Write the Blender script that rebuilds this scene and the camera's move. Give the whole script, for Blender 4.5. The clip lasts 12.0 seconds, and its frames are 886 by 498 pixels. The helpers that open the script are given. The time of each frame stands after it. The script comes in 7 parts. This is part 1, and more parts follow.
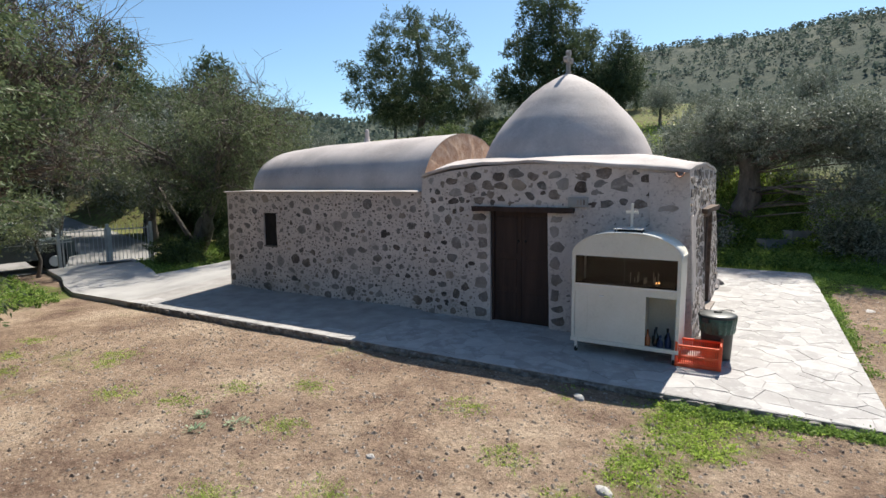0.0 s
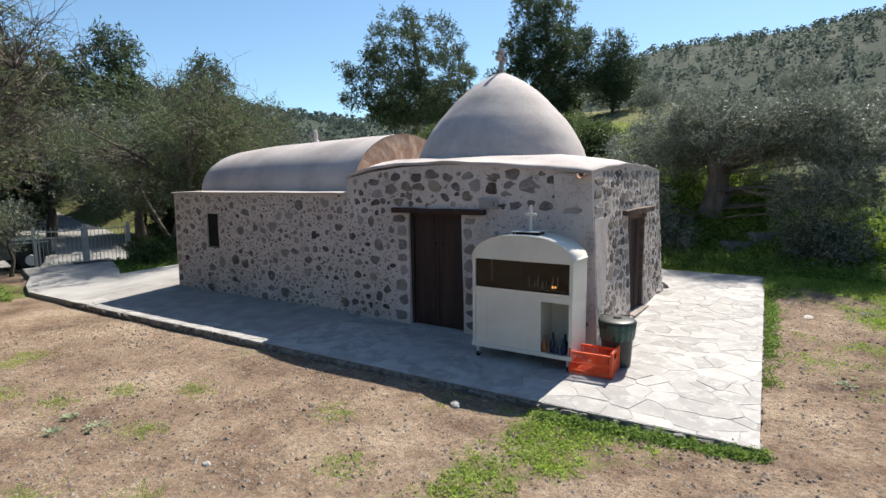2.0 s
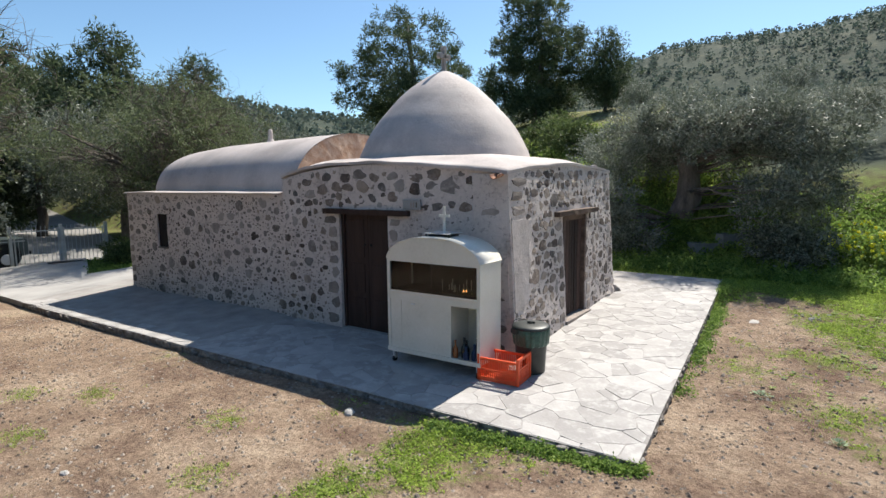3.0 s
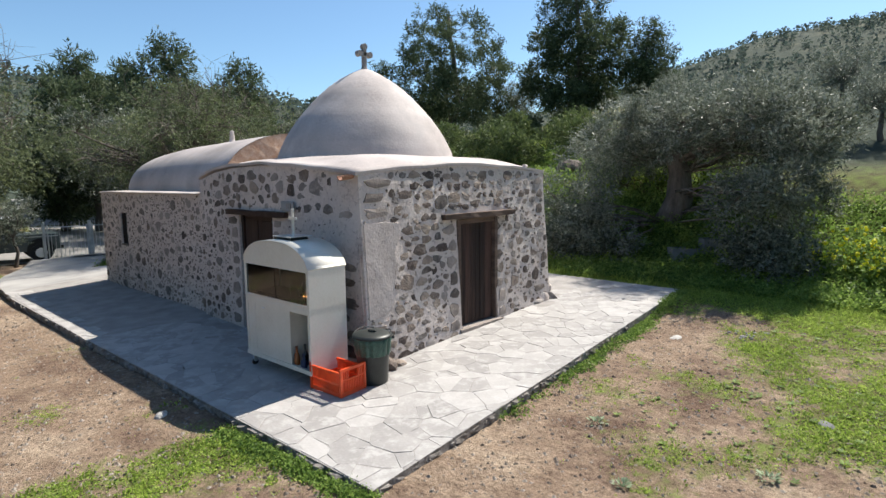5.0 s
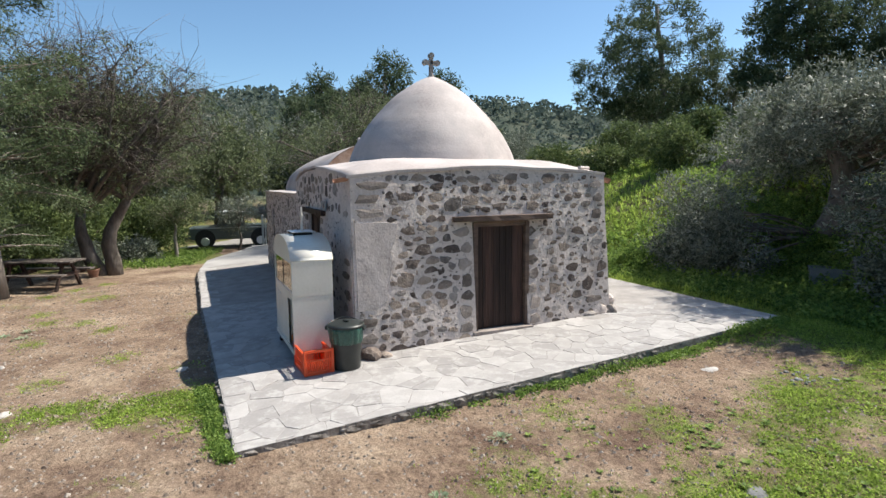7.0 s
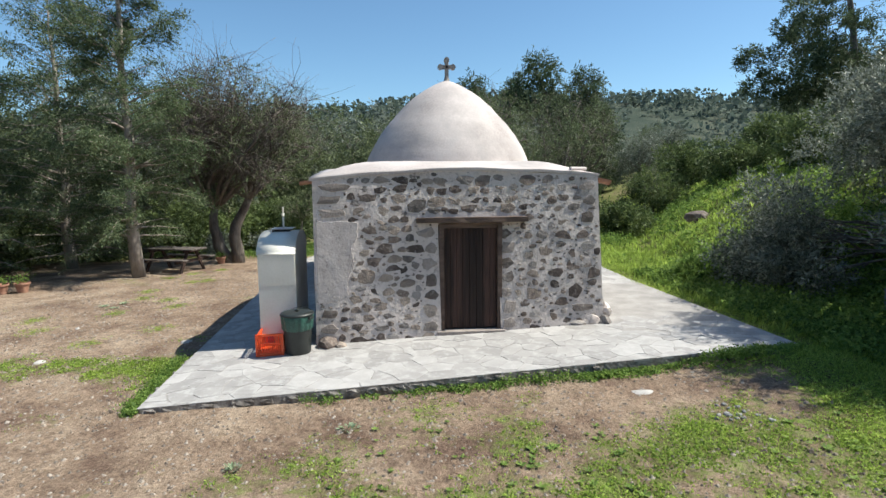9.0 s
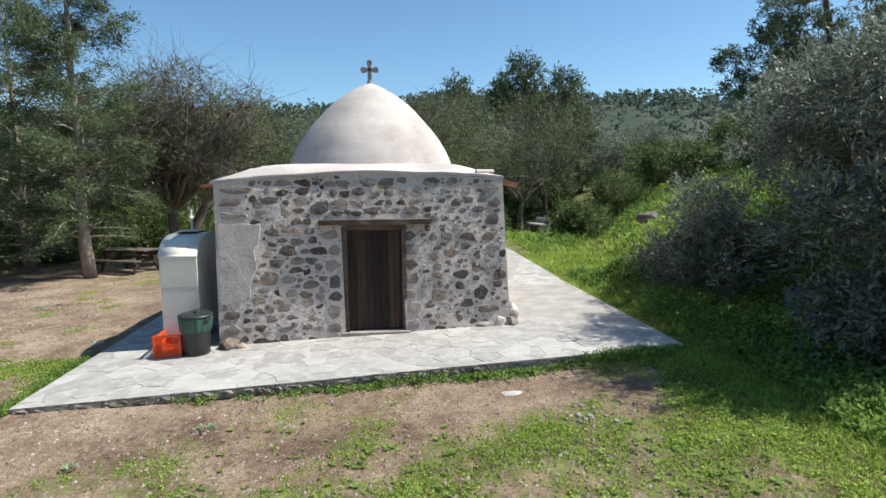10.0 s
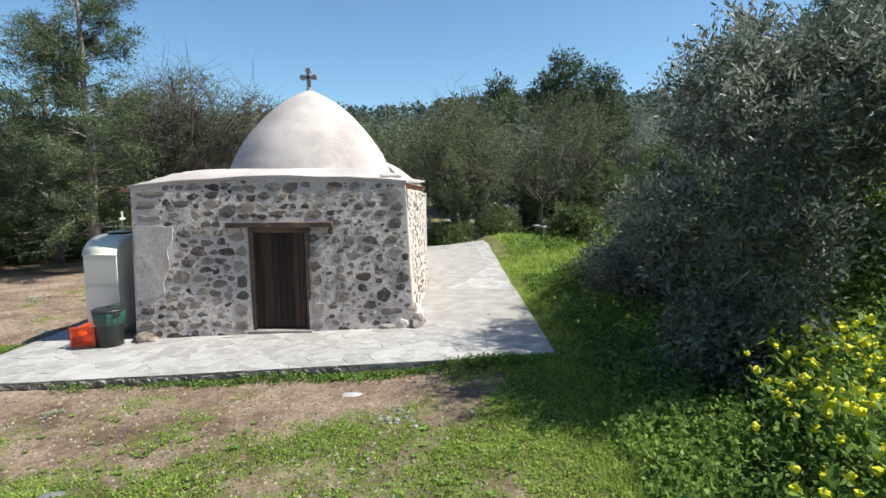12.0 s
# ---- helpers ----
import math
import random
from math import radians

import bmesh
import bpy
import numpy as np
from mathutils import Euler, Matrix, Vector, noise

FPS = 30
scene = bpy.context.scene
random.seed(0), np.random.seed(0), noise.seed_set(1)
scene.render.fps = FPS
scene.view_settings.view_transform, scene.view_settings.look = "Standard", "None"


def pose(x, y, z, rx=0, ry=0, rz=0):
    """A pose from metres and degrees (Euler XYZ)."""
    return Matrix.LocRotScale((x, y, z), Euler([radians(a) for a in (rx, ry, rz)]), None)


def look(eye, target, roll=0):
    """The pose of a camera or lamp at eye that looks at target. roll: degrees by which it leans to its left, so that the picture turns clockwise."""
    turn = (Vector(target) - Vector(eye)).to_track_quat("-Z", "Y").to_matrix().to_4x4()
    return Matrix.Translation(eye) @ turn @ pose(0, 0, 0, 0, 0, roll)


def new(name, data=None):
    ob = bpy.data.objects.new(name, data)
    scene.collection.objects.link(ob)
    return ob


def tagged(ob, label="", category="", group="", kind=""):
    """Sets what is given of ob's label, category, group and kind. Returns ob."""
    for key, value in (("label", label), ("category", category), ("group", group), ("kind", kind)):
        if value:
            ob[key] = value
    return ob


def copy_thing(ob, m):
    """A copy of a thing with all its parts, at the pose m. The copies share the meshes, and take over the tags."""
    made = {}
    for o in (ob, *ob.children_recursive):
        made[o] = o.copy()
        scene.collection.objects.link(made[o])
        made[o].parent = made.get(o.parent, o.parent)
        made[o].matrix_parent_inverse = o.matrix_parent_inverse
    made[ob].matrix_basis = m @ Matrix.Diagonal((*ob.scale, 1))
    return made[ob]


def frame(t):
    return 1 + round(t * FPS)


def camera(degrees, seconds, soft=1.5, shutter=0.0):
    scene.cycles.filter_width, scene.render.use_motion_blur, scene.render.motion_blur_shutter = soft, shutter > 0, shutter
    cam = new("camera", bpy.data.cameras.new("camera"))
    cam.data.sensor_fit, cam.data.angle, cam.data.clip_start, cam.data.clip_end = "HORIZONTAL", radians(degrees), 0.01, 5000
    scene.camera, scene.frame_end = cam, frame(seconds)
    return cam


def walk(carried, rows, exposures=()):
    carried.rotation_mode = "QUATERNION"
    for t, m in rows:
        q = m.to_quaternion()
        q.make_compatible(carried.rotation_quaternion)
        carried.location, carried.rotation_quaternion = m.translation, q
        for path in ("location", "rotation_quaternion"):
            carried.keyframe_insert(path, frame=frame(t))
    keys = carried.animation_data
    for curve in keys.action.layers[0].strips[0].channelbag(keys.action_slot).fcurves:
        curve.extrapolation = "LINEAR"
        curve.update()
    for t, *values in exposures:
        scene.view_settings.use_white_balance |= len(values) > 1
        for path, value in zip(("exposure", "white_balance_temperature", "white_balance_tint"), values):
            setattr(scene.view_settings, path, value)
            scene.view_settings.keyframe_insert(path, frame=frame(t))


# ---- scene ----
cam = camera(77.0, 12.0)
METRES, EYE, TILT, LEAN, TURN = 17.0, 2.58, 0.0, 0.0, 32.2
ROWS = [
    (0.0, 0.0, 0.0, 0.0, -0.07, -7.15, 0.56),
    (0.5, 0.0213, 0.001, 0.0003, 0.34, -7.14, 0.54),
    (1.0, 0.0445, 0.0019, 0.0009, 0.72, -7.17, 0.57),
    (1.5, 0.069, 0.0043, 0.0022, 1.14, -7.14, 0.56),
    (2.0, 0.0988, 0.0101, 0.0002, 1.65, -7.15, 0.57),
    (2.5, 0.1346, 0.0174, 0.0006, 2.16, -7.16, 0.57),
    (3.0, 0.176, 0.0253, -0.0001, 2.69, -7.16, 0.56),
    (5.0, 0.3456, 0.0638, 0.0007, 10.42, -7.27, 0.59),
    (5.5, 0.3926, 0.0724, 0.0014, 13.46, -7.2, 0.63),
    (6.0, 0.4402, 0.0858, 0.0012, 18.46, -7.13, 0.61),
    (6.5, 0.4854, 0.105, 0.001, 25.5, -6.99, 0.55),
    (7.0, 0.5284, 0.1277, -0.0, 34.01, -6.9, 0.44),
    (9.0, 0.6799, 0.2527, -0.0002, 52.44, -6.7, 0.57),
    (9.5, 0.7139, 0.2862, 0.0008, 52.51, -6.72, 0.61),
    (10.0, 0.7397, 0.3231, 0.0017, 52.53, -6.74, 0.59),
    (10.5, 0.7632, 0.357, 0.0026, 52.49, -6.74, 0.56),
    (11.0, 0.7884, 0.3892, 0.0043, 52.56, -6.73, 0.59),
    (11.5, 0.8135, 0.421, 0.0046, 54.4, -6.67, 0.61),
    (12.0, 0.8365, 0.4547, 0.0041, 59.64, -6.65, 0.61),
]
walk(cam, [(t, pose(0, 0, EYE, TILT, LEAN, TURN) @ pose(METRES * x, METRES * y, METRES * z, 90 + pitch, roll, yaw)) for t, x, y, z, yaw, pitch, roll in ROWS], [(0, 0.4, 6500, 10), (7, 0.4, 6500, 10), (9, 0.36, 6300, 6), (12, 0.38, 6300, 6)])

# ---- world, sun, exposure ----
SUN = Vector((0.014, 0.609, 0.793)).normalized()
world = bpy.data.worlds.new("world")
scene.world = world
world.use_nodes = True
wn = world.node_tree
sky = wn.nodes.new("ShaderNodeTexSky")
sky.sky_type = "NISHITA"
sky.sun_disc = False
sky.sun_elevation = math.asin(SUN.z)
sky.sun_rotation = math.atan2(SUN.x, SUN.y)
sky.altitude = 1000
sky.air_density, sky.dust_density, sky.ozone_density = 1.0, 1.05, 1.6
wn.nodes["Background"].inputs["Strength"].default_value = 0.12
tint = wn.nodes.new("ShaderNodeMix")
tint.data_type, tint.blend_type = "RGBA", "MULTIPLY"
tint.inputs[0].default_value = 1.0
tint.inputs[7].default_value = (0.82, 0.98, 1.02, 1)
wn.links.new(sky.outputs["Color"], tint.inputs[6])
wn.links.new(tint.outputs[2], wn.nodes["Background"].inputs["Color"])

sun = new("sun", bpy.data.lights.new("sun", "SUN"))
sun.data.energy, sun.data.angle, sun.data.color = 6.2, radians(0.55), (1.0, 0.95, 0.85)
sun.matrix_world = look(SUN * 60, (0, 0, 0))


# ---- materials ----
def mat(name, dark, light, scale=6.0, rough=0.85, bump=0.3, fine=60.0, metal=0.0, spec=0.3, third=None, per=None, leafy=0.0, stretch=None, bump_dist=0.02, smear=None, specks=0.0, smear_scale=11, spots=True, smear_from=0.51):
    """A two-scale noisy surface. per: vary by 'object' or by 'island'; leafy: how much light shines through."""
    m = bpy.data.materials.new(name)
    m.use_nodes = True
    nt = m.node_tree
    nt.nodes.clear()
    N, L = nt.nodes.new, nt.links.new
    out, bsdf = N("ShaderNodeOutputMaterial"), N("ShaderNodeBsdfPrincipled")
    bsdf.inputs["Roughness"].default_value = rough
    bsdf.inputs["Metallic"].default_value = metal
    bsdf.inputs["Specular IOR Level"].default_value = spec
    geo = N("ShaderNodeNewGeometry")
    pos = geo.outputs["Position"]
    if stretch:
        mp = N("ShaderNodeMapping")
        mp.inputs["Scale"].default_value = stretch
        L(pos, mp.inputs["Vector"])
        pos = mp.outputs["Vector"]
    big, small = N("ShaderNodeTexNoise"), N("ShaderNodeTexNoise")
    big.inputs["Scale"].default_value, big.inputs["Detail"].default_value = scale, 5
    small.inputs["Scale"].default_value, small.inputs["Detail"].default_value = fine, 3
    L(pos, big.inputs["Vector"]), L(pos, small.inputs["Vector"])
    mix = N("ShaderNodeMath")
    mix.operation = "MULTIPLY_ADD"
    L(small.outputs["Fac"], mix.inputs[0])
    mix.inputs[1].default_value = 0.45
    L(big.outputs["Fac"], mix.inputs[2])
    fac = mix.outputs[0]
    if per:
        if per == "object":
            rnd = N("ShaderNodeObjectInfo").outputs["Random"]
        else:
            rnd = geo.outputs["Random Per Island"]
        add = N("ShaderNodeMath")
        add.operation = "MULTIPLY_ADD"
        L(rnd, add.inputs[0])
        add.inputs[1].default_value = 0.55
        sub = N("ShaderNodeMath")
        sub.operation = "MULTIPLY_ADD"
        L(fac, sub.inputs[0])
        sub.inputs[1].default_value, sub.inputs[2].default_value = 0.7, -0.1
        L(sub.outputs[0], add.inputs[2])
        fac = add.outputs[0]
    ramp = N("ShaderNodeValToRGB")
    L(fac, ramp.inputs["Fac"])
    e = ramp.color_ramp.elements
    e[0].position, e[0].color = 0.38, (*dark, 1)
    e[1].position, e[1].color = 0.98 if per else 0.95, (*light, 1)
    if third:
        k = e.new(0.66)
        k.color = (*third, 1)
    colour = ramp.outputs["Color"]

    def over(scale, lo, hi, tone, most):
        """Blotches of another tone, cut out of noise."""
        n, r, x = N("ShaderNodeTexNoise"), N("ShaderNodeValToRGB"), N("ShaderNodeMix")
        n.inputs["Scale"].default_value, n.inputs["Detail"].default_value, n.inputs["Roughness"].default_value = scale, 5, 0.65
        L(pos, n.inputs["Vector"])
        L(n.outputs["Fac"], r.inputs["Fac"])
        r.color_ramp.elements[0].position, r.color_ramp.elements[1].position = lo, hi
        r.color_ramp.elements[1].color = (most, most, most, 1)
        x.data_type = "RGBA"
        L(r.outputs["Color"], x.inputs[0])
        L(colour, x.inputs[6])
        x.inputs[7].default_value = (*tone, 1)
        return x.outputs[2]

    if smear:
        colour = over(smear_scale, smear_from, smear_from + 0.12, smear, 0.6)
    if specks:
        if spots:
            colour = over(16, 0.56, 0.64, (0.15, 0.125, 0.115), specks)
        colour = over(1.1, 0.46, 0.74, (0.25, 0.218, 0.205), 0.95 * specks)
    L(colour, bsdf.inputs["Base Color"])
    if bump:
        b = N("ShaderNodeBump")
        b.inputs["Strength"].default_value, b.inputs["Distance"].default_value = bump, bump_dist
        L(mix.outputs[0], b.inputs["Height"])
        L(b.outputs["Normal"], bsdf.inputs["Normal"])
    if leafy:
        tr, ms = N("ShaderNodeBsdfTranslucent"), N("ShaderNodeMixShader")
        ms.inputs["Fac"].default_value = leafy
        L(ramp.outputs["Color"], tr.inputs["Color"])
        L(bsdf.outputs[0], ms.inputs[1]), L(tr.outputs[0], ms.inputs[2])
        L(ms.outputs[0], out.inputs["Surface"])
    else:
        L(bsdf.outputs[0], out.inputs["Surface"])
    return m


MORTAR = mat("lime_mortar", (0.30, 0.252, 0.228), (0.72, 0.635, 0.585), 2.2, 0.95, 0.9, 22, third=(0.60, 0.52, 0.475), specks=0.45)
STONE = mat("field_stone", (0.062, 0.048, 0.043), (0.36, 0.292, 0.24), 7, 0.85, 0.9, 40, third=(0.15, 0.117, 0.1), per="object", smear=(0.40, 0.355, 0.32), smear_from=0.56)
STONE_REST = mat("field_stone_small", (0.07, 0.06, 0.056), (0.36, 0.31, 0.27), 9, 0.85, 0.7, 45, third=(0.17, 0.145, 0.13), per="island", smear=(0.40, 0.355, 0.32))
LIMED = mat("lime_smeared_stone", (0.11, 0.095, 0.086), (0.36, 0.318, 0.29), 6, 0.9, 0.9, 38, third=(0.215, 0.188, 0.172), per="object", smear=(0.44, 0.395, 0.36), smear_from=0.55)
PATCH = mat("smooth_render_patch", (0.3, 0.258, 0.24), (0.6, 0.53, 0.495), 3, 0.9, 0.5, 30, third=(0.49, 0.43, 0.4), specks=0.35)
QUOIN = mat("dressed_stone", (0.115, 0.092, 0.078), (0.36, 0.305, 0.27), 4, 0.9, 0.8, 30, third=(0.215, 0.182, 0.162), per="object", smear=(0.42, 0.375, 0.34), smear_from=0.57)
PLASTER = mat("roof_plaster", (0.33, 0.28, 0.26), (0.57, 0.505, 0.475), 1.3, 0.8, 0.3, 26, third=(0.48, 0.42, 0.395), specks=0.75, spots=False, smear=(0.58, 0.525, 0.50), smear_scale=2.2)
RUBBLE = mat("red_rubble", (0.3, 0.17, 0.11), (0.55, 0.42, 0.33), 7, 0.95, 0.8, 30, third=(0.45, 0.3, 0.21))
FLAG = mat("flagstone", (0.29, 0.272, 0.26), (0.43, 0.405, 0.388), 3.5, 0.7, 0.6, 30, third=(0.355, 0.333, 0.317), per="object", bump_dist=0.01, smear=(0.47, 0.448, 0.43), smear_scale=7.0)
FLAG_REST = mat("flagstone_rest", (0.29, 0.272, 0.26), (0.43, 0.405, 0.388), 3.5, 0.7, 0.6, 30, third=(0.355, 0.333, 0.317), per="island", bump_dist=0.01, smear=(0.47, 0.448, 0.43), smear_scale=7.0)
CONCRETE = mat("joint_concrete", (0.22, 0.203, 0.19), (0.38, 0.355, 0.335), 3, 0.95, 0.6, 40)
EDGE = mat("rough_slab_edge", (0.07, 0.06, 0.05), (0.34, 0.31, 0.28), 9, 0.95, 1.0, 30, third=(0.17, 0.15, 0.135))
DRIVE = mat("drive_concrete", (0.26, 0.247, 0.235), (0.42, 0.40, 0.38), 1.2, 0.9, 0.4, 35)
ASPHALT = mat("road_surface", (0.2, 0.19, 0.18), (0.31, 0.295, 0.28), 0.7, 0.95, 0.4, 30)
WOOD_OLD = mat("weathered_wood", (0.018, 0.013, 0.011), (0.10, 0.054, 0.041), 5, 0.8, 1.0, 40, third=(0.034, 0.022, 0.018), stretch=(1.6, 1.6, 0.06))
PICNIC = mat("grey_weathered_boards", (0.05, 0.042, 0.038), (0.22, 0.185, 0.165), 5, 0.85, 0.8, 40, third=(0.11, 0.09, 0.08))
WOOD_DARK = mat("dark_stained_wood", (0.022, 0.013, 0.011), (0.06, 0.034, 0.028), 6, 0.6, 0.4, 50, stretch=(1, 1, 0.08))
LINTEL = mat("lintel_timber", (0.05, 0.035, 0.028), (0.19, 0.13, 0.1), 6, 0.85, 0.8, 50, stretch=(0.3, 0.3, 1.5))
# near-black colour that stands in for shade inside the stand and the window
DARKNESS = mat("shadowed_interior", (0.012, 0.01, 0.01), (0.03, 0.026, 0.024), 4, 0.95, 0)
IRON = mat("dark_iron", (0.02, 0.02, 0.02), (0.06, 0.055, 0.05), 20, 0.6, 0.2, metal=0.6)
WHITE_PAINT = mat("white_painted_steel", (0.58, 0.54, 0.47), (0.76, 0.72, 0.65), 2.2, 0.4, 0.04, 30, spec=0.5, third=(0.70, 0.66, 0.58))
GALVANISED = mat("galvanised_sheet", (0.62, 0.64, 0.66), (0.78, 0.80, 0.82), 3, 0.32, 0.05, 40, metal=0.75, spec=0.5)
RUBBER = mat("black_rubber", (0.012, 0.012, 0.012), (0.03, 0.03, 0.03), 20, 0.6, 0.1)
ORANGE = mat("orange_plastic", (0.62, 0.05, 0.012), (0.80, 0.10, 0.02), 8, 0.4, 0.05, spec=0.5)
BIN_PLASTIC = mat("dark_bin_plastic", (0.012, 0.015, 0.014), (0.03, 0.035, 0.033), 8, 0.45, 0.1, spec=0.5)
BAG = mat("green_bag_film", (0.012, 0.045, 0.035), (0.035, 0.11, 0.085), 25, 0.35, 0.6, 60, spec=0.5)
TERRACOTTA = mat("terracotta", (0.24, 0.115, 0.075), (0.42, 0.24, 0.165), 9, 0.9, 0.4)
GATE_PAINT = mat("grey_gate_paint", (0.42, 0.42, 0.41), (0.62, 0.62, 0.6), 6, 0.5, 0.1)
JEEP_PAINT = mat("green_grey_car_paint", (0.055, 0.075, 0.075), (0.085, 0.11, 0.11), 2, 0.3, 0.0, spec=0.6)
JEEP_TRIM = mat("pale_car_trim", (0.42, 0.45, 0.45), (0.6, 0.62, 0.62), 3, 0.4, 0)
BARK = mat("grey_bark", (0.05, 0.042, 0.035), (0.2, 0.17, 0.145), 7, 0.95, 1.0, 30, stretch=(1, 1, 0.25))
BARK_PALE = mat("pale_bark", (0.18, 0.15, 0.12), (0.36, 0.31, 0.27), 8, 0.95, 0.8, 30, stretch=(1, 1, 0.3))
OLIVE_LEAF = mat("olive_leaves", (0.07, 0.085, 0.057), (0.33, 0.355, 0.295), 0.9, 0.5, 0, per="island", leafy=0.3, third=(0.145, 0.165, 0.12), spec=0.3)
PINE_LEAF = mat("pine_needles", (0.036, 0.054, 0.03), (0.135, 0.17, 0.088), 0.5, 0.6, 0, per="island", leafy=0.35, third=(0.078, 0.108, 0.052), spec=0.2)
CEDAR_LEAF = mat("cypress_sprays", (0.045, 0.066, 0.036), (0.19, 0.235, 0.12), 0.7, 0.5, 0, per="island", leafy=0.4, third=(0.11, 0.148, 0.072), spec=0.2)
PEPPER_LEAF = mat("pepper_tree_leaves", (0.062, 0.078, 0.038), (0.22, 0.255, 0.125), 0.6, 0.55, 0, per="island", leafy=0.35, third=(0.115, 0.14, 0.068), spec=0.2)
SHRUB_LEAF = mat("shrub_leaves", (0.04, 0.065, 0.024), (0.2, 0.25, 0.085), 0.7, 0.55, 0, per="island", leafy=0.35, third=(0.1, 0.135, 0.05), spec=0.2)
# distance haze is mixed into this leaf colour, paler and bluer than near foliage
HAZED_FAR_LEAF = mat("hazed_hill_scrub", (0.06, 0.084, 0.07), (0.14, 0.17, 0.135), 0.05, 0.9, 0, 1.0, per="island", third=(0.092, 0.12, 0.1), leafy=0.35)
GRASS = mat("grass_blades", (0.15, 0.21, 0.045), (0.46, 0.56, 0.13), 1.2, 0.6, 0, per="island", leafy=0.55, third=(0.28, 0.39, 0.07), spec=0.2)
WEED = mat("broad_weeds", (0.07, 0.125, 0.03), (0.32, 0.43, 0.11), 0.9, 0.55, 0, per="island", leafy=0.5, third=(0.165, 0.26, 0.055), spec=0.2)
WEED_GREY = mat("grey_rosette_leaves", (0.15, 0.21, 0.11), (0.33, 0.40, 0.25), 3, 0.7, 0, per="island", leafy=0.2)
YELLOW = mat("yellow_petals", (0.60, 0.58, 0.02), (0.82, 0.78, 0.05), 3, 0.6, 0, per="island", leafy=0.3)
PEBBLE = mat("loose_pebbles", (0.11, 0.085, 0.068), (0.36, 0.31, 0.26), 12, 0.9, 0.4, per="island")
CLOD = mat("earth_clod", (0.12, 0.09, 0.072), (0.33, 0.275, 0.22), 9, 0.95, 0.6, per="island", third=(0.2, 0.155, 0.122))
LITTER = mat("dry_leaf_litter", (0.1, 0.06, 0.035), (0.33, 0.22, 0.14), 6, 0.9, 0, per="island")
PALE_ROCK = mat("pale_flat_rock", (0.30, 0.28, 0.26), (0.52, 0.49, 0.46), 9, 0.85, 0.5)
GREY_ROCK = mat("grey_rock", (0.14, 0.14, 0.14), (0.34, 0.33, 0.32), 8, 0.9, 0.7, per="object")
TROUGH = mat("grey_trough_plastic", (0.1, 0.12, 0.13), (0.17, 0.19, 0.2), 6, 0.7, 0.2)


def glass_mat():
    m = bpy.data.materials.new("dark_glass")
    m.use_nodes = True
    b = m.node_tree.nodes["Principled BSDF"]
    b.inputs["Base Color"].default_value = (0.5, 0.55, 0.52, 1)
    b.inputs["Roughness"].default_value = 0.03
    b.inputs["Transmission Weight"].default_value = 1.0
    b.inputs["IOR"].default_value = 1.32
    return m


GLASS = glass_mat()


def flame_mat():
    m = bpy.data.materials.new("candle_flame")
    m.use_nodes = True
    b = m.node_tree.nodes["Principled BSDF"]
    b.inputs["Base Color"].default_value = (1.0, 0.45, 0.15, 1)
    b.inputs["Emission Color"].default_value = (1.0, 0.4, 0.12, 1)
    b.inputs["Emission Strength"].default_value = 3.0
    return m


FLAME = flame_mat()


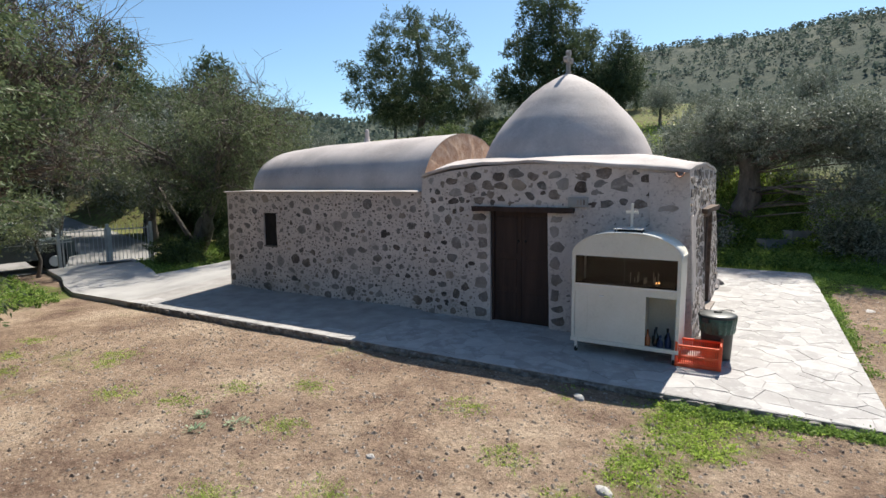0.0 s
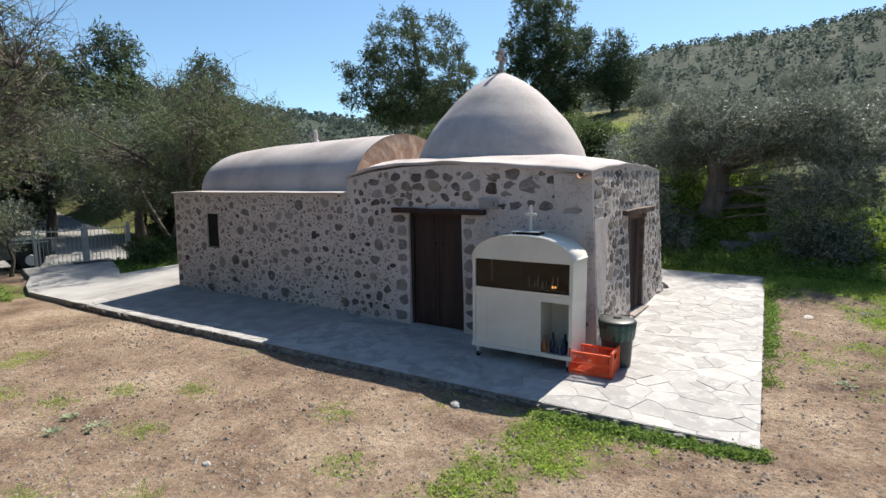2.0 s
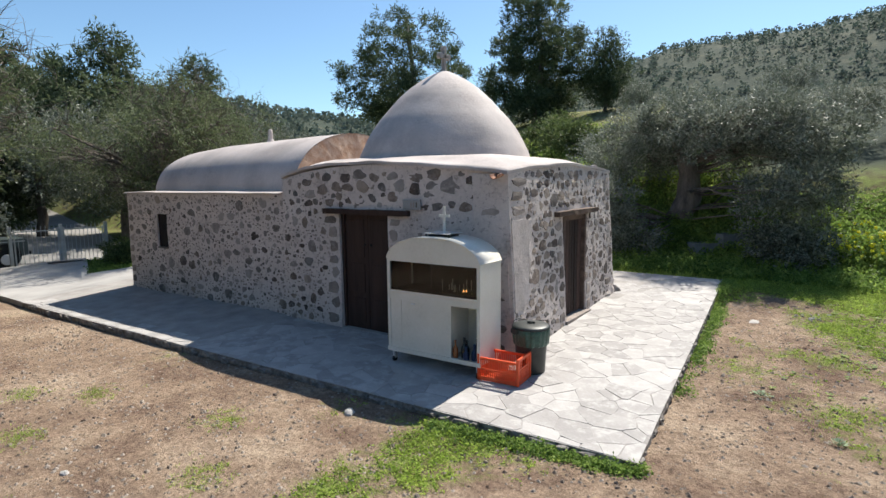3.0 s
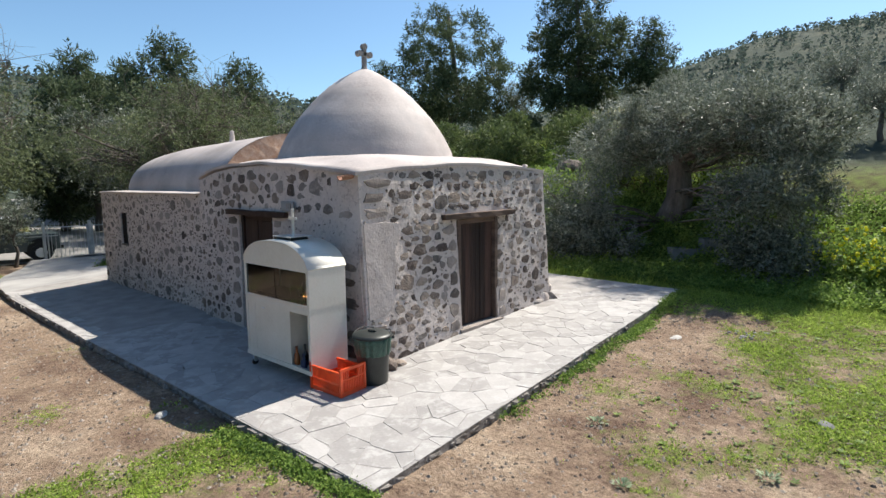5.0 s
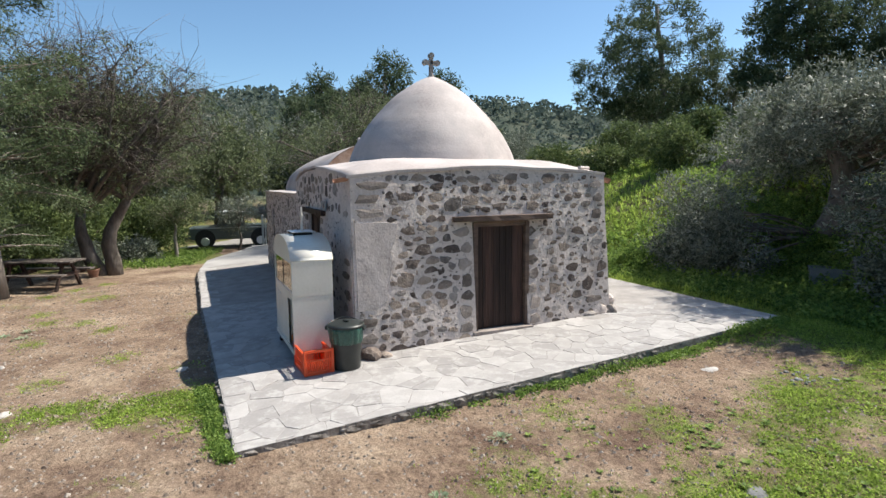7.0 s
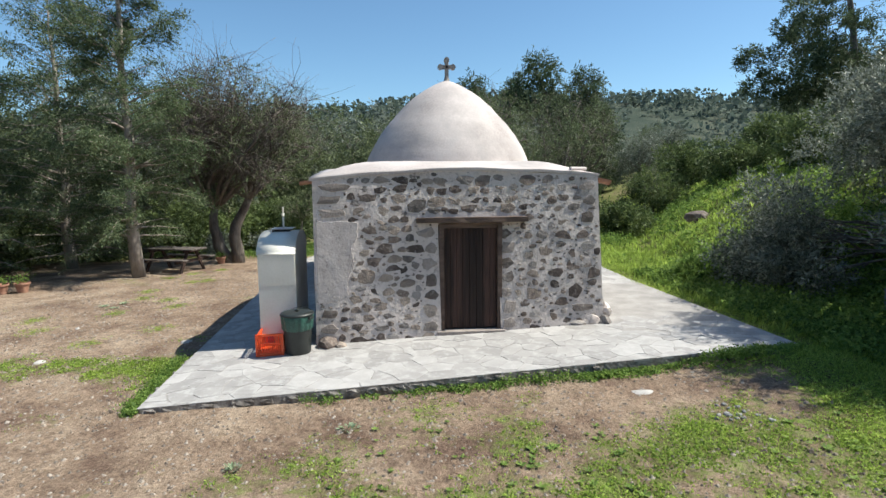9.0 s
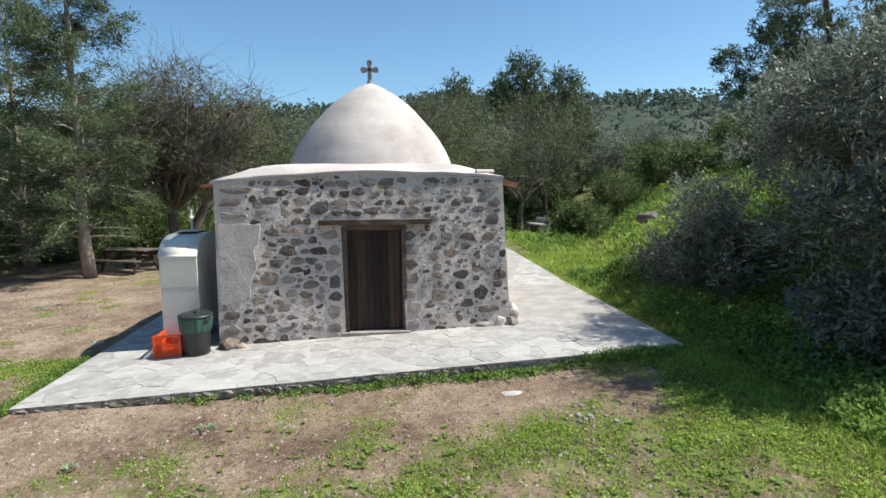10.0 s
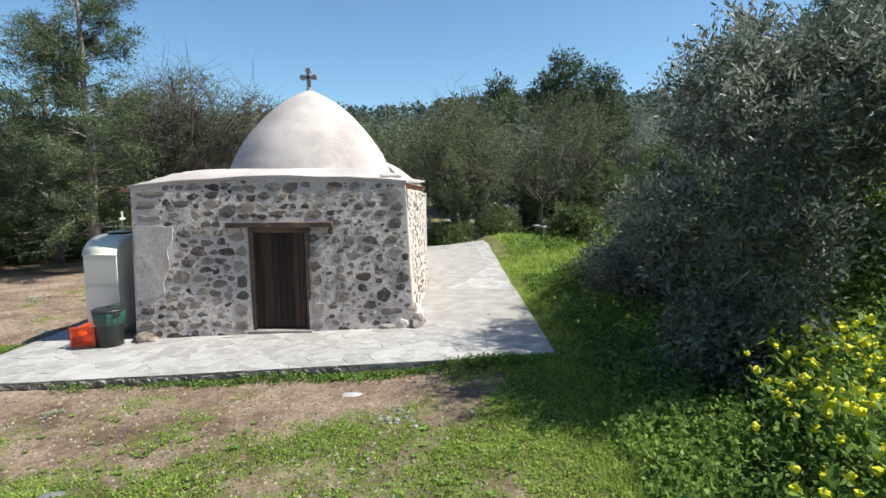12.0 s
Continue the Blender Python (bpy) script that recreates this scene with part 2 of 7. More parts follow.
def ground_mat():
    """Bare earth and turf, mixed by the mesh's own 'green' field broken up by noise."""
    m = bpy.data.materials.new("earth_and_turf")
    m.use_nodes = True
    nt = m.node_tree
    N, L = nt.nodes.new, nt.links.new
    bsdf = nt.nodes["Principled BSDF"]
    bsdf.inputs["Roughness"].default_value = 0.95
    bsdf.inputs["Specular IOR Level"].default_value = 0.12
    pos = N("ShaderNodeNewGeometry").outputs["Position"]

    def noise_at(scale, detail=5, rough=0.6):
        n = N("ShaderNodeTexNoise")
        n.inputs["Scale"].default_value, n.inputs["Detail"].default_value, n.inputs["Roughness"].default_value = scale, detail, rough
        L(pos, n.inputs["Vector"])
        return n.outputs["Fac"]

    def ramp(fac, *stops):
        r = N("ShaderNodeValToRGB")
        L(fac, r.inputs["Fac"])
        e = r.color_ramp.elements
        for i, (p, c) in enumerate(stops):
            k = e[i] if i < 2 else e.new(p)
            k.position, k.color = p, (*c, 1)
        return r.outputs["Color"]

    def mixed(fac, a, b, mode="MIX"):
        x = N("ShaderNodeMix")
        x.data_type, x.blend_type = "RGBA", mode
        L(fac, x.inputs[0]) if not isinstance(fac, float) else None
        if isinstance(fac, float):
            x.inputs[0].default_value = fac
        L(a, x.inputs[6]), L(b, x.inputs[7])
        return x.outputs[2]

    earth = ramp(noise_at(0.7, 8, 0.72), (0.36, (0.13, 0.092, 0.073)), (0.62, (0.335, 0.28, 0.22)), (0.5, (0.245, 0.192, 0.148)))
    grit = ramp(noise_at(26, 6, 0.75), (0.33, (0.22, 0.19, 0.17)), (0.7, (0.80, 0.76, 0.72)), (0.5, (0.52, 0.49, 0.47)))
    earth = mixed(0.7, earth, grit, "OVERLAY")
    fine = ramp(noise_at(85, 4, 0.8), (0.36, (0.24, 0.22, 0.2)), (0.66, (0.82, 0.79, 0.76)), (0.5, (0.5, 0.485, 0.47)))
    earth = mixed(0.6, earth, fine, "OVERLAY")
    clods = ramp(noise_at(9, 4, 0.7), (0.36, (0.30, 0.27, 0.25)), (0.62, (0.60, 0.57, 0.54)), (0.47, (0.50, 0.48, 0.46)))
    earth = mixed(0.6, earth, clods, "OVERLAY")
    speck = N("ShaderNodeTexVoronoi")
    speck.inputs["Scale"].default_value = 22
    L(pos, speck.inputs["Vector"])
    sp = ramp(speck.outputs["Distance"], (0.08, (1, 1, 1)), (0.2, (0, 0, 0)))
    gate = ramp(noise_at(5, 3), (0.5, (0, 0, 0)), (0.62, (1, 1, 1)))
    mul = N("ShaderNodeMath")
    mul.operation = "MULTIPLY"
    L(sp, mul.inputs[0]), L(gate, mul.inputs[1])
    half = N("ShaderNodeMath")
    half.operation = "MULTIPLY"
    half.inputs[1].default_value = 0.55
    L(mul.outputs[0], half.inputs[0])
    pale = N("ShaderNodeRGB")
    pale.outputs[0].default_value = (0.42, 0.38, 0.34, 1)
    earth = mixed(half.outputs[0], earth, pale.outputs[0])
    turf = ramp(noise_at(3.5, 6), (0.34, (0.10, 0.078, 0.04)), (0.72, (0.19, 0.245, 0.06)), (0.5, (0.135, 0.14, 0.05)))
    at = N("ShaderNodeAttribute")
    at.attribute_name = "green"
    s1 = N("ShaderNodeMath")
    s1.operation = "MULTIPLY_ADD"
    L(noise_at(7, 6, 0.7), s1.inputs[0])
    s1.inputs[1].default_value, s1.inputs[2].default_value = 1.1, -0.55
    s2 = N("ShaderNodeMath")
    s2.operation = "ADD"
    L(at.outputs["Fac"], s2.inputs[0]), L(s1.outputs[0], s2.inputs[1])
    mask = ramp(s2.outputs[0], (0.34, (0, 0, 0)), (0.62, (1, 1, 1)))
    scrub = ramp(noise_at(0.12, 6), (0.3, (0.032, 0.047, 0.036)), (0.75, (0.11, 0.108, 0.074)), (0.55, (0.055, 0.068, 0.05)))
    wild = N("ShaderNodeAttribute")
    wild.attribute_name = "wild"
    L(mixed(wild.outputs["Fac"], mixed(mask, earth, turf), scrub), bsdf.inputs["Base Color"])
    b = N("ShaderNodeBump")
    b.inputs["Strength"].default_value, b.inputs["Distance"].default_value = 1.0, 0.05
    L(noise_at(10, 9, 0.72), b.inputs["Height"])
    L(b.outputs["Normal"], bsdf.inputs["Normal"])
    return m


GROUND = ground_mat()


# ---- building blocks ----
def mesh_from(name, verts, faces, smooth=False):
    me = bpy.data.meshes.new(name)
    me.from_pydata([tuple(v) for v in verts], [], [tuple(f) for f in faces])
    if smooth:
        me.shade_smooth()
    return me


def quads_mesh(name, verts, k):
    """A mesh of loose k-sided faces from an (n * k, 3) array."""
    verts = np.ascontiguousarray(verts, dtype=np.float32).reshape(-1, 3)
    n = len(verts) // k
    me = bpy.data.meshes.new(name)
    me.vertices.add(n * k)
    me.vertices.foreach_set("co", verts.ravel())
    me.loops.add(n * k)
    me.loops.foreach_set("vertex_index", np.arange(n * k, dtype=np.int32))
    me.polygons.add(n)
    me.polygons.foreach_set("loop_start", np.arange(0, n * k, k, dtype=np.int32))
    me.update(calc_edges=True)
    return me


def put(name, me, material, parent=None, label="", at=None):
    """Link a mesh as one object, under a thing or a part if parent is given."""
    ob = new(name, me)
    if material and not me.materials:
        me.materials.append(material)
    if parent:
        ob.parent = parent
    if at is not None:
        ob.matrix_basis = at
    if label:
        ob["label"] = label
    return ob


def part(name, bm, material, parent=None, label="", smooth=False, at=None):
    me = bpy.data.meshes.new(name)
    bm.normal_update()
    bm.to_mesh(me)
    bm.free()
    if smooth:
        me.shade_smooth()
    return put(name, me, material, parent, label, at)


def empty(name, x=0, y=0, z=0, rz=0):
    ob = new(name)
    ob.matrix_basis = pose(x, y, z, 0, 0, rz)
    return ob


def box(bm, x0, x1, y0, y1, z0, z1, bevel=0.0, m=None):
    r = bmesh.ops.create_cube(bm, size=1)
    vs = r["verts"]
    for v in vs:
        v.co = Vector(((x0 + x1) / 2 + v.co.x * (x1 - x0), (y0 + y1) / 2 + v.co.y * (y1 - y0), (z0 + z1) / 2 + v.co.z * (z1 - z0)))
        if m:
            v.co = m @ v.co
    if bevel:
        es = {e for v in vs for e in v.link_edges}
        bmesh.ops.bevel(bm, geom=list(es), offset=bevel, segments=2, affect="EDGES", profile=0.7)
    return bm


def boxed(x0, x1, y0, y1, z0, z1, bevel=0.0):
    return box(bmesh.new(), x0, x1, y0, y1, z0, z1, bevel)


def lathe(profile, n=32, bm=None, cx=0.0, cy=0.0):
    """Turn (radius, height) pairs about the upright axis."""
    bm = bm or bmesh.new()
    rings = []
    for r, z in profile:
        rings.append([bm.verts.new((cx + r * math.cos(2 * math.pi * i / n), cy + r * math.sin(2 * math.pi * i / n), z)) for i in range(n)])
    for a, b in zip(rings, rings[1:]):
        for i in range(n):
            bm.faces.new((a[i], a[(i + 1) % n], b[(i + 1) % n], b[i]))
    bm.faces.new(rings[0][::-1])
    bm.faces.new(rings[-1])
    return bm


def tube(bm, pts, radii, sides=6):
    """A tapered tube along points."""
    pts = [Vector(p) for p in pts]
    rings = []
    for i, p in enumerate(pts):
        d = (pts[min(i + 1, len(pts) - 1)] - pts[max(i - 1, 0)]).normalized()
        a = d.orthogonal().normalized()
        if rings:
            a = (last - d * last.dot(d)).normalized()
        last = a
        b = d.cross(a)
        rings.append([bm.verts.new(p + (a * math.cos(2 * math.pi * k / sides) + b * math.sin(2 * math.pi * k / sides)) * radii[i]) for k in range(sides)])
    for r, s in zip(rings, rings[1:]):
        for k in range(sides):
            bm.faces.new((r[k], r[(k + 1) % sides], s[(k + 1) % sides], s[k]))
    bm.faces.new(rings[0][::-1])
    bm.faces.new(rings[-1])
    return bm


def fbm(x, y, seed=0.0, octaves=4):
    """Cheap smooth noise on arrays, about -1 to 1."""
    v, a = 0.0, 1.0
    for o in range(octaves):
        k = 2.0 ** o
        v = v + a * (np.sin(k * (0.93 * x + 0.41 * y) + 1.7 * seed + o * 2.1 + 1.3 * np.sin(k * 0.71 * y + seed + o)) *
                     np.cos(k * (0.87 * y - 0.36 * x) + 0.9 * seed + o * 1.3 + 1.1 * np.sin(k * 0.63 * x - seed)))
        a *= 0.55
    return v / 1.8


# ---- the lie of the land ----
def patio_z(x, y):
    x, y = np.asarray(x, float), np.asarray(y, float)
    z = 0.03 + 0.033 * (y - 6.8) - 0.012 * np.clip(-6 - x, 0, 6) - 0.05 * np.clip(-12 - x, 0, 11)
    return z + 0.036 * np.clip(-4 - x, 0, 8) * np.clip((y - 13) / 2, 0, 1)


def land(x, y):
    x, y = np.asarray(x, float), np.asarray(y, float)
    z = -0.06 - 0.015 * np.clip(-4 - x, 0, 8) - 0.042 * np.clip(-12 - x, 0, 11) + 0.012 * np.clip(x - 1, 0, 6)
    w = np.clip((y - 13.4) / 1.8, 0, 1) * np.clip((x + 21) / 5, 0, 1) * np.clip((2.5 - x) / 2.5, 0, 1)
    z = z + w * (patio_z(np.clip(x, -13, 0), 15.4) - 0.05 - z)
    start = 17.5 + 2.5 * np.clip((-8 - x) / 8, 0, 1)
    d = np.clip(y - start, 0, None)
    z = z + 0.55 * np.clip(d, 0, 4) + 0.25 * np.clip(d - 4, 0, 20)
    d2 = np.clip(-x - 42, 0, None)
    z = z + 0.12 * np.clip(d2, 0, 20)
    r = np.hypot(x, y - 8)
    th = np.degrees(np.arctan2(y - 8, x)) % 360
    rise = np.interp(th, [0, 40, 70, 86, 97, 104, 112, 122, 133, 150, 172, 200, 230, 300, 360],
                     [0.15, 0.215, 0.228, 0.219, 0.208, 0.198, 0.16, 0.108, 0.10, 0.136, 0.152, 0.12, 0.08, 0.08, 0.15])
    far = np.interp(th, [0, 60, 110, 130, 150, 210, 300, 360], [300, 420, 420, 330, 210, 200, 260, 300])
    toe = np.interp(th, [0, 55, 70, 118, 132, 360], [55, 60, 130, 130, 60, 55])
    s = np.clip((r - toe) / (far - toe), 0, 1)
    s = s * s * (3 - 2 * s)
    hill = rise * far * s * (1 + 0.06 * fbm(x / 45, y / 45, 3) * s)
    near = np.clip((80 - r) / 30, 0, 1)
    z = np.where(r < 50, z, z * near) + np.clip(hill - np.where(r < 50, 0, z * near) * 0.0, 0, None) * np.clip((r - 50) / 20, 0, 1)
    z = z + (np.clip(y - 9, 0, 5) * 0.026 + np.clip(y - 13, 0, 3) * 0.05) * (1 - w) * np.clip((x + 3) / 2.5, 0, 1) * (y < 60) + 0.035 * np.clip((x + 0.5) / 1.5, 0, 1) * (y < 60)
    z = z + 0.015 * fbm(x * 1.3, y * 1.3, 5) + 0.008 * fbm(x * 5, y * 5, 2)
    return z


def green(x, y):
    """How grassy the ground is, 0 to 1."""
    n = fbm(x * 0.9, y * 0.9, 1.0) * 0.55 + fbm(x * 2.7, y * 2.7, 4.0) * 0.45
    g = np.full_like(n, 0.12)
    g = np.where(y > 15.0, 0.95, g)
    lawn = np.clip((x - 0.9) / 1.8, 0, 1) * np.clip((y - 8.0) / 3.0, 0, 1)
    g = np.maximum(g, 0.2 + 0.38 * lawn * (x > 0.5))
    g = np.where((x > 1.2) & (y < 9), np.maximum(g * 0.9, 0.22), g)
    g = np.where((x < 0.9) & (y < 14.9), 0.1, g)
    band = np.exp(-(((x + 0.9 - 0.1 * (y - 5)) / 0.75) ** 2)) * (y < 6.9) * np.clip((y - 2.0) / 2.0, 0, 1)
    g = np.maximum(g, 0.75 * band)
    g = np.maximum(g, 0.9 * np.clip((y - 13.2) / 2.0, 0, 1) * (x > 0.7))
    g = np.where(x < -13.5, np.maximum(g, np.clip((-13.5 - x) / 4, 0, 0.75) * (y < 7.5)), g)
    g = np.where((x < -15) & (y > 9), 0.8, g)
    r = np.hypot(x, y - 8)
    g = np.where(r > 24, 0.62, g)
    return np.clip(g + n * 0.62 * (1 - 0.6 * (y > 15.6)), 0, 1)


def axis(lo, hi, near_lo, near_hi, step):
    inner = np.arange(near_lo, near_hi + step, step)
    out_hi = near_hi + step + np.cumsum(step * 1.13 ** np.arange(1, 90))
    out_lo = near_lo - np.cumsum(step * 1.13 ** np.arange(1, 90))
    return np.concatenate([out_lo[out_lo > lo][::-1], [], inner, out_hi[out_hi < hi]])


def build_ground():
    xs, ys = axis(-1200, 1200, -17, 7, 0.2), axis(-1200, 1200, 0, 20, 0.2)
    X, Y = np.meshgrid(xs, ys)
    Z = land(X, Y)
    # the earth lies under the paving
    under = (X < 0.9) & (X > -15) & (Y > 6.95) & (Y < 15.2)
    Z = np.where(under, np.minimum(Z, patio_z(X, Y) - 0.12), Z)
    nx, ny = len(xs), len(ys)
    V = np.stack([X, Y, Z], -1).reshape(-1, 3)
    i = (np.arange(ny - 1)[:, None] * nx + np.arange(nx - 1)[None]).ravel()
    F = np.stack([i, i + 1, i + nx + 1, i + nx], -1)
    me = bpy.data.meshes.new("ground")
    me.vertices.add(len(V))
    me.vertices.foreach_set("co", V.astype(np.float32).ravel())
    me.loops.add(F.size)
    me.loops.foreach_set("vertex_index", F.astype(np.int32).ravel())
    me.polygons.add(len(F))
    me.polygons.foreach_set("loop_start", np.arange(0, F.size, 4, dtype=np.int32))
    me.update(calc_edges=True)
    me.shade_smooth()
    at = me.attributes.new("green", "FLOAT", "POINT")
    at.data.foreach_set("value", green(X, Y).astype(np.float32).ravel())
    at = me.attributes.new("wild", "FLOAT", "POINT")
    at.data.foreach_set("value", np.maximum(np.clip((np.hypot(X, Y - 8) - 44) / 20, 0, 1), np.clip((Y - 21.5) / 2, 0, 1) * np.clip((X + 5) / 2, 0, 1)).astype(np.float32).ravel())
    return tagged(put("ground", me, GROUND), "trodden brown earth with thin patches of spring grass", "ground", kind="structure")


build_ground()

# ---- paving round the chapel ----
S_EDGE = lambda x: 6.60 + np.interp(x, [-16, -11.2, -5.9, 1.02], [0.28, -0.05, 0.02, 0.22])
E_EDGE = lambda y: 1.02 - 0.068 * (y - 6.8)
N_EDGE = 15.42


def build_patio_base():
    ring = [(1.02, 6.82), (-2.5, 6.71), (-5.9, 6.6), (-11.2, 6.53), (-12.6, 6.62)]
    ring += [(-12.6, 15.05), (-8.5, 15.15), (-4.6, 15.3), (0.43, 15.42)]
    bm = bmesh.new()
    top = [bm.verts.new((x, y, float(patio_z(x, y)) - 0.005)) for x, y in ring]
    low = [bm.verts.new((x, y, float(patio_z(x, y)) - 0.3)) for x, y in ring]
    bm.faces.new(top)
    bm.faces.new(low[::-1])
    for k in range(len(ring)):
        j = (k + 1) % len(ring)
        bm.faces.new((top[k], low[k], low[j], top[j]))
    bmesh.ops.triangulate(bm, faces=[f for f in bm.faces if len(f.verts) > 4])
    bmesh.ops.recalc_face_normals(bm, faces=bm.faces)
    ob = part("pavement", bm, CONCRETE)
    ob.data.materials.append(EDGE)
    for p in ob.data.polygons:
        p.material_index = int(abs(p.normal.z) < 0.5)
    return tagged(ob, "pale crazy paving of irregular grey slabs round the chapel", "pavement", kind="structure")


PATIO = build_patio_base()


def build_drive():
    """Concrete drive from the paving down to the gate."""
    ring = [(-12.6, 6.62), (-15.6, 6.85), (-17.2, 7.35), (-19.3, 8.2), (-22.2, 9.0), (-21.6, 11.7), (-19.6, 10.9), (-17.6, 10.1), (-16.1, 9.4), (-16.0, 11.0), (-16.2, 13.0), (-14.6, 15.0), (-12.6, 15.05)]
    bm = bmesh.new()
    top = [bm.verts.new((x, y, float(patio_z(x, y)) - 0.004 if x > -20 else float(patio_z(x, y)) + 0.02)) for x, y in ring]
    low = [bm.verts.new((x, y, float(patio_z(x, y)) - 0.35)) for x, y in ring]
    f = bm.faces.new(top)
    bm.faces.new(low[::-1])
    for k in range(len(ring)):
        j = (k + 1) % len(ring)
        bm.faces.new((top[k], low[k], low[j], top[j]))
    bmesh.ops.triangulate(bm, faces=[g for g in bm.faces if len(g.verts) > 4])
    bmesh.ops.recalc_face_normals(bm, faces=bm.faces)
    return tagged(part("drive", bm, DRIVE), "pale concrete drive sloping gently down to the gate", "drive", kind="structure")


build_drive()

# ---- the chapel ----
CHAPEL = tagged(empty("chapel"), "small stone chapel with a pointed plastered dome and a barrel-vaulted nave", "chapel")


class Wall:
    """A rubble wall between two ground points, leaning back by batter, with openings (s0, s1, z0, z1)."""

    def __init__(self, name, a, b, top, holes=(), batter=0.0, thick=0.55, ends=(0.0, 0.0), label="", material=MORTAR, step=0.12, seed=0):
        self.a, self.b = Vector((*a, 0)), Vector((*b, 0))
        self.t = (self.b - self.a).normalized()
        self.length = (self.b - self.a).length
        self.n = Vector((self.t.y, -self.t.x, 0))
        self.top, self.holes, self.batter, self.seed, self.ends = top, holes, batter, seed, ends
        ss = set(np.linspace(0, self.length, int(self.length / step) + 2).round(3))
        zs = set(np.linspace(-0.25, 3.0, 28).round(3))
        for h in holes:
            ss |= {round(h[0], 3), round(h[1], 3)}
            zs |= {round(h[2], 3), round(h[3], 3)}
        ss, zs = sorted(ss), sorted(zs)
        bm = bmesh.new()
        front, back = {}, {}

        def vert(i, j, deep):
            store = back if deep else front
            if (i, j) not in store:
                s, z = ss[i], min(zs[j], top(ss[i]))
                p = self.at(s, z)
                p += self.n * (-thick if deep else self.rough(s, z))
                store[i, j] = bm.verts.new(p)
            return store[i, j]

        cells = set()
        for i in range(len(ss) - 1):
            for j in range(len(zs) - 1):
                s, z = (ss[i] + ss[i + 1]) / 2, (zs[j] + zs[j + 1]) / 2
                if zs[j] >= max(top(ss[i]), top(ss[i + 1])) or any(h[0] < s < h[1] and h[2] < z < h[3] for h in holes):
                    continue
                cells.add((i, j))
        for i, j in cells:
            f = [vert(i, j, 0), vert(i + 1, j, 0), vert(i + 1, j + 1, 0), vert(i, j + 1, 0)]
            g = [vert(i, j, 1), vert(i, j + 1, 1), vert(i + 1, j + 1, 1), vert(i + 1, j, 1)]
            for q in (f, g):
                try:
                    bm.faces.new(q)
                except ValueError:
                    pass
            for (di, dj), (p, q) in {(-1, 0): ((i, j), (i, j + 1)), (1, 0): ((i + 1, j + 1), (i + 1, j)), (0, -1): ((i + 1, j), (i, j)), (0, 1): ((i, j + 1), (i + 1, j + 1))}.items():
                if (i + di, j + dj) not in cells:
                    bm.faces.new((vert(*p, 0), vert(*q, 0), vert(*q, 1), vert(*p, 1)))
        bmesh.ops.remove_doubles(bm, verts=bm.verts, dist=0.0005)
        bmesh.ops.recalc_face_normals(bm, faces=bm.faces)
        self.ob = part(name, bm, material, CHAPEL, label)

    def at(self, s, z):
        k = s / self.length
        s = s + max(z, 0) * (self.ends[0] * (1 - k) - self.ends[1] * k)
        return self.a + self.t * s - self.n * (self.batter * max(z, 0)) + Vector((0, 0, z))

    def rough(self, s, z):
        return 0.014 * float(fbm(s * 2.3 + self.seed, z * 2.3, self.seed)) + 0.02 * max(0, 0.35 - z)


def unit_stone(k, flat=0.8):
    """An irregular stone face about one unit in half-width, its back sunk in the mortar."""
    r = random.Random(100 + k)
    n = r.choice((7, 8, 9, 10, 11))
    square = r.uniform(0.1, 0.85)
    outer, inner = [], []
    for i in range(n):
        a = 2 * math.pi * (i + r.uniform(-0.32, 0.32)) / n
        c, s = math.cos(a), math.sin(a)
        box_r = 1 / max(abs(c), abs(s))
        rad = (1 - square) * 1 + square * min(box_r, 1.28)
        rad *= r.uniform(0.72, 1.14)
        outer.append((rad * c, rad * s, -0.03))
        inner.append((rad * c * flat, rad * s * flat, 0.010 + r.uniform(-0.003, 0.004)))
    verts = outer + inner + [(r.uniform(-0.1, 0.1), r.uniform(-0.1, 0.1), 0.016)]
    faces = []
    for i in range(n):
        j = (i + 1) % n
        faces.append((i, j, n + j, n + i))
        faces.append((n + i, n + j, 2 * n))
    return verts, faces


def rubble_stone(k):
    """A quarry stone's face: a rounded, slightly skewed block about one unit in half-width."""
    r = random.Random(700 + k)
    n = 10
    p = r.uniform(1.8, 4.5)
    h2, h3, f2, f3 = r.uniform(0.0, 0.12), r.uniform(0.0, 0.12), r.uniform(0, 6.3), r.uniform(0, 6.3)
    skew = r.uniform(-0.3, 0.3)
    top, side = r.uniform(-0.22, 0.22), r.uniform(-0.2, 0.2)
    ring = []
    for i in range(n):
        a = 2 * math.pi * (i + r.uniform(-0.3, 0.3)) / n
        c, q = math.cos(a), math.sin(a)
        rad = (abs(c) ** p + abs(q) ** p) ** (-1 / p) * (1 + h2 * math.sin(2 * a + f2) + h3 * math.sin(3 * a + f3)) * r.uniform(0.82, 1.1)
        x, y = rad * c, rad * q
        ring.append((x * (1 + top * y) + skew * y * 0.4, y * (1 + side * x)))
    verts = [(x, y, -0.03) for x, y in ring] + [(x * 0.88, y * 0.86, 0.005 + r.uniform(-0.003, 0.004)) for x, y in ring] + [(r.uniform(-0.2, 0.2), r.uniform(-0.2, 0.2), 0.009)]
    faces = []
    for i in range(n):
        j = (i + 1) % n
        faces += [(i, j, n + j, n + i), (n + i, n + j, 2 * n)]
    return verts, faces


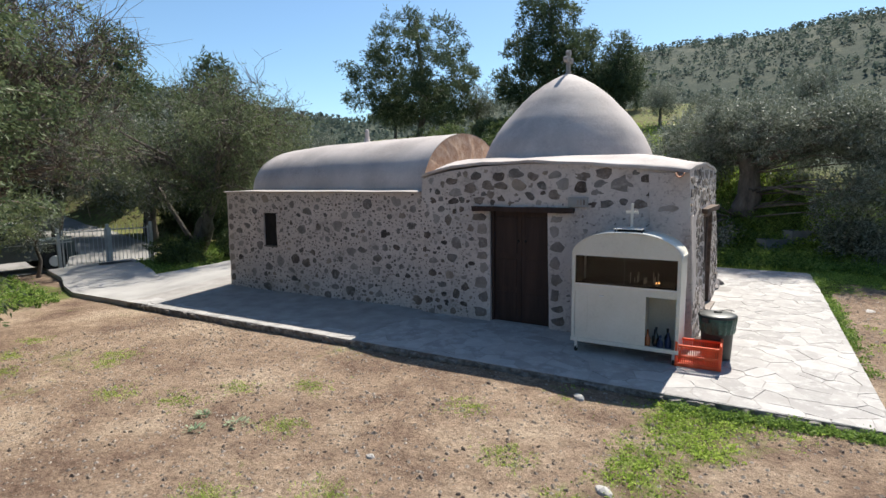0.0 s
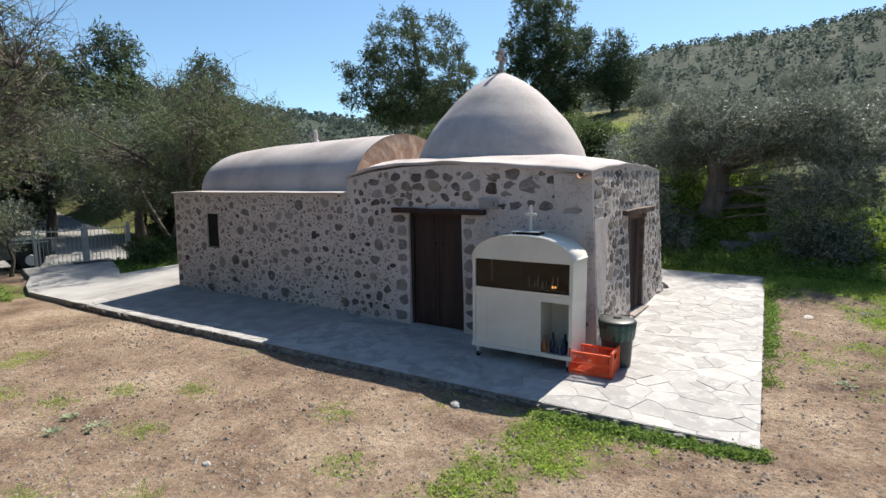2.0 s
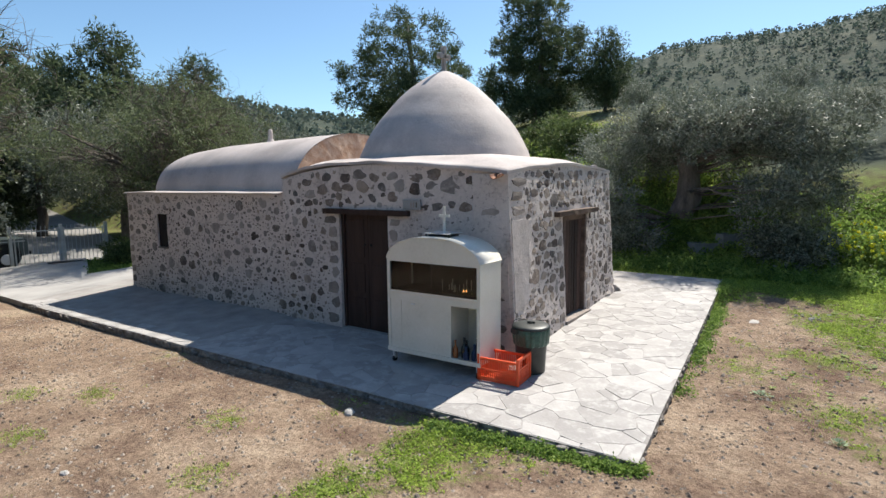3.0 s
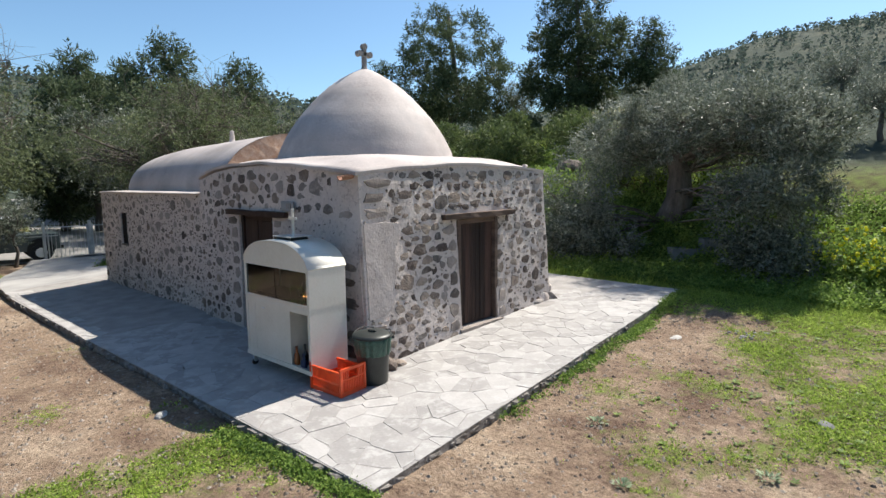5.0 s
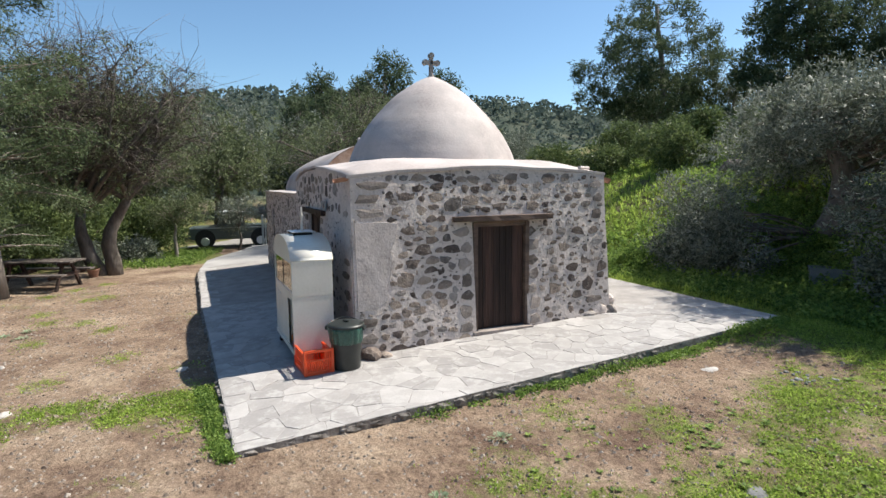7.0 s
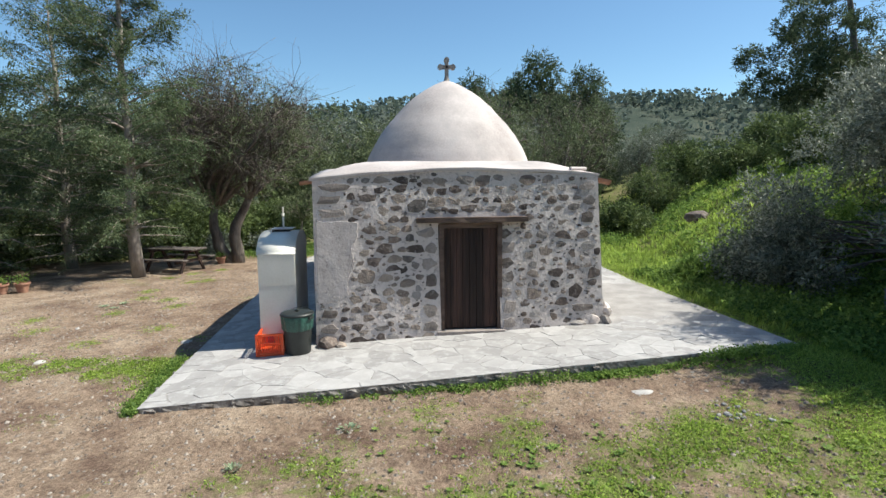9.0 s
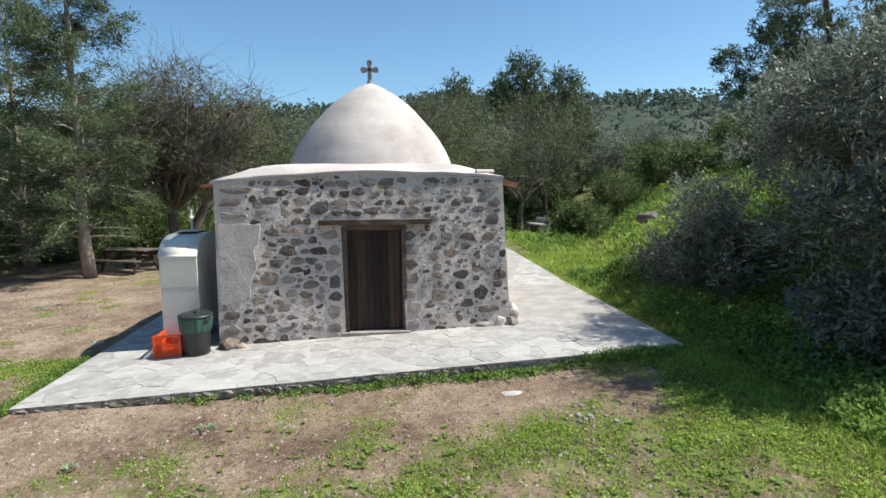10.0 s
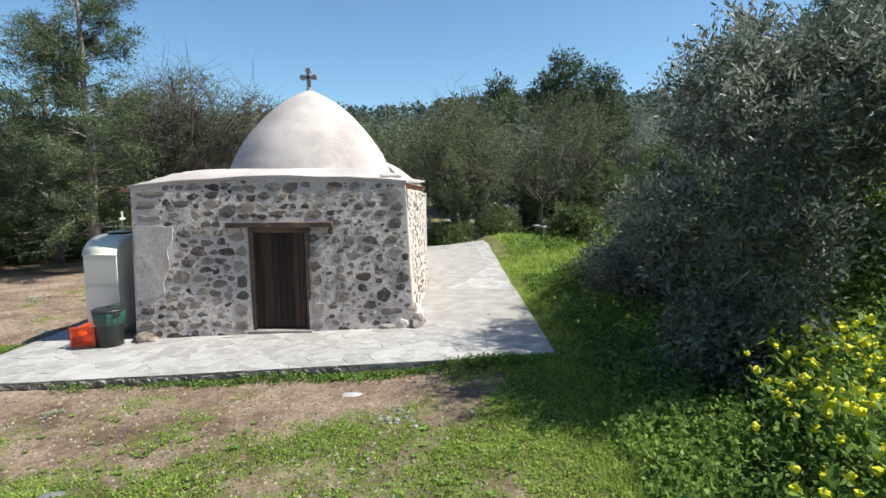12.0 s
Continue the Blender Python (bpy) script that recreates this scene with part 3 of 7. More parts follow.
RUBBLES = [rubble_stone(k) for k in range(36)]
RUBBLE_MESH = [mesh_from("stone", *q) for q in RUBBLES]
PALE_MESH = [mesh_from("stone", *q) for q in RUBBLES]
STONES = [unit_stone(k) for k in range(26)]
STONE_MESH = [mesh_from("stone", *s) for s in STONES]
BLOCKS = [unit_stone(60 + k, 0.9) for k in range(8)]
BLOCK_MESH = [mesh_from("block", *s) for s in BLOCKS]
for me in STONE_MESH:
    me.materials.append(STONE)
for me in BLOCK_MESH:
    me.materials.append(QUOIN)
for me in RUBBLE_MESH:
    me.materials.append(STONE)
for me in PALE_MESH:
    me.materials.append(LIMED)


def stone_pose(wall, s, z, w, h, turn=0.0, out=0.0):
    t = (wall.at(s + 0.01, z) - wall.at(s - 0.01, z)).normalized()
    up = (wall.at(s, z + 0.02) - wall.at(s, max(z - 0.02, 0))).normalized()
    n = t.cross(up).normalized()
    m = Matrix((t, up, n)).transposed().to_4x4()
    m.translation = wall.at(s, z) + n * (wall.rough(s, z) + out)
    return m @ pose(0, 0, 0, 0, 0, turn) @ Matrix.Diagonal((w / 2, h / 2, 1, 1))


def scatter(wall, rules, keep_out=(), limit=300, seed=1, fixed=()):
    """Throw stones at a wall, largest first. rules: (tries, width range, flatness range, s range, z range)."""
    r = random.Random(seed)
    placed = [(s, z, w, h) for s, z, w, h in fixed]
    laid = []
    for tries, (w0, w1), (f0, f1), (s0, s1), (z0, z1) in rules:
        for _ in range(tries):
            s, z = r.uniform(s0, s1), r.uniform(z0, z1)
            w = r.uniform(w0, w1)
            h = w * r.uniform(f0, f1)
            if z + h / 2 > wall.top(s) - 0.05 or s - w / 2 < 0.01 or s + w / 2 > wall.length - 0.01:
                continue
            if any(k[0] - w / 2 < s < k[1] + w / 2 and k[2] - h / 2 < z < k[3] + h / 2 for k in list(wall.holes) + list(keep_out)):
                continue
            if any(((s - q[0]) / ((w + q[2]) * 0.5 + 0.004)) ** 2 + ((z - q[1]) / ((h + q[3]) * 0.5 + 0.004)) ** 2 < 1 for q in placed):
                continue
            placed.append((s, z, w, h))
            laid.append((s, z, w, h, r.uniform(-28, 28), r.randrange(len(STONES)), r.uniform(-0.012, 0.003)))
    laid.sort(key=lambda q: -q[2] * q[3])
    for s, z, w, h, turn, k, out in laid[:limit]:
        put("stone", STONE_MESH[k], None, wall.ob, at=stone_pose(wall, s, z, w, h, turn, out))
    if len(laid) > limit:
        verts, faces = [], []
        for s, z, w, h, turn, k, out in laid[limit:]:
            m, o = stone_pose(wall, s, z, w, h, turn, out), len(verts)
            verts += [m @ Vector(v) for v in STONES[k][0]]
            faces += [tuple(i + o for i in f) for f in STONES[k][1]]
        put("rubble_infill", mesh_from("rubble_infill", verts, faces), STONE_REST, wall.ob)["kind"] = "stuff"


def lay(wall, rules, keep_out=(), fixed=(), limit=250, seed=1, pale=0.4, tilt=9, grow=1.0):
    """Roughly coursed rubble, largest stones first. rules: (tries, width range, length over height range, (s0, s1, z0, z1), gap)."""
    rng = np.random.default_rng(seed)
    put_down = np.array([f[:4] for f in fixed], float).reshape(-1, 4)
    out = []
    blocked = list(wall.holes) + list(keep_out)
    for tries, (w0, w1), (a0, a1), (s0, s1, z0, z1), gap in rules:
        for _ in range(tries):
            w = rng.uniform(w0, w1)
            h = w / rng.uniform(a0, a1)
            s, z = rng.uniform(s0, s1), rng.uniform(z0, z1)
            if w > 0.1 and rng.uniform() < 0.55:
                z = round(z / 0.155) * 0.155 + 0.02 * math.sin(s * 2.1) + rng.normal() * 0.012
            if z + h / 2 > wall.top(s) - 0.02 or z - h / 2 < 0.0 or s - w / 2 < 0.01 or s + w / 2 > wall.length - 0.01:
                continue
            if any(k[0] - w * 0.46 < s < k[1] + w * 0.46 and k[2] - h * 0.46 < z < k[3] + h * 0.46 for k in blocked):
                continue
            if len(put_down):
                ds = np.abs(put_down[:, 0] - s) / ((put_down[:, 2] + w) * 0.5 + gap)
                dz = np.abs(put_down[:, 1] - z) / ((put_down[:, 3] + h) * 0.5 + gap)
                if (ds ** 3 + dz ** 3 < 1).any():
                    continue
            put_down = np.vstack([put_down, (s, z, w, h)])
            out.append((s, z, w * grow, h * grow, rng.normal() * tilt, int(rng.integers(36)), rng.uniform(-0.008, 0.004), rng.uniform() < pale))
    out.sort(key=lambda q: -q[2] * q[3])
    for s, z, w, h, turn, k, deep, washed in out[:limit]:
        put("stone", (PALE_MESH if washed else RUBBLE_MESH)[k], None, wall.ob, at=stone_pose(wall, s, z, w, h, turn, deep))
    verts, faces = [], []
    for s, z, w, h, turn, k, deep, washed in out[limit:]:
        m, o = stone_pose(wall, s, z, w, h, turn, deep), len(verts)
        verts += [m @ Vector(v) for v in RUBBLES[k][0]]
        faces += [tuple(i + o for i in f) for f in RUBBLES[k][1]]
    if verts:
        put("rubble_infill", mesh_from("rubble_infill", verts, faces), STONE_REST, wall.ob)["kind"] = "stuff"


def cut(poly, nx, ny, c):
    """Keep the part of a convex polygon where nx * x + ny * y <= c."""
    out = []
    for i, p in enumerate(poly):
        q = poly[(i + 1) % len(poly)]
        a, b = nx * p[0] + ny * p[1] - c, nx * q[0] + ny * q[1] - c
        if a <= 0:
            out.append(p)
        if (a < 0 < b) or (b < 0 < a):
            t = a / (a - b)
            out.append((p[0] + (q[0] - p[0]) * t, p[1] + (q[1] - p[1]) * t))
    return out


def blocks(wall, items, name="quoin", seed=3):
    """Larger dressed blocks at given (s, z, w, h)."""
    r = random.Random(seed)
    for s, z, w, h in items:
        put(name, BLOCK_MESH[r.randrange(len(BLOCK_MESH))], None, wall.ob, at=stone_pose(wall, s, z, w * 0.93, h * 0.93, r.uniform(-2, 2), -0.002))


def curve_of(xs, zs):
    return lambda s: float(np.interp(s, xs, zs))


SE, NE = (-1.13, 8.60), (-1.30, 13.30)
NW_PORCH, SW_PORCH = (-5.86, 13.30), (-5.86, 8.56)
S_TOP = curve_of([0, 0.15, 0.6, 1.3, 2.2, 3.2, 4.0, 4.7], [2.57, 2.63, 2.72, 2.79, 2.82, 2.78, 2.71, 2.65])
E_TOP = curve_of([0, 0.7, 1.7, 2.6, 3.5, 4.7], [2.64, 2.71, 2.78, 2.78, 2.75, 2.68])

wall_porch_s = Wall("porch_wall_south", SW_PORCH, (SE[0] - 0.05, SE[1] - 0.025), S_TOP, [(1.44, 2.53, -0.25, 2.03)], 0.012, ends=(0.0, 0.055), label="shaded rubble wall with pale pointing", seed=1)
wall_porch_e = Wall("porch_wall_east", SE, NE, E_TOP, [(1.97, 2.95, -0.25, 1.93)], 0.055, ends=(0.0, 0.042), label="sunlit rubble wall with large stones", seed=2)
wall_porch_n = Wall("porch_wall_north", (NE[0] - 0.05, NE[1] + 0.025), NW_PORCH, curve_of([0, 2, 4.6], [2.68, 2.75, 2.6]), (), 0.052, ends=(0.055, 0.0), seed=3)
wall_nave_s = Wall("nave_wall_south", (-11.5, 8.57), (-5.80, 8.62), curve_of([0, 1, 6], [2.31, 2.34, 2.34]), [(1.24, 1.66, 1.11, 1.86)], 0.006, label="long rubble wall with small stones in pale mortar", seed=4)
wall_nave_w = Wall("nave_wall_west", (-11.52, 12.9), (-11.52, 8.60), curve_of([0, 5], [2.31, 2.31]), (), 0.006, seed=5)
wall_nave_n = Wall("nave_wall_north", (-5.8, 12.9), (-11.5, 12.9), curve_of([0, 6], [2.32, 2.32]), (), 0.006, seed=6)


def build_porch_roof():
    """Plastered roof swelling up from the wall tops to the foot of the dome."""
    n = 28
    bm = bmesh.new()
    grid = {}
    o = 0.016
    for i in range(n + 1):
        for j in range(n + 1):
            u, v = i / n, j / n
            x0, x1 = SW_PORCH[0] - 0.02 - 0.33 * min(1, max(0, (v - 0.03) / 0.1)), (SE[0] * (1 - v) + NE[0] * v) - 0.145 + o
            y0, y1 = 8.565 - o + 0.03 * (1 - u), 13.19 + o
            x, y = x0 + (x1 - x0) * u, y0 + (y1 - y0) * v
            zs, ze = S_TOP((x - SW_PORCH[0])), E_TOP((y - 8.6))
            zn, zw = 2.70, 2.66
            edge = (zs * (1 - v) + zn * v) + (zw * (1 - u) + ze * u) - ((2.60 * (1 - u) + 2.65 * u) * (1 - v) + (2.64 * (1 - u) + 2.69 * u) * v)
            d = min(u * (x1 - x0), (1 - u) * (x1 - x0), v * (y1 - y0), (1 - v) * (y1 - y0))
            k = min(d / 0.95, 1)
            k = k * k * (3 - 2 * k)
            lip = 0.026 + 0.015 * float(fbm(x * 1.7, y * 1.7, 8))
            grid[i, j] = bm.verts.new((x, y, edge + lip + (2.97 - edge - lip) * k * 0.96 + 0.012 * float(fbm(x * 3, y * 3, 2))))
    for i in range(n):
        for j in range(n):
            bm.faces.new((grid[i, j], grid[i + 1, j], grid[i + 1, j + 1], grid[i, j + 1]))
    top = list(bm.faces)
    rim = [e for e in bm.edges if e.is_boundary]
    ex = bmesh.ops.extrude_edge_only(bm, edges=rim)
    low = [g for g in ex["geom"] if isinstance(g, bmesh.types.BMVert)]
    for v in low:
        v.co.z -= 0.045
    ex = bmesh.ops.extrude_edge_only(bm, edges=[e for e in bm.edges if e.is_boundary])
    for v in (g for g in ex["geom"] if isinstance(g, bmesh.types.BMVert)):
        v.co.x += 0.12 if v.co.x < -3.5 else -0.12
        v.co.y += 0.12 if v.co.y < 11 else -0.12
    bmesh.ops.recalc_face_normals(bm, faces=bm.faces)
    return part("porch_roof", bm, PLASTER, CHAPEL, "pale pinkish plastered roof", smooth=False)


roof = build_porch_roof()
for p in roof.data.polygons:
    p.use_smooth = p.normal.z > 0.6


def build_dome():
    prof = [(1.0, 0.0), (0.985, 0.06), (0.955, 0.14), (0.90, 0.25), (0.83, 0.36), (0.745, 0.47), (0.64, 0.58), (0.53, 0.69), (0.41, 0.79), (0.29, 0.87), (0.17, 0.935), (0.08, 0.975), (0.02, 0.995)]
    bm = lathe([(1.66 * r, 2.86 + 1.77 * h) for r, h in prof], 64, cx=-3.93, cy=10.96)
    bmesh.ops.subdivide_edges(bm, edges=[e for e in bm.edges if abs(e.verts[0].co.z - e.verts[1].co.z) > 0.02], cuts=2, use_grid_fill=True, smooth=0.6)
    for v in bm.verts:
        a = math.atan2(v.co.y - 10.96, v.co.x + 3.93)
        k = 0.014 * float(fbm(a * 3, v.co.z * 2.5, 6)) + 0.006 * float(fbm(a * 11, v.co.z * 9, 3))
        v.co.x += k * math.cos(a)
        v.co.y += k * math.sin(a)
    return part("dome", bm, PLASTER, CHAPEL, "smooth pale plaster dome with a pointed crown", smooth=True)


build_dome()


def build_vault():
    n, m = 30, 40
    bm = bmesh.new()
    rows = []
    for j in range(m + 1):
        x = -11.22 + (5.02) * j / m
        sag = -0.11 + 0.16 * (j / m) ** 0.7 - 0.05 * max(0, 1 - j / 8)
        row = []
        for i in range(n + 1):
            a = math.pi * i / n
            y = 10.9 - 1.77 * math.cos(a)
            z = 2.30 + (1.22 + sag) * math.sin(a) ** 0.92
            k = 0.012 * float(fbm(x * 1.9, a * 3, 9))
            row.append(bm.verts.new((x, y - k * math.cos(a), z + k * math.sin(a))))
        rows.append(row)
    for a, b in zip(rows, rows[1:]):
        for i in range(n):
            bm.faces.new((a[i], a[i + 1], b[i + 1], b[i]))
    bm.faces.new(rows[0])
    bmesh.ops.recalc_face_normals(bm, faces=bm.faces)
    return part("vault", bm, PLASTER, CHAPEL, "grey-streaked plaster barrel vault", smooth=True)


build_vault()


def build_vault_end():
    n = 24
    bm = bmesh.new()
    arc = []
    for i in range(n + 1):
        a = math.pi * i / n
        arc.append((10.9 - 1.768 * math.cos(a), 2.30 + 1.268 * math.sin(a) ** 0.92))
    f = [bm.verts.new((-6.203, y, z)) for y, z in arc]
    c = [[bm.verts.new((-6.19 + 0.03 * float(fbm(y * 6, z * 6, k)), 10.9 + (y - 10.9) * k, 2.3 + (z - 2.3) * k)) for y, z in arc] for k in (0.75, 0.45, 0.15)]
    rings = [f] + c
    for p, q in zip(rings, rings[1:]):
        for i in range(n):
            bm.faces.new((p[i], p[i + 1], q[i + 1], q[i]))
    bm.faces.new(c[-1])
    bmesh.ops.recalc_face_normals(bm, faces=bm.faces)
    for fc in bm.faces:
        if fc.normal.x < 0:
            fc.normal_flip()
    return part("vault_end_wall", bm, RUBBLE, CHAPEL, "bare reddish rubble end of the vault")


build_vault_end()


def build_ledge():
    bm = bmesh.new()
    n = 40
    pts = [(-11.56 + 5.66 * k / n) for k in range(n + 1)]
    rows = []
    for y, dz in ((8.552, -0.016), (8.55, 0.0), (8.57, 0.012), (9.3, 0.03), (12.5, 0.03), (12.88, 0.018), (12.92, 0), (12.915, -0.045)):
        rows.append([bm.verts.new((x, y + 0.008 * float(fbm(x * 3, y, 4)), 2.345 + dz + 0.008 * float(fbm(x * 2, y * 2, 7)) - 0.03 * max(0, (-10.8 - x)))) for x in pts])
    for a, b in zip(rows, rows[1:]):
        for i in range(n):
            bm.faces.new((a[i], a[i + 1], b[i + 1], b[i]))
    bm.faces.new([r[0] for r in rows][::-1])
    bmesh.ops.recalc_face_normals(bm, faces=bm.faces)
    return part("nave_ledge", bm, PLASTER, CHAPEL, "thin plaster ledge along the nave walls")


build_ledge()


def stone_cross(x, y, z, h, name, label):
    """A small stone cross with knobbed arms in the plane of y and z, on a tapering foot."""
    bm = bmesh.new()
    k = h / 0.46
    lathe([(0.075 * k, -0.12), (0.06 * k, 0.02), (0.035 * k, 0.12 * k)], 12, bm)
    t = 0.036 * k
    box(bm, -t, t, -0.038 * k, 0.038 * k, 0.06 * k, 0.42 * k, 0.012 * k)
    box(bm, -t, t, -0.13 * k, 0.13 * k, 0.245 * k, 0.325 * k, 0.012 * k)
    for cy, cz in ((-0.125, 0.285), (0.125, 0.285), (0, 0.42)):
        m = pose(0, cy * k, cz * k, 0, 90, 0)
        bmesh.ops.create_cone(bm, cap_ends=True, segments=14, radius1=0.056 * k, radius2=0.056 * k, depth=2.3 * t, matrix=m)
    return part(name, bm, PLASTER if k < 0.8 else CONCRETE, CHAPEL, label, at=pose(x, y, z))


stone_cross(-3.93, 10.96, 4.60, 0.46, "dome_cross", "weathered grey stone cross with rounded arms")


def build_finial():
    bm = lathe([(0.13, -0.1), (0.10, 0.0), (0.065, 0.06), (0.06, 0.2), (0.05, 0.27), (0.02, 0.29)], 14)
    for v in bm.verts:
        v.co.x *= 0.75
    return part("vault_finial", bm, PLASTER, CHAPEL, "small plaster stump on the vault ridge", at=pose(-9.05, 10.9, 3.53))


build_finial()


def half_pipe(name, at, length, r, material, label):
    bm = bmesh.new()
    n = 10
    rings = []
    for x in (0.0, length):
        for rad in (r, r * 0.78):
            rings.append([bm.verts.new((rad * math.cos(math.pi * i / n), -x, rad * math.sin(math.pi * i / n) * -1)) for i in range(n + 1)])
    a, b, c, d = rings
    for p, q in ((a, c), (d, b), (c, d), (b, a)):
        for i in range(n):
            bm.faces.new((p[i], p[i + 1], q[i + 1], q[i]))
    bm.faces.new((a[0], c[0], d[0], b[0]))
    bm.faces.new((a[-1], b[-1], d[-1], c[-1]))
    bmesh.ops.recalc_face_normals(bm, faces=bm.faces)
    return part(name, bm, material, CHAPEL, label, at=at)


half_pipe("rain_spout", pose(-1.40, 8.80, 2.69, 9, 0, 4), 0.42, 0.06, TERRACOTTA, "terracotta half-pipe spout at the roof corner")
half_pipe("rain_spout", pose(-1.7, 12.95, 2.72, 12, 0, 178), 0.55, 0.085, TERRACOTTA, "terracotta half-pipe spout at the roof corner")


def build_roof_roll():
    bm = bmesh.new()
    bmesh.ops.create_cone(bm, cap_ends=True, segments=18, radius1=0.032, radius2=0.032, depth=0.36, matrix=pose(0, 0, 0, 90, 0, 0))
    return part("roof_roll", bm, PLASTER, CHAPEL, "plaster roll on the roof edge", smooth=False, at=pose(-1.66, 12.92, 2.80, 0, 0, 28))


build_roof_roll()


# doors, lintels and the window
def build_south_door():
    d = part("south_door", boxed(-4.43, -3.32, 8.70, 8.76, 0.02, 2.06), WOOD_DARK, CHAPEL, "closed double door of dark stained panelled wood")
    for k, x0 in enumerate((-4.425, -3.872)):
        leaf = part("door_leaf", boxed(x0, x0 + 0.546, 8.668, 8.705, 0.1, 2.03, 0.004), WOOD_DARK, d)
        for z0, z1 in ((0.2, 0.62), (0.72, 1.2), (1.3, 1.93)):
            bm = boxed(x0 + 0.08, x0 + 0.466, 8.655, 8.672, z0, z1, 0.008)
            part("panel", bm, WOOD_DARK, d)
    for x in (-3.93, -3.80):
        bm = bmesh.new()
        bmesh.ops.create_uvsphere(bm, u_segments=10, v_segments=6, radius=0.022)
        part("knob", bm, IRON, d, at=pose(x, 8.645, 1.52))
    part("threshold", boxed(-4.44, -3.31, 8.56, 8.78, -0.05, 0.10, 0.01), CONCRETE, d)
    part("jamb", boxed(-4.445, -4.38, 8.63, 8.72, 0.08, 2.04, 0.006), WOOD_DARK, d)
    part("jamb", boxed(-3.37, -3.31, 8.63, 8.72, 0.08, 2.04, 0.006), WOOD_DARK, d)


build_south_door()


def timber(name, x0, x1, y0, y1, z0, z1, material, label, seed):
    bm = bmesh.new()
    r = random.Random(seed)
    box(bm, x0, x1, y0, y1, z0, z1)
    bmesh.ops.subdivide_edges(bm, edges=[e for e in bm.edges if e.calc_length() > 0.5], cuts=9, use_grid_fill=True)
    for v in bm.verts:
        v.co += Vector((r.uniform(-1, 1), r.uniform(-1, 1), r.uniform(-1, 1))) * 0.006
    return part(name, bm, material, CHAPEL, label)


timber("south_lintel", -4.77, -2.94, 8.515, 8.75, 2.022, 2.105, WOOD_DARK, "dark timber lintel over the double door", 2)
timber("east_lintel", -1.62, -1.205, 10.19, 11.97, 1.962, 2.045, LINTEL, "weathered timber lintel over the plank door", 5)


def build_east_door():
    x = -1.30
    d = part("east_door", boxed(x - 0.1, x - 0.065, 10.60, 11.52, 0.2, 1.9), WOOD_DARK, CHAPEL, "closed old plank door of cracked brown wood")
    r = random.Random(7)
    y = 10.625
    while y < 11.47:
        w = min(r.uniform(0.095, 0.135), 11.495 - y)
        part("plank", boxed(x - 0.066 + r.uniform(0, 0.004), x - 0.034 + r.uniform(-0.004, 0.006), y, y + w - 0.006, 0.24, 1.865, 0.004), WOOD_OLD, d)
        y += w
    part("door_frame", boxed(x - 0.1, x + 0.02, 10.545, 10.622, 0.12, 1.945, 0.006), LINTEL, d)
    part("door_frame", boxed(x - 0.1, x + 0.02, 11.492, 11.565, 0.12, 1.945, 0.006), LINTEL, d)
    part("door_head", boxed(x - 0.11, x + 0.0, 10.622, 11.492, 1.868, 1.95, 0.006), LINTEL, d)
    part("sill", boxed(x - 0.12, x + 0.13, 10.50, 11.60, 0.06, 0.215, 0.012), QUOIN, d, "worn stone sill")
    bm = bmesh.new()
    box(bm, x - 0.03, x + 0.02, 10.52, 10.57, 0.72, 0.86, 0.006)
    part("latch", bm, IRON, d)


build_east_door()


def build_window():
    # a near-black panel paints the unlit nave behind the opening
    w = part("nave_window", boxed(-10.30, -9.80, 8.66, 8.70, 1.06, 1.92), DARKNESS, CHAPEL, "narrow dark window slit in the nave wall")
    for x in (-10.262, -9.852):
        part("window_frame", boxed(x, x + 0.012, 8.63, 8.66, 1.11, 1.86, 0.003), WOOD_DARK, w)
    part("window_sill", boxed(-10.26, -9.84, 8.58, 8.66, 1.085, 1.115), QUOIN, w)


build_window()


def build_plaque():
    """A worn stone with cut marks that can't be read."""
    p = part("date_stone", boxed(-0.16, 0.16, -0.01, 0.02, -0.075, 0.075, 0.008), GREY_ROCK, CHAPEL, "grey stone with worn carved marks", at=pose(-2.87, 8.545, 2.20))
    for k, x in enumerate((0.0, 0.05, 0.10)):
        part("carved_bar", boxed(x - 0.012, x + 0.012, -0.015, -0.008, -0.04, 0.04), QUOIN, p)


build_plaque()


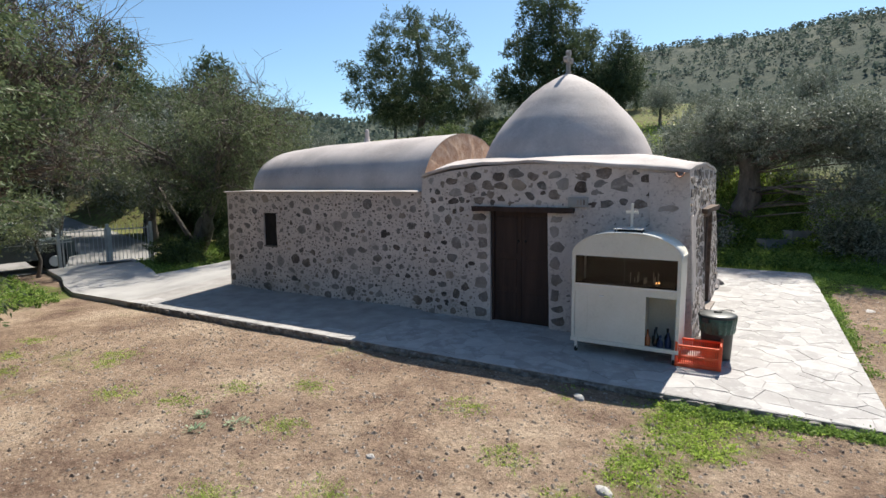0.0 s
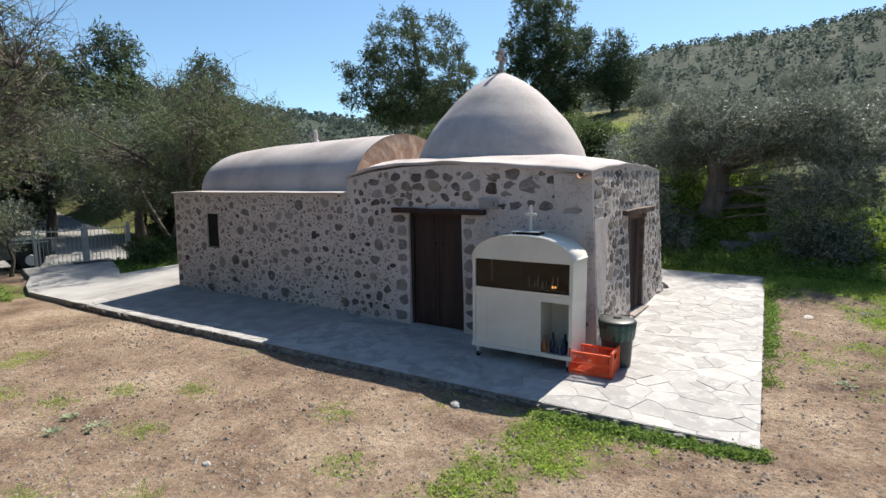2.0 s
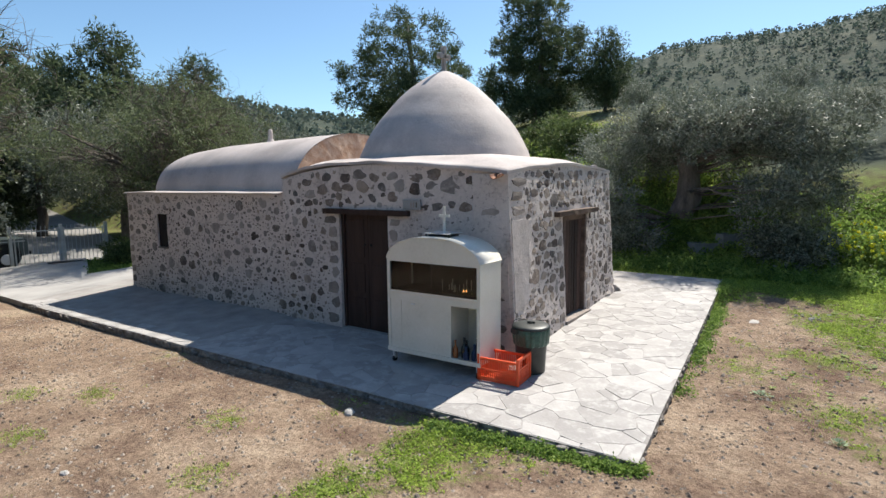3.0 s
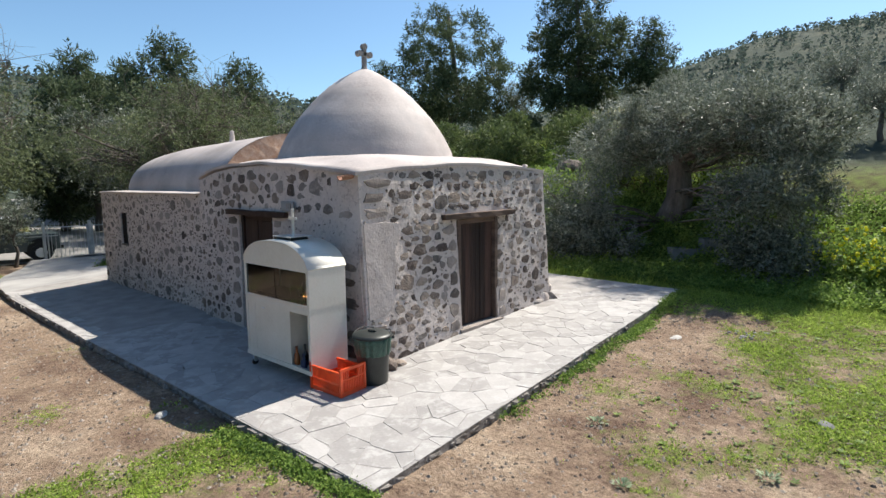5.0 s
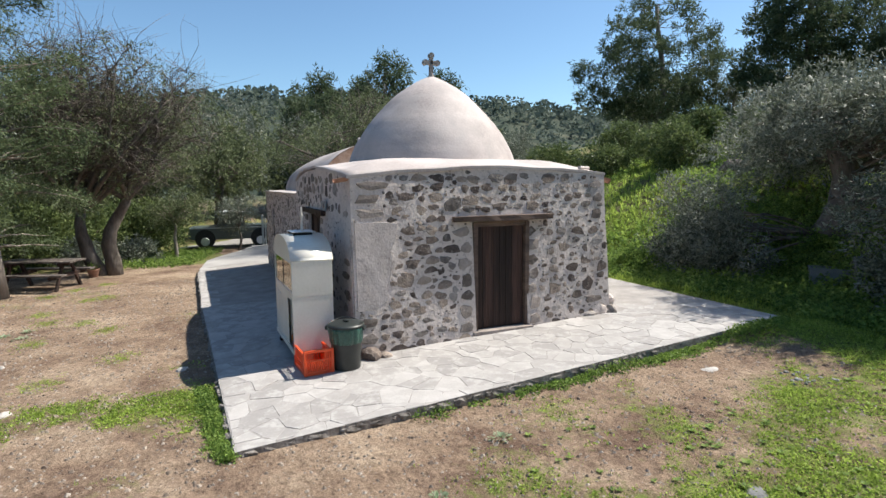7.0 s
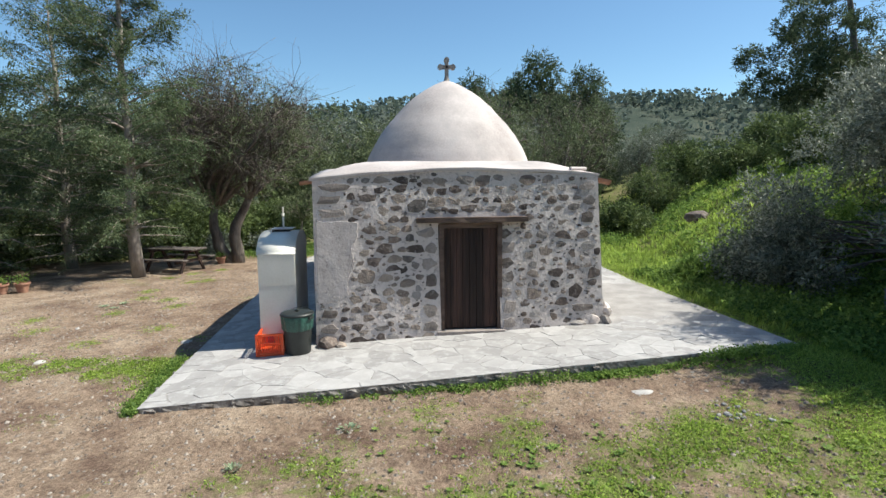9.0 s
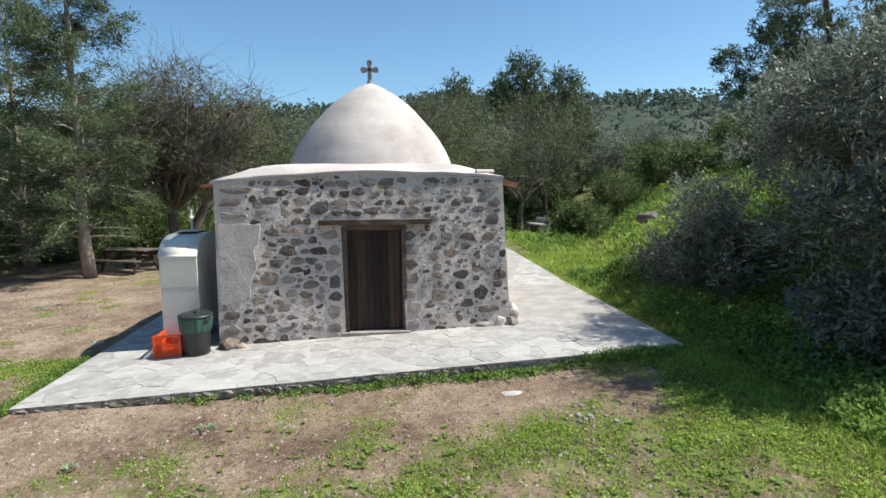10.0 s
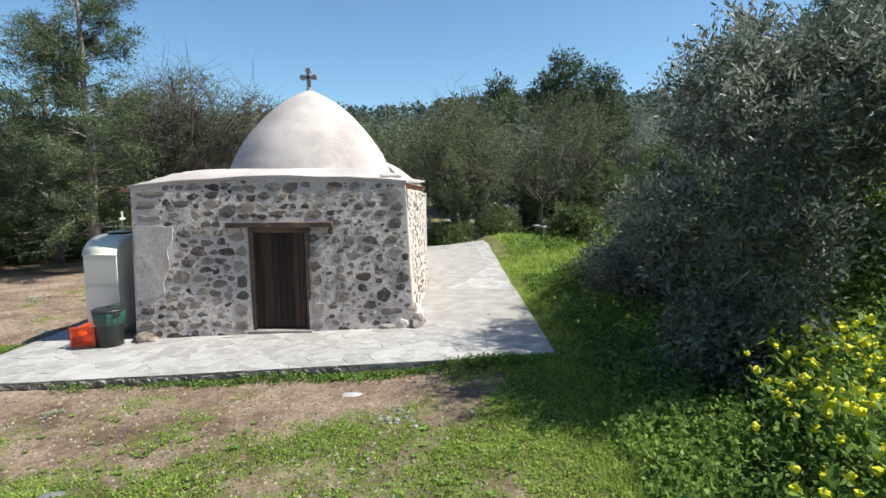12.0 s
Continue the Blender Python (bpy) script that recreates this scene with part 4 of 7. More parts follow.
# ---- the candle stand ----
def build_stand():
    st = tagged(empty("candle_stand", -1.93, 8.0, 0.055, 1.5), "white metal candle stand with a glazed arched top on castors", "candle stand")
    W, D = 0.73, 0.28
    y0, y1 = -D, D
    bz, mz, ez, tz = 0.19, 0.98, 1.46, 1.76
    # posts and rails
    for x in (-W, W - 0.045):
        for y in (y0, y1 - 0.04):
            part("corner_post", boxed(x, x + 0.045, y, y + 0.04, bz, ez, 0.004), WHITE_PAINT, st)
    part("base_rail", boxed(-W - 0.006, W + 0.006, y0 - 0.012, y0 + 0.03, bz - 0.02, bz + 0.035, 0.004), WHITE_PAINT, st)
    part("floor_tray", boxed(-W, W, y0 + 0.03, y1, bz - 0.01, bz + 0.02), WHITE_PAINT, st)
    part("middle_rail", boxed(-W + 0.045, W - 0.045, y0, y0 + 0.035, mz - 0.07, mz + 0.03, 0.004), WHITE_PAINT, st)
    # shelf and added inner sheets are near-black: the stand's inner shade as colour
    part("shelf", boxed(-W + 0.01, W - 0.01, y0 + 0.035, y1 - 0.01, mz - 0.01, mz + 0.015), DARKNESS, st, "shelf coloured near-black as interior shade")
    part("inner_ceiling", boxed(-W + 0.02, W - 0.02, y0 + 0.03, y1 - 0.02, 1.435, 1.445), DARKNESS, st, "near-black sheet painting the shade under the roof")
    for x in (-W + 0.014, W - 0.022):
        part("inner_side", boxed(x, x + 0.008, y0 + 0.03, y1 - 0.02, mz + 0.02, 1.43), DARKNESS, st, "near-black sheet painting the shade along the side")
    for x in (-W, W - 0.008):
        part("side_panel", boxed(x, x + 0.008, y0 + 0.04, y1 - 0.04, bz, mz, 0.002), WHITE_PAINT, st)
        part("side_panel", boxed(x - 0.003 if x < 0 else x + 0.002, x + 0.006 if x < 0 else x + 0.011, y0 + 0.003, y1 - 0.003, mz, ez, 0.002), WHITE_PAINT, st)
    part("back_panel", boxed(-W + 0.045, W - 0.045, y1 - 0.02, y1 - 0.008, bz, ez, 0.002), WHITE_PAINT, st)

    def arch(x):
        return ez + (tz - ez) * max(0.0, 1 - (abs(x) / W) ** 2.6) ** 0.62

    n = 32
    # curved roof sheet and the two gables
    bm = bmesh.new()
    a, b, c, e = [], [], [], []
    for i in range(n + 1):
        x = -(W + 0.006) * math.cos(math.pi * i / n)
        z = arch(min(max(x, -W), W))
        a.append(bm.verts.new((x, y0 - 0.012, z + 0.014)))
        b.append(bm.verts.new((x, y1 + 0.012, z + 0.014)))
        c.append(bm.verts.new((x, y0 - 0.012, z)))
        e.append(bm.verts.new((x, y1 + 0.012, z)))
    for i in range(n):
        bm.faces.new((a[i], a[i + 1], b[i + 1], b[i]))
        bm.faces.new((c[i], e[i], e[i + 1], c[i + 1]))
        bm.faces.new((a[i], c[i], c[i + 1], a[i + 1]))
        bm.faces.new((b[i], b[i + 1], e[i + 1], e[i]))
    bm.faces.new((a[0], b[0], e[0], c[0]))
    bm.faces.new((a[-1], c[-1], e[-1], b[-1]))
    bmesh.ops.recalc_face_normals(bm, faces=bm.faces)
    part("roof_sheet", bm, WHITE_PAINT, st, "curved glossy white metal roof sheet", smooth=True)
    gz = 1.43
    for y, nm in ((y0, "front_gable"), (y1 - 0.012, "back_gable")):
        bm = bmesh.new()
        f, g = [], []
        for i in range(n + 1):
            x = -(W - 0.002) * math.cos(math.pi * i / n)
            f.append((x, arch(x)))
        pts = f + [(W - 0.002, gz), (-W + 0.002, gz)]
        p = [bm.verts.new((x, y, z)) for x, z in pts]
        q = [bm.verts.new((x, y + 0.012, z)) for x, z in pts]
        bm.faces.new(p)
        bm.faces.new(q[::-1])
        for i in range(len(pts)):
            j = (i + 1) % len(pts)
            bm.faces.new((p[i], q[i], q[j], p[j]))
        bmesh.ops.recalc_face_normals(bm, faces=bm.faces)
        part(nm, bm, WHITE_PAINT, st)
    part("glass_pane", boxed(-W + 0.047, W - 0.047, y0 + 0.012, y0 + 0.016, mz + 0.03, gz), GLASS, st, "dark clear glass front")
    part("glass_bar", boxed(-0.006, 0.006, y0 + 0.006, y0 + 0.022, mz + 0.03, gz, 0.002), IRON, st)
    part("glass_rail", boxed(-W + 0.047, W - 0.047, y0 + 0.004, y0 + 0.02, mz + 0.022, mz + 0.05, 0.002), GALVANISED, st)
    # back sheet and tray carry the same painted interior shade
    part("inner_lining", boxed(-W + 0.05, W - 0.05, y1 - 0.032, y1 - 0.022, mz + 0.02, ez), DARKNESS, st, "near-black sheet painting the shade at the back")
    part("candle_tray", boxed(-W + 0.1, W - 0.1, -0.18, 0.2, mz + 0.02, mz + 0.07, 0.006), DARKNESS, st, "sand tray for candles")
    r = random.Random(4)
    for k in range(14):
        x, y = (0.30 if k < 9 else 0.05) + r.uniform(-0.1, 0.1), r.uniform(-0.1, 0.15)
        bm = lathe([(0.006, 0), (0.006, r.uniform(0.05, 0.16))], 6)
        cd = part("candle", bm, PLASTER, st, at=pose(x, y, mz + 0.07))
    for x, y in ((0.40, -0.12), (0.43, -0.10)):
        bm = lathe([(0.004, 0), (0.011, 0.012), (0.002, 0.035)], 8)
        part("candle_flame", bm, FLAME, st, "small orange flame", at=pose(x, y, mz + 0.09))
    # sliding door in front of a dark cupboard, open at one side
    part("sliding_door", boxed(-W + 0.05, 0.30, y0 + 0.006, y0 + 0.016, bz + 0.03, mz - 0.065, 0.002), WHITE_PAINT, st)
    part("door_stile", boxed(-W + 0.225, -W + 0.235, y0 + 0.002, y0 + 0.01, bz + 0.03, mz - 0.065), WHITE_PAINT, st)
    bm = bmesh.new()
    box(bm, -0.33, -0.27, y0 - 0.004, y0 + 0.008, mz - 0.12, mz - 0.105, 0.003)
    part("door_handle", bm, GALVANISED, st)
    part("door_track", boxed(-W + 0.045, W - 0.045, y0 + 0.016, y0 + 0.03, bz + 0.02, bz + 0.035), GALVANISED, st)
    part("cupboard_divider", boxed(0.24, 0.25, y0 + 0.05, y1 - 0.03, bz + 0.02, mz - 0.02), WHITE_PAINT, st)
    # roof vent with its cover, and the cross
    part("vent_collar", boxed(-0.15, 0.17, -0.12, 0.14, tz - 0.02, tz + 0.035, 0.004), IRON, st, "black vent opening")
    bm = boxed(-0.19, 0.21, -0.16, 0.18, tz + 0.05, tz + 0.058, 0.002)
    part("vent_cover", bm, GALVANISED, st, "bright metal vent cover")
    for x in (-0.17, 0.19):
        part("vent_leg", boxed(x - 0.008, x + 0.008, -0.14, -0.12, tz, tz + 0.052), IRON, st)
    cr = part("cross", box(boxed(-0.018, 0.018, -0.012, 0.012, 0, 0.35, 0.003), -0.085, 0.085, -0.011, 0.011, 0.205, 0.241, 0.003), WHITE_PAINT, st, "white metal cross", at=pose(0.02, 0.02, tz + 0.055))
    for x in (-W + 0.06, W - 0.06):
        for y in (y0 + 0.06, y1 - 0.06):
            cst = part("castor", boxed(x - 0.022, x + 0.022, y - 0.02, y + 0.03, 0.05, 0.175, 0.004), GALVANISED, st, at=None)
            bm = bmesh.new()
            bmesh.ops.create_cone(bm, cap_ends=True, segments=16, radius1=0.042, radius2=0.042, depth=0.026, matrix=pose(x, y, 0.042, 0, 90, 0))
            part("wheel", bm, RUBBER, cst)
    return st


build_stand()


def bottle(x, y, z, h, r, material, label):
    prof = [(r * 0.9, 0), (r, 0.01), (r, h * 0.6), (r * 0.38, h * 0.76), (r * 0.36, h * 0.93), (r * 0.44, h * 0.94), (r * 0.44, h)]
    return tagged(part("bottle", lathe(prof, 14), material, smooth=True, at=pose(x, y, z)), label, "bottle", "bottles in the candle stand")


OIL = mat("oil_bottle_dark", (0.008, 0.01, 0.012), (0.02, 0.025, 0.03), 10, 0.15, 0, spec=0.6)
BLUE = mat("blue_label", (0.012, 0.022, 0.06), (0.02, 0.04, 0.1), 10, 0.4, 0)
AMBER = mat("amber_bottle", (0.22, 0.06, 0.015), (0.32, 0.1, 0.03), 10, 0.2, 0, spec=0.6)
for x, y, h, r, m, l in ((-1.60, 7.80, 0.30, 0.036, AMBER, "amber glass oil bottle on the cupboard floor"), (-1.50, 7.86, 0.33, 0.04, OIL, "dark glass bottle on the cupboard floor"),
                         (-1.43, 7.79, 0.24, 0.04, BLUE, "blue-labelled plastic bottle on the cupboard floor"), (-1.34, 7.85, 0.27, 0.042, BLUE, "blue-labelled plastic bottle on the cupboard floor"),
                         (-1.37, 7.97, 0.3, 0.04, OIL, "dark glass bottle on the cupboard floor"), (-1.54, 7.98, 0.26, 0.038, OIL, "dark glass bottle on the cupboard floor")):
    bottle(x, y, 0.205, h, r, m, l)


# ---- crate and bin ----
def build_crate():
    cr = tagged(empty("plastic_crate", -0.965, 7.955, float(patio_z(-0.97, 7.95)) + 0.003, 4), "bright orange slatted plastic harvest crate", "crate")
    L, B, H = 0.265, 0.185, 0.335
    part("crate_floor", boxed(-L + 0.02, L - 0.02, -B + 0.02, B - 0.02, 0.0, 0.012), ORANGE, cr)
    for y in (-B, B):
        for z0, z1, e in ((0, 0.05, 0.0), (0.135, 0.155, 0.0), (0.265, 0.295, 0.012)):
            part("side_rail", boxed(-L - e, L + e, y - 0.008 - e / 2, y + 0.008 + e / 2, z0, z1, 0.003), ORANGE, cr)
        k = -L + 0.03
        while k < L - 0.02:
            part("slat", boxed(k - 0.0065, k + 0.0065, y - 0.006, y + 0.006, 0.045, 0.27), ORANGE, cr)
            k += 0.0265
    for x in (-L, L):
        part("end_rail", boxed(x - 0.008, x + 0.008, -B, B, 0, 0.05, 0.003), ORANGE, cr)
        part("end_rail", boxed(x - 0.007, x + 0.007, -B, B, 0.185, 0.20), ORANGE, cr)
        part("grip_rail", boxed(x - 0.012, x + 0.012, -B - 0.01, B + 0.01, 0.30, H, 0.004), ORANGE, cr)
        k = -B + 0.03
        while k < B - 0.02:
            part("slat", boxed(x - 0.006, x + 0.006, k - 0.0065, k + 0.0065, 0.045, 0.305 if abs(k) > 0.06 else 0.19), ORANGE, cr)
            k += 0.0265
        for y in (-B, B):
            bm = boxed(x - 0.016, x + 0.016, y - 0.016, y + 0.016, 0, H, 0.005)
            part("corner_post", bm, ORANGE, cr)


build_crate()


def build_bin():
    b = tagged(empty("litter_bin", -0.80, 8.37, float(patio_z(-0.8, 8.37)) + 0.002, 20), "round dark plastic bin lined with a green bag", "bin")
    part("bin_body", lathe([(0.178, 0), (0.186, 0.01), (0.212, 0.50), (0.216, 0.56)], 36), BIN_PLASTIC, b, smooth=True)
    bm = bmesh.new()
    n, rings = 72, []
    for r0, z in ((0.206, 0.36), (0.218, 0.38), (0.228, 0.48), (0.238, 0.56), (0.232, 0.585), (0.2, 0.58)):
        ring = []
        for i in range(n):
            a = 2 * math.pi * i / n
            w = float(fbm(np.array(a * 5.0), np.array(z * 3), 3)) * 0.014 + 0.006 * math.sin(a * 17)
            dz = 0.03 * float(fbm(np.array(a * 2.0), np.array(1.0), 6)) if z < 0.35 else 0
            ring.append(bm.verts.new(((r0 + w) * math.cos(a), (r0 + w) * math.sin(a), z + dz)))
        rings.append(ring)
    for p, q in zip(rings, rings[1:]):
        for i in range(n):
            bm.faces.new((p[i], p[(i + 1) % n], q[(i + 1) % n], q[i]))
    part("bin_bag", bm, BAG, b, "crumpled green bag folded over the rim", smooth=True)
    lid = part("bin_lid", lathe([(0.236, 0.575), (0.25, 0.585), (0.246, 0.605), (0.21, 0.622), (0.1, 0.632), (0.01, 0.634)], 36), BIN_PLASTIC, b, "black plastic lid", smooth=True)
    part("lid_grip", box(boxed(-0.05, 0.05, -0.016, 0.016, 0.628, 0.66, 0.008), -0.02, 0.02, -0.03, 0.03, 0.626, 0.65, 0.006), BIN_PLASTIC, lid)
    for a in (40, 220):
        m = pose(0, 0, 0, 0, 0, a)
        bm = box(bmesh.new(), 0.215, 0.27, -0.05, 0.05, 0.535, 0.575, 0.008, m)
        part("side_handle", bm, BIN_PLASTIC, b)
    bm = bmesh.new()
    pts = [(0.235 * math.cos(a), 0.235 * math.sin(a), 0.625 + 0.02 * math.sin(a * 3)) for a in np.linspace(0.3, 3.6, 14)]
    tube(bm, pts, [0.006] * 14, 6)
    part("bag_cord", bm, BIN_PLASTIC, b)


build_bin()


# ---- loose stones ----
def rock(name, x, y, z, sx, sy, sz, material, label, seed, cat="rock", grp=""):
    bm = bmesh.new()
    bmesh.ops.create_icosphere(bm, subdivisions=2, radius=1)
    r = random.Random(seed)
    o = r.uniform(0, 9)
    for v in bm.verts:
        k = 1 + 0.28 * noise.noise(v.co * 1.3 + Vector((o, o, o))) + 0.12 * noise.noise(v.co * 3.1 + Vector((o, 0, o)))
        v.co = Vector((v.co.x * sx, v.co.y * sy, v.co.z * sz)) * k
    return tagged(part(name, bm, material, at=pose(x, y, z, 0, 0, r.uniform(0, 360))), label, cat, grp)


rock("rock", -1.02, 8.78, 0.13, 0.17, 0.14, 0.12, STONE, "dark rough stone at the foot of the wall corner", 3)
rock("rock", -0.98, 8.98, 0.10, 0.10, 0.09, 0.07, STONE, "dark rough stone at the foot of the wall corner", 4)
rock("rock", 1.32, 12.78, 0.05, 0.17, 0.11, 0.035, PALE_ROCK, "flat pale stone lying on bare earth", 5)
rock("rock", 3.59, 10.63, 0.02, 0.15, 0.10, 0.07, GREY_ROCK, "grey stone lying in the grass", 6)
rock("rock", 3.23, 10.2, -0.01, 0.14, 0.10, 0.04, GREY_ROCK, "flat grey stone lying in the grass", 7)
rock("rock", 3.16, 12.7, 0.05, 0.08, 0.05, 0.025, PALE_ROCK, "flat pale stone lying in the grass", 8)
rock("rock", -2.05, 6.30, -0.05, 0.10, 0.06, 0.05, PALE_ROCK, "flat pale stone at the shadow of the paving", 9)
rock("rock", -1.22, 4.45, -0.06, 0.09, 0.06, 0.04, PALE_ROCK, "flat pale stone lying on bare earth", 10)
rock("rock", -3.3, 3.9, -0.06, 0.045, 0.035, 0.03, PALE_ROCK, "small pale stone lying on bare earth", 11)
rock("rock", -9.6, 19.6, float(land(-9.6, 19.6)) + 0.1, 0.4, 0.3, 0.25, STONE, "grey-brown boulder on the grassy bank", 12)
rock("rock", -6.2, 22.5, float(land(-6.2, 22.5)) + 0.1, 0.6, 0.45, 0.35, STONE, "grey-brown boulder on the grassy bank", 13)
r = random.Random(21)
for k in range(16):
    x, y = 2.1 + r.gauss(0, 0.16), 13.4 + r.gauss(0, 0.14)
    rock("gravel_lump", x, y, float(land(x, y)) + 0.005, r.uniform(0.02, 0.04), r.uniform(0.02, 0.035), r.uniform(0.012, 0.025), GREY_ROCK, "grey gravel lump in a small heap", 30 + k, "stone", "gravel heap")

# ---- trees ----
def leaf_quads(centres, size, aspect, rng, up=0.0, droop=0.0, jitter=0.35):
    """Diamond leaves at the centres: length size, width size * aspect."""
    n = len(centres)
    d = rng.normal(size=(n, 3))
    d[:, 2] = d[:, 2] * 0.8 + up - droop
    d /= np.linalg.norm(d, axis=1, keepdims=True)
    a = rng.normal(size=(n, 3))
    s = np.cross(d, a)
    s /= np.linalg.norm(s, axis=1, keepdims=True) + 1e-9
    L = size * rng.uniform(1 - jitter, 1 + jitter, (n, 1))
    w = L * aspect * 0.5
    c = centres
    return np.stack([c - d * L * 0.5, c + s * w, c + d * L * 0.5, c - s * w], 1)


def sprig_leaves(base, out, per, length, leaf, aspect, rng, droop=0.0, spread=0.75):
    """Leafy sprigs: from each base a few short shoots fan outwards, each set with paired narrow leaves."""
    shoots = max(3, per // 9)
    m = max(5, per // shoots)
    n = len(base) * shoots
    b = np.repeat(base, shoots, 0) + rng.normal(size=(n, 3)) * length * 0.28
    d = np.repeat(out, shoots, 0) + rng.normal(size=(n, 3)) * spread
    d[:, 2] -= droop
    d /= np.linalg.norm(d, axis=1, keepdims=True) + 1e-9
    L = length * rng.uniform(0.5, 1.25, (n, 1))
    u = (np.arange(m) + 0.6) / m
    p = b[:, None] + d[:, None] * L[:, None] * u[None, :, None]
    p[..., 2] -= (0.25 + droop) * L * u[None] ** 2 * 0.5
    p = p.reshape(-1, 3) + rng.normal(size=(n * m, 3)) * leaf * 0.18
    dd = np.repeat(d, m, 0)
    a = rng.normal(size=(n * m, 3))
    side = np.cross(dd, a)
    side /= np.linalg.norm(side, axis=1, keepdims=True) + 1e-9
    ld = dd * 0.75 + side * 0.75 + rng.normal(size=(n * m, 3)) * 0.2
    ld[:, 2] -= droop * 0.4
    ld /= np.linalg.norm(ld, axis=1, keepdims=True) + 1e-9
    w = np.cross(ld, rng.normal(size=(n * m, 3)))
    w /= np.linalg.norm(w, axis=1, keepdims=True) + 1e-9
    S = leaf * rng.uniform(0.65, 1.3, (n * m, 1))
    w = w * S * aspect * 0.5
    return np.stack([p, p + ld * S * 0.45 + w, p + ld * S, p + ld * S * 0.45 - w], 1)


def limb(bm, a, b, r0, r1, rng, bend=0.12, sag=0.0, segs=5, sides=6):
    a, b = np.array(a, float), np.array(b, float)
    L = np.linalg.norm(b - a)
    off = rng.normal(size=3) * bend * L
    off[2] = abs(off[2]) * 0.5
    pts, rad = [], []
    for k in range(segs + 1):
        t = k / segs
        p = a + (b - a) * t + off * math.sin(math.pi * t) + rng.normal(size=3) * 0.015 * L * (0 < k < segs)
        p[2] -= sag * L * t * t
        pts.append(p)
        rad.append(r0 + (r1 - r0) * t)
    tube(bm, pts, rad, sides)
    return pts


def crown_tree(name, label, cat, x, y, trunk_h, trunk_r, lobes, n_clumps, per_clump, clump_r, leaf, aspect, leaf_mat, bark, seed,
               lean=(0, 0), droop=0.0, flat=1.0, twigs=0.5, base_z=None, forks=1, shell=0.55, bare=0):
    """A tree: a tapered trunk with limbs to each lobe, twigs to the clumps, and a crown of many small leaves. lobes: (dx, dy, z, rx, ry, rz) from the foot."""
    rng = np.random.default_rng(seed)
    z0 = float(land(x, y)) - 0.1 if base_z is None else base_z
    th = tagged(empty(name, x, y, z0), label, cat)
    bm = bmesh.new()
    tops = []
    for f in range(forks):
        ang = 2 * math.pi * f / forks + seed
        spread = 0.0 if forks == 1 else trunk_h * 0.28
        top = (lean[0] + spread * math.cos(ang), lean[1] + spread * math.sin(ang), trunk_h * rng.uniform(0.9, 1.1))
        foot = (trunk_r * 0.5 * math.cos(ang) * (forks > 1), trunk_r * 0.5 * math.sin(ang) * (forks > 1), 0)
        pts = limb(bm, foot, top, trunk_r * 1.25 / forks ** 0.4, trunk_r * 0.62 / forks ** 0.4, rng, 0.07, segs=6, sides=9)
        tops.append(pts)
    leaves = []
    thin = min(1.0, (14 / len(lobes)) ** 0.5)
    vol = np.array([l[3] * l[4] * l[5] for l in lobes]) ** 0.75
    share = vol / vol.sum()
    for l, sh in zip(lobes, share):
        c, rad = np.array(l[:3]), np.array(l[3:])
        src = tops[int(rng.integers(len(tops)))]
        start = min(src, key=lambda p: np.linalg.norm(p - c) + 2.0 * max(0, p[2] - c[2]))
        low = 0.45 if c[2] < trunk_h else 1.0
        lp = limb(bm, start, c, trunk_r * 0.42 * thin * low, trunk_r * 0.12 * thin * low, rng, 0.14, segs=5, sides=6)
        k = max(4, int(n_clumps * sh))
        v = rng.normal(size=(k, 3))
        v /= np.linalg.norm(v, axis=1, keepdims=True)
        q = c + v * rad * (rng.uniform(0, 1, (k, 1)) ** (1 / 3) * (1 - shell) + shell * rng.uniform(0.75, 1.1, (k, 1)))
        for p in q:
            if rng.uniform() < twigs:
                limb(bm, lp[int(rng.integers(2, 6))], p, trunk_r * 0.07, trunk_r * 0.02, rng, 0.12, droop * 0.3, 3, 3)
        if bare:
            for p in q[: int(k * bare)]:
                for _ in range(7):
                    e = p + rng.normal(size=3) * 0.55 + np.array([0, 0, 0.25])
                    limb(bm, p, e, trunk_r * 0.03, trunk_r * 0.01, rng, 0.15, 0, 3, 3)
            q = q[int(k * bare):]
        if not len(q):
            continue
        o = (q - c) / rad + np.array([0, 0, 0.35])
        o /= np.linalg.norm(o, axis=1, keepdims=True) + 1e-9
        leaves.append(sprig_leaves(q, o, per_clump, clump_r * 2.1, leaf, aspect, rng, droop))
    part("trunk", bm, bark, th, smooth=True)
    if leaves:
        put("crown", quads_mesh("crown", np.concatenate(leaves), 4), leaf_mat, th)
    return th


def lobes_in(seed, n, centre, radii, lobe_r, low=0.0):
    """Lobes spread over an ellipsoid crown."""
    rng = np.random.default_rng(seed)
    out = []
    for _ in range(n):
        v = rng.normal(size=3)
        v /= np.linalg.norm(v)
        p = np.array(centre) + v * np.array(radii) * rng.uniform(0.35, 0.95)
        p[2] = max(p[2], low)
        s = lobe_r * rng.uniform(0.7, 1.25)
        out.append((*p, s * rng.uniform(0.9, 1.2), s * rng.uniform(0.9, 1.2), s * rng.uniform(0.65, 0.95)))
    return out


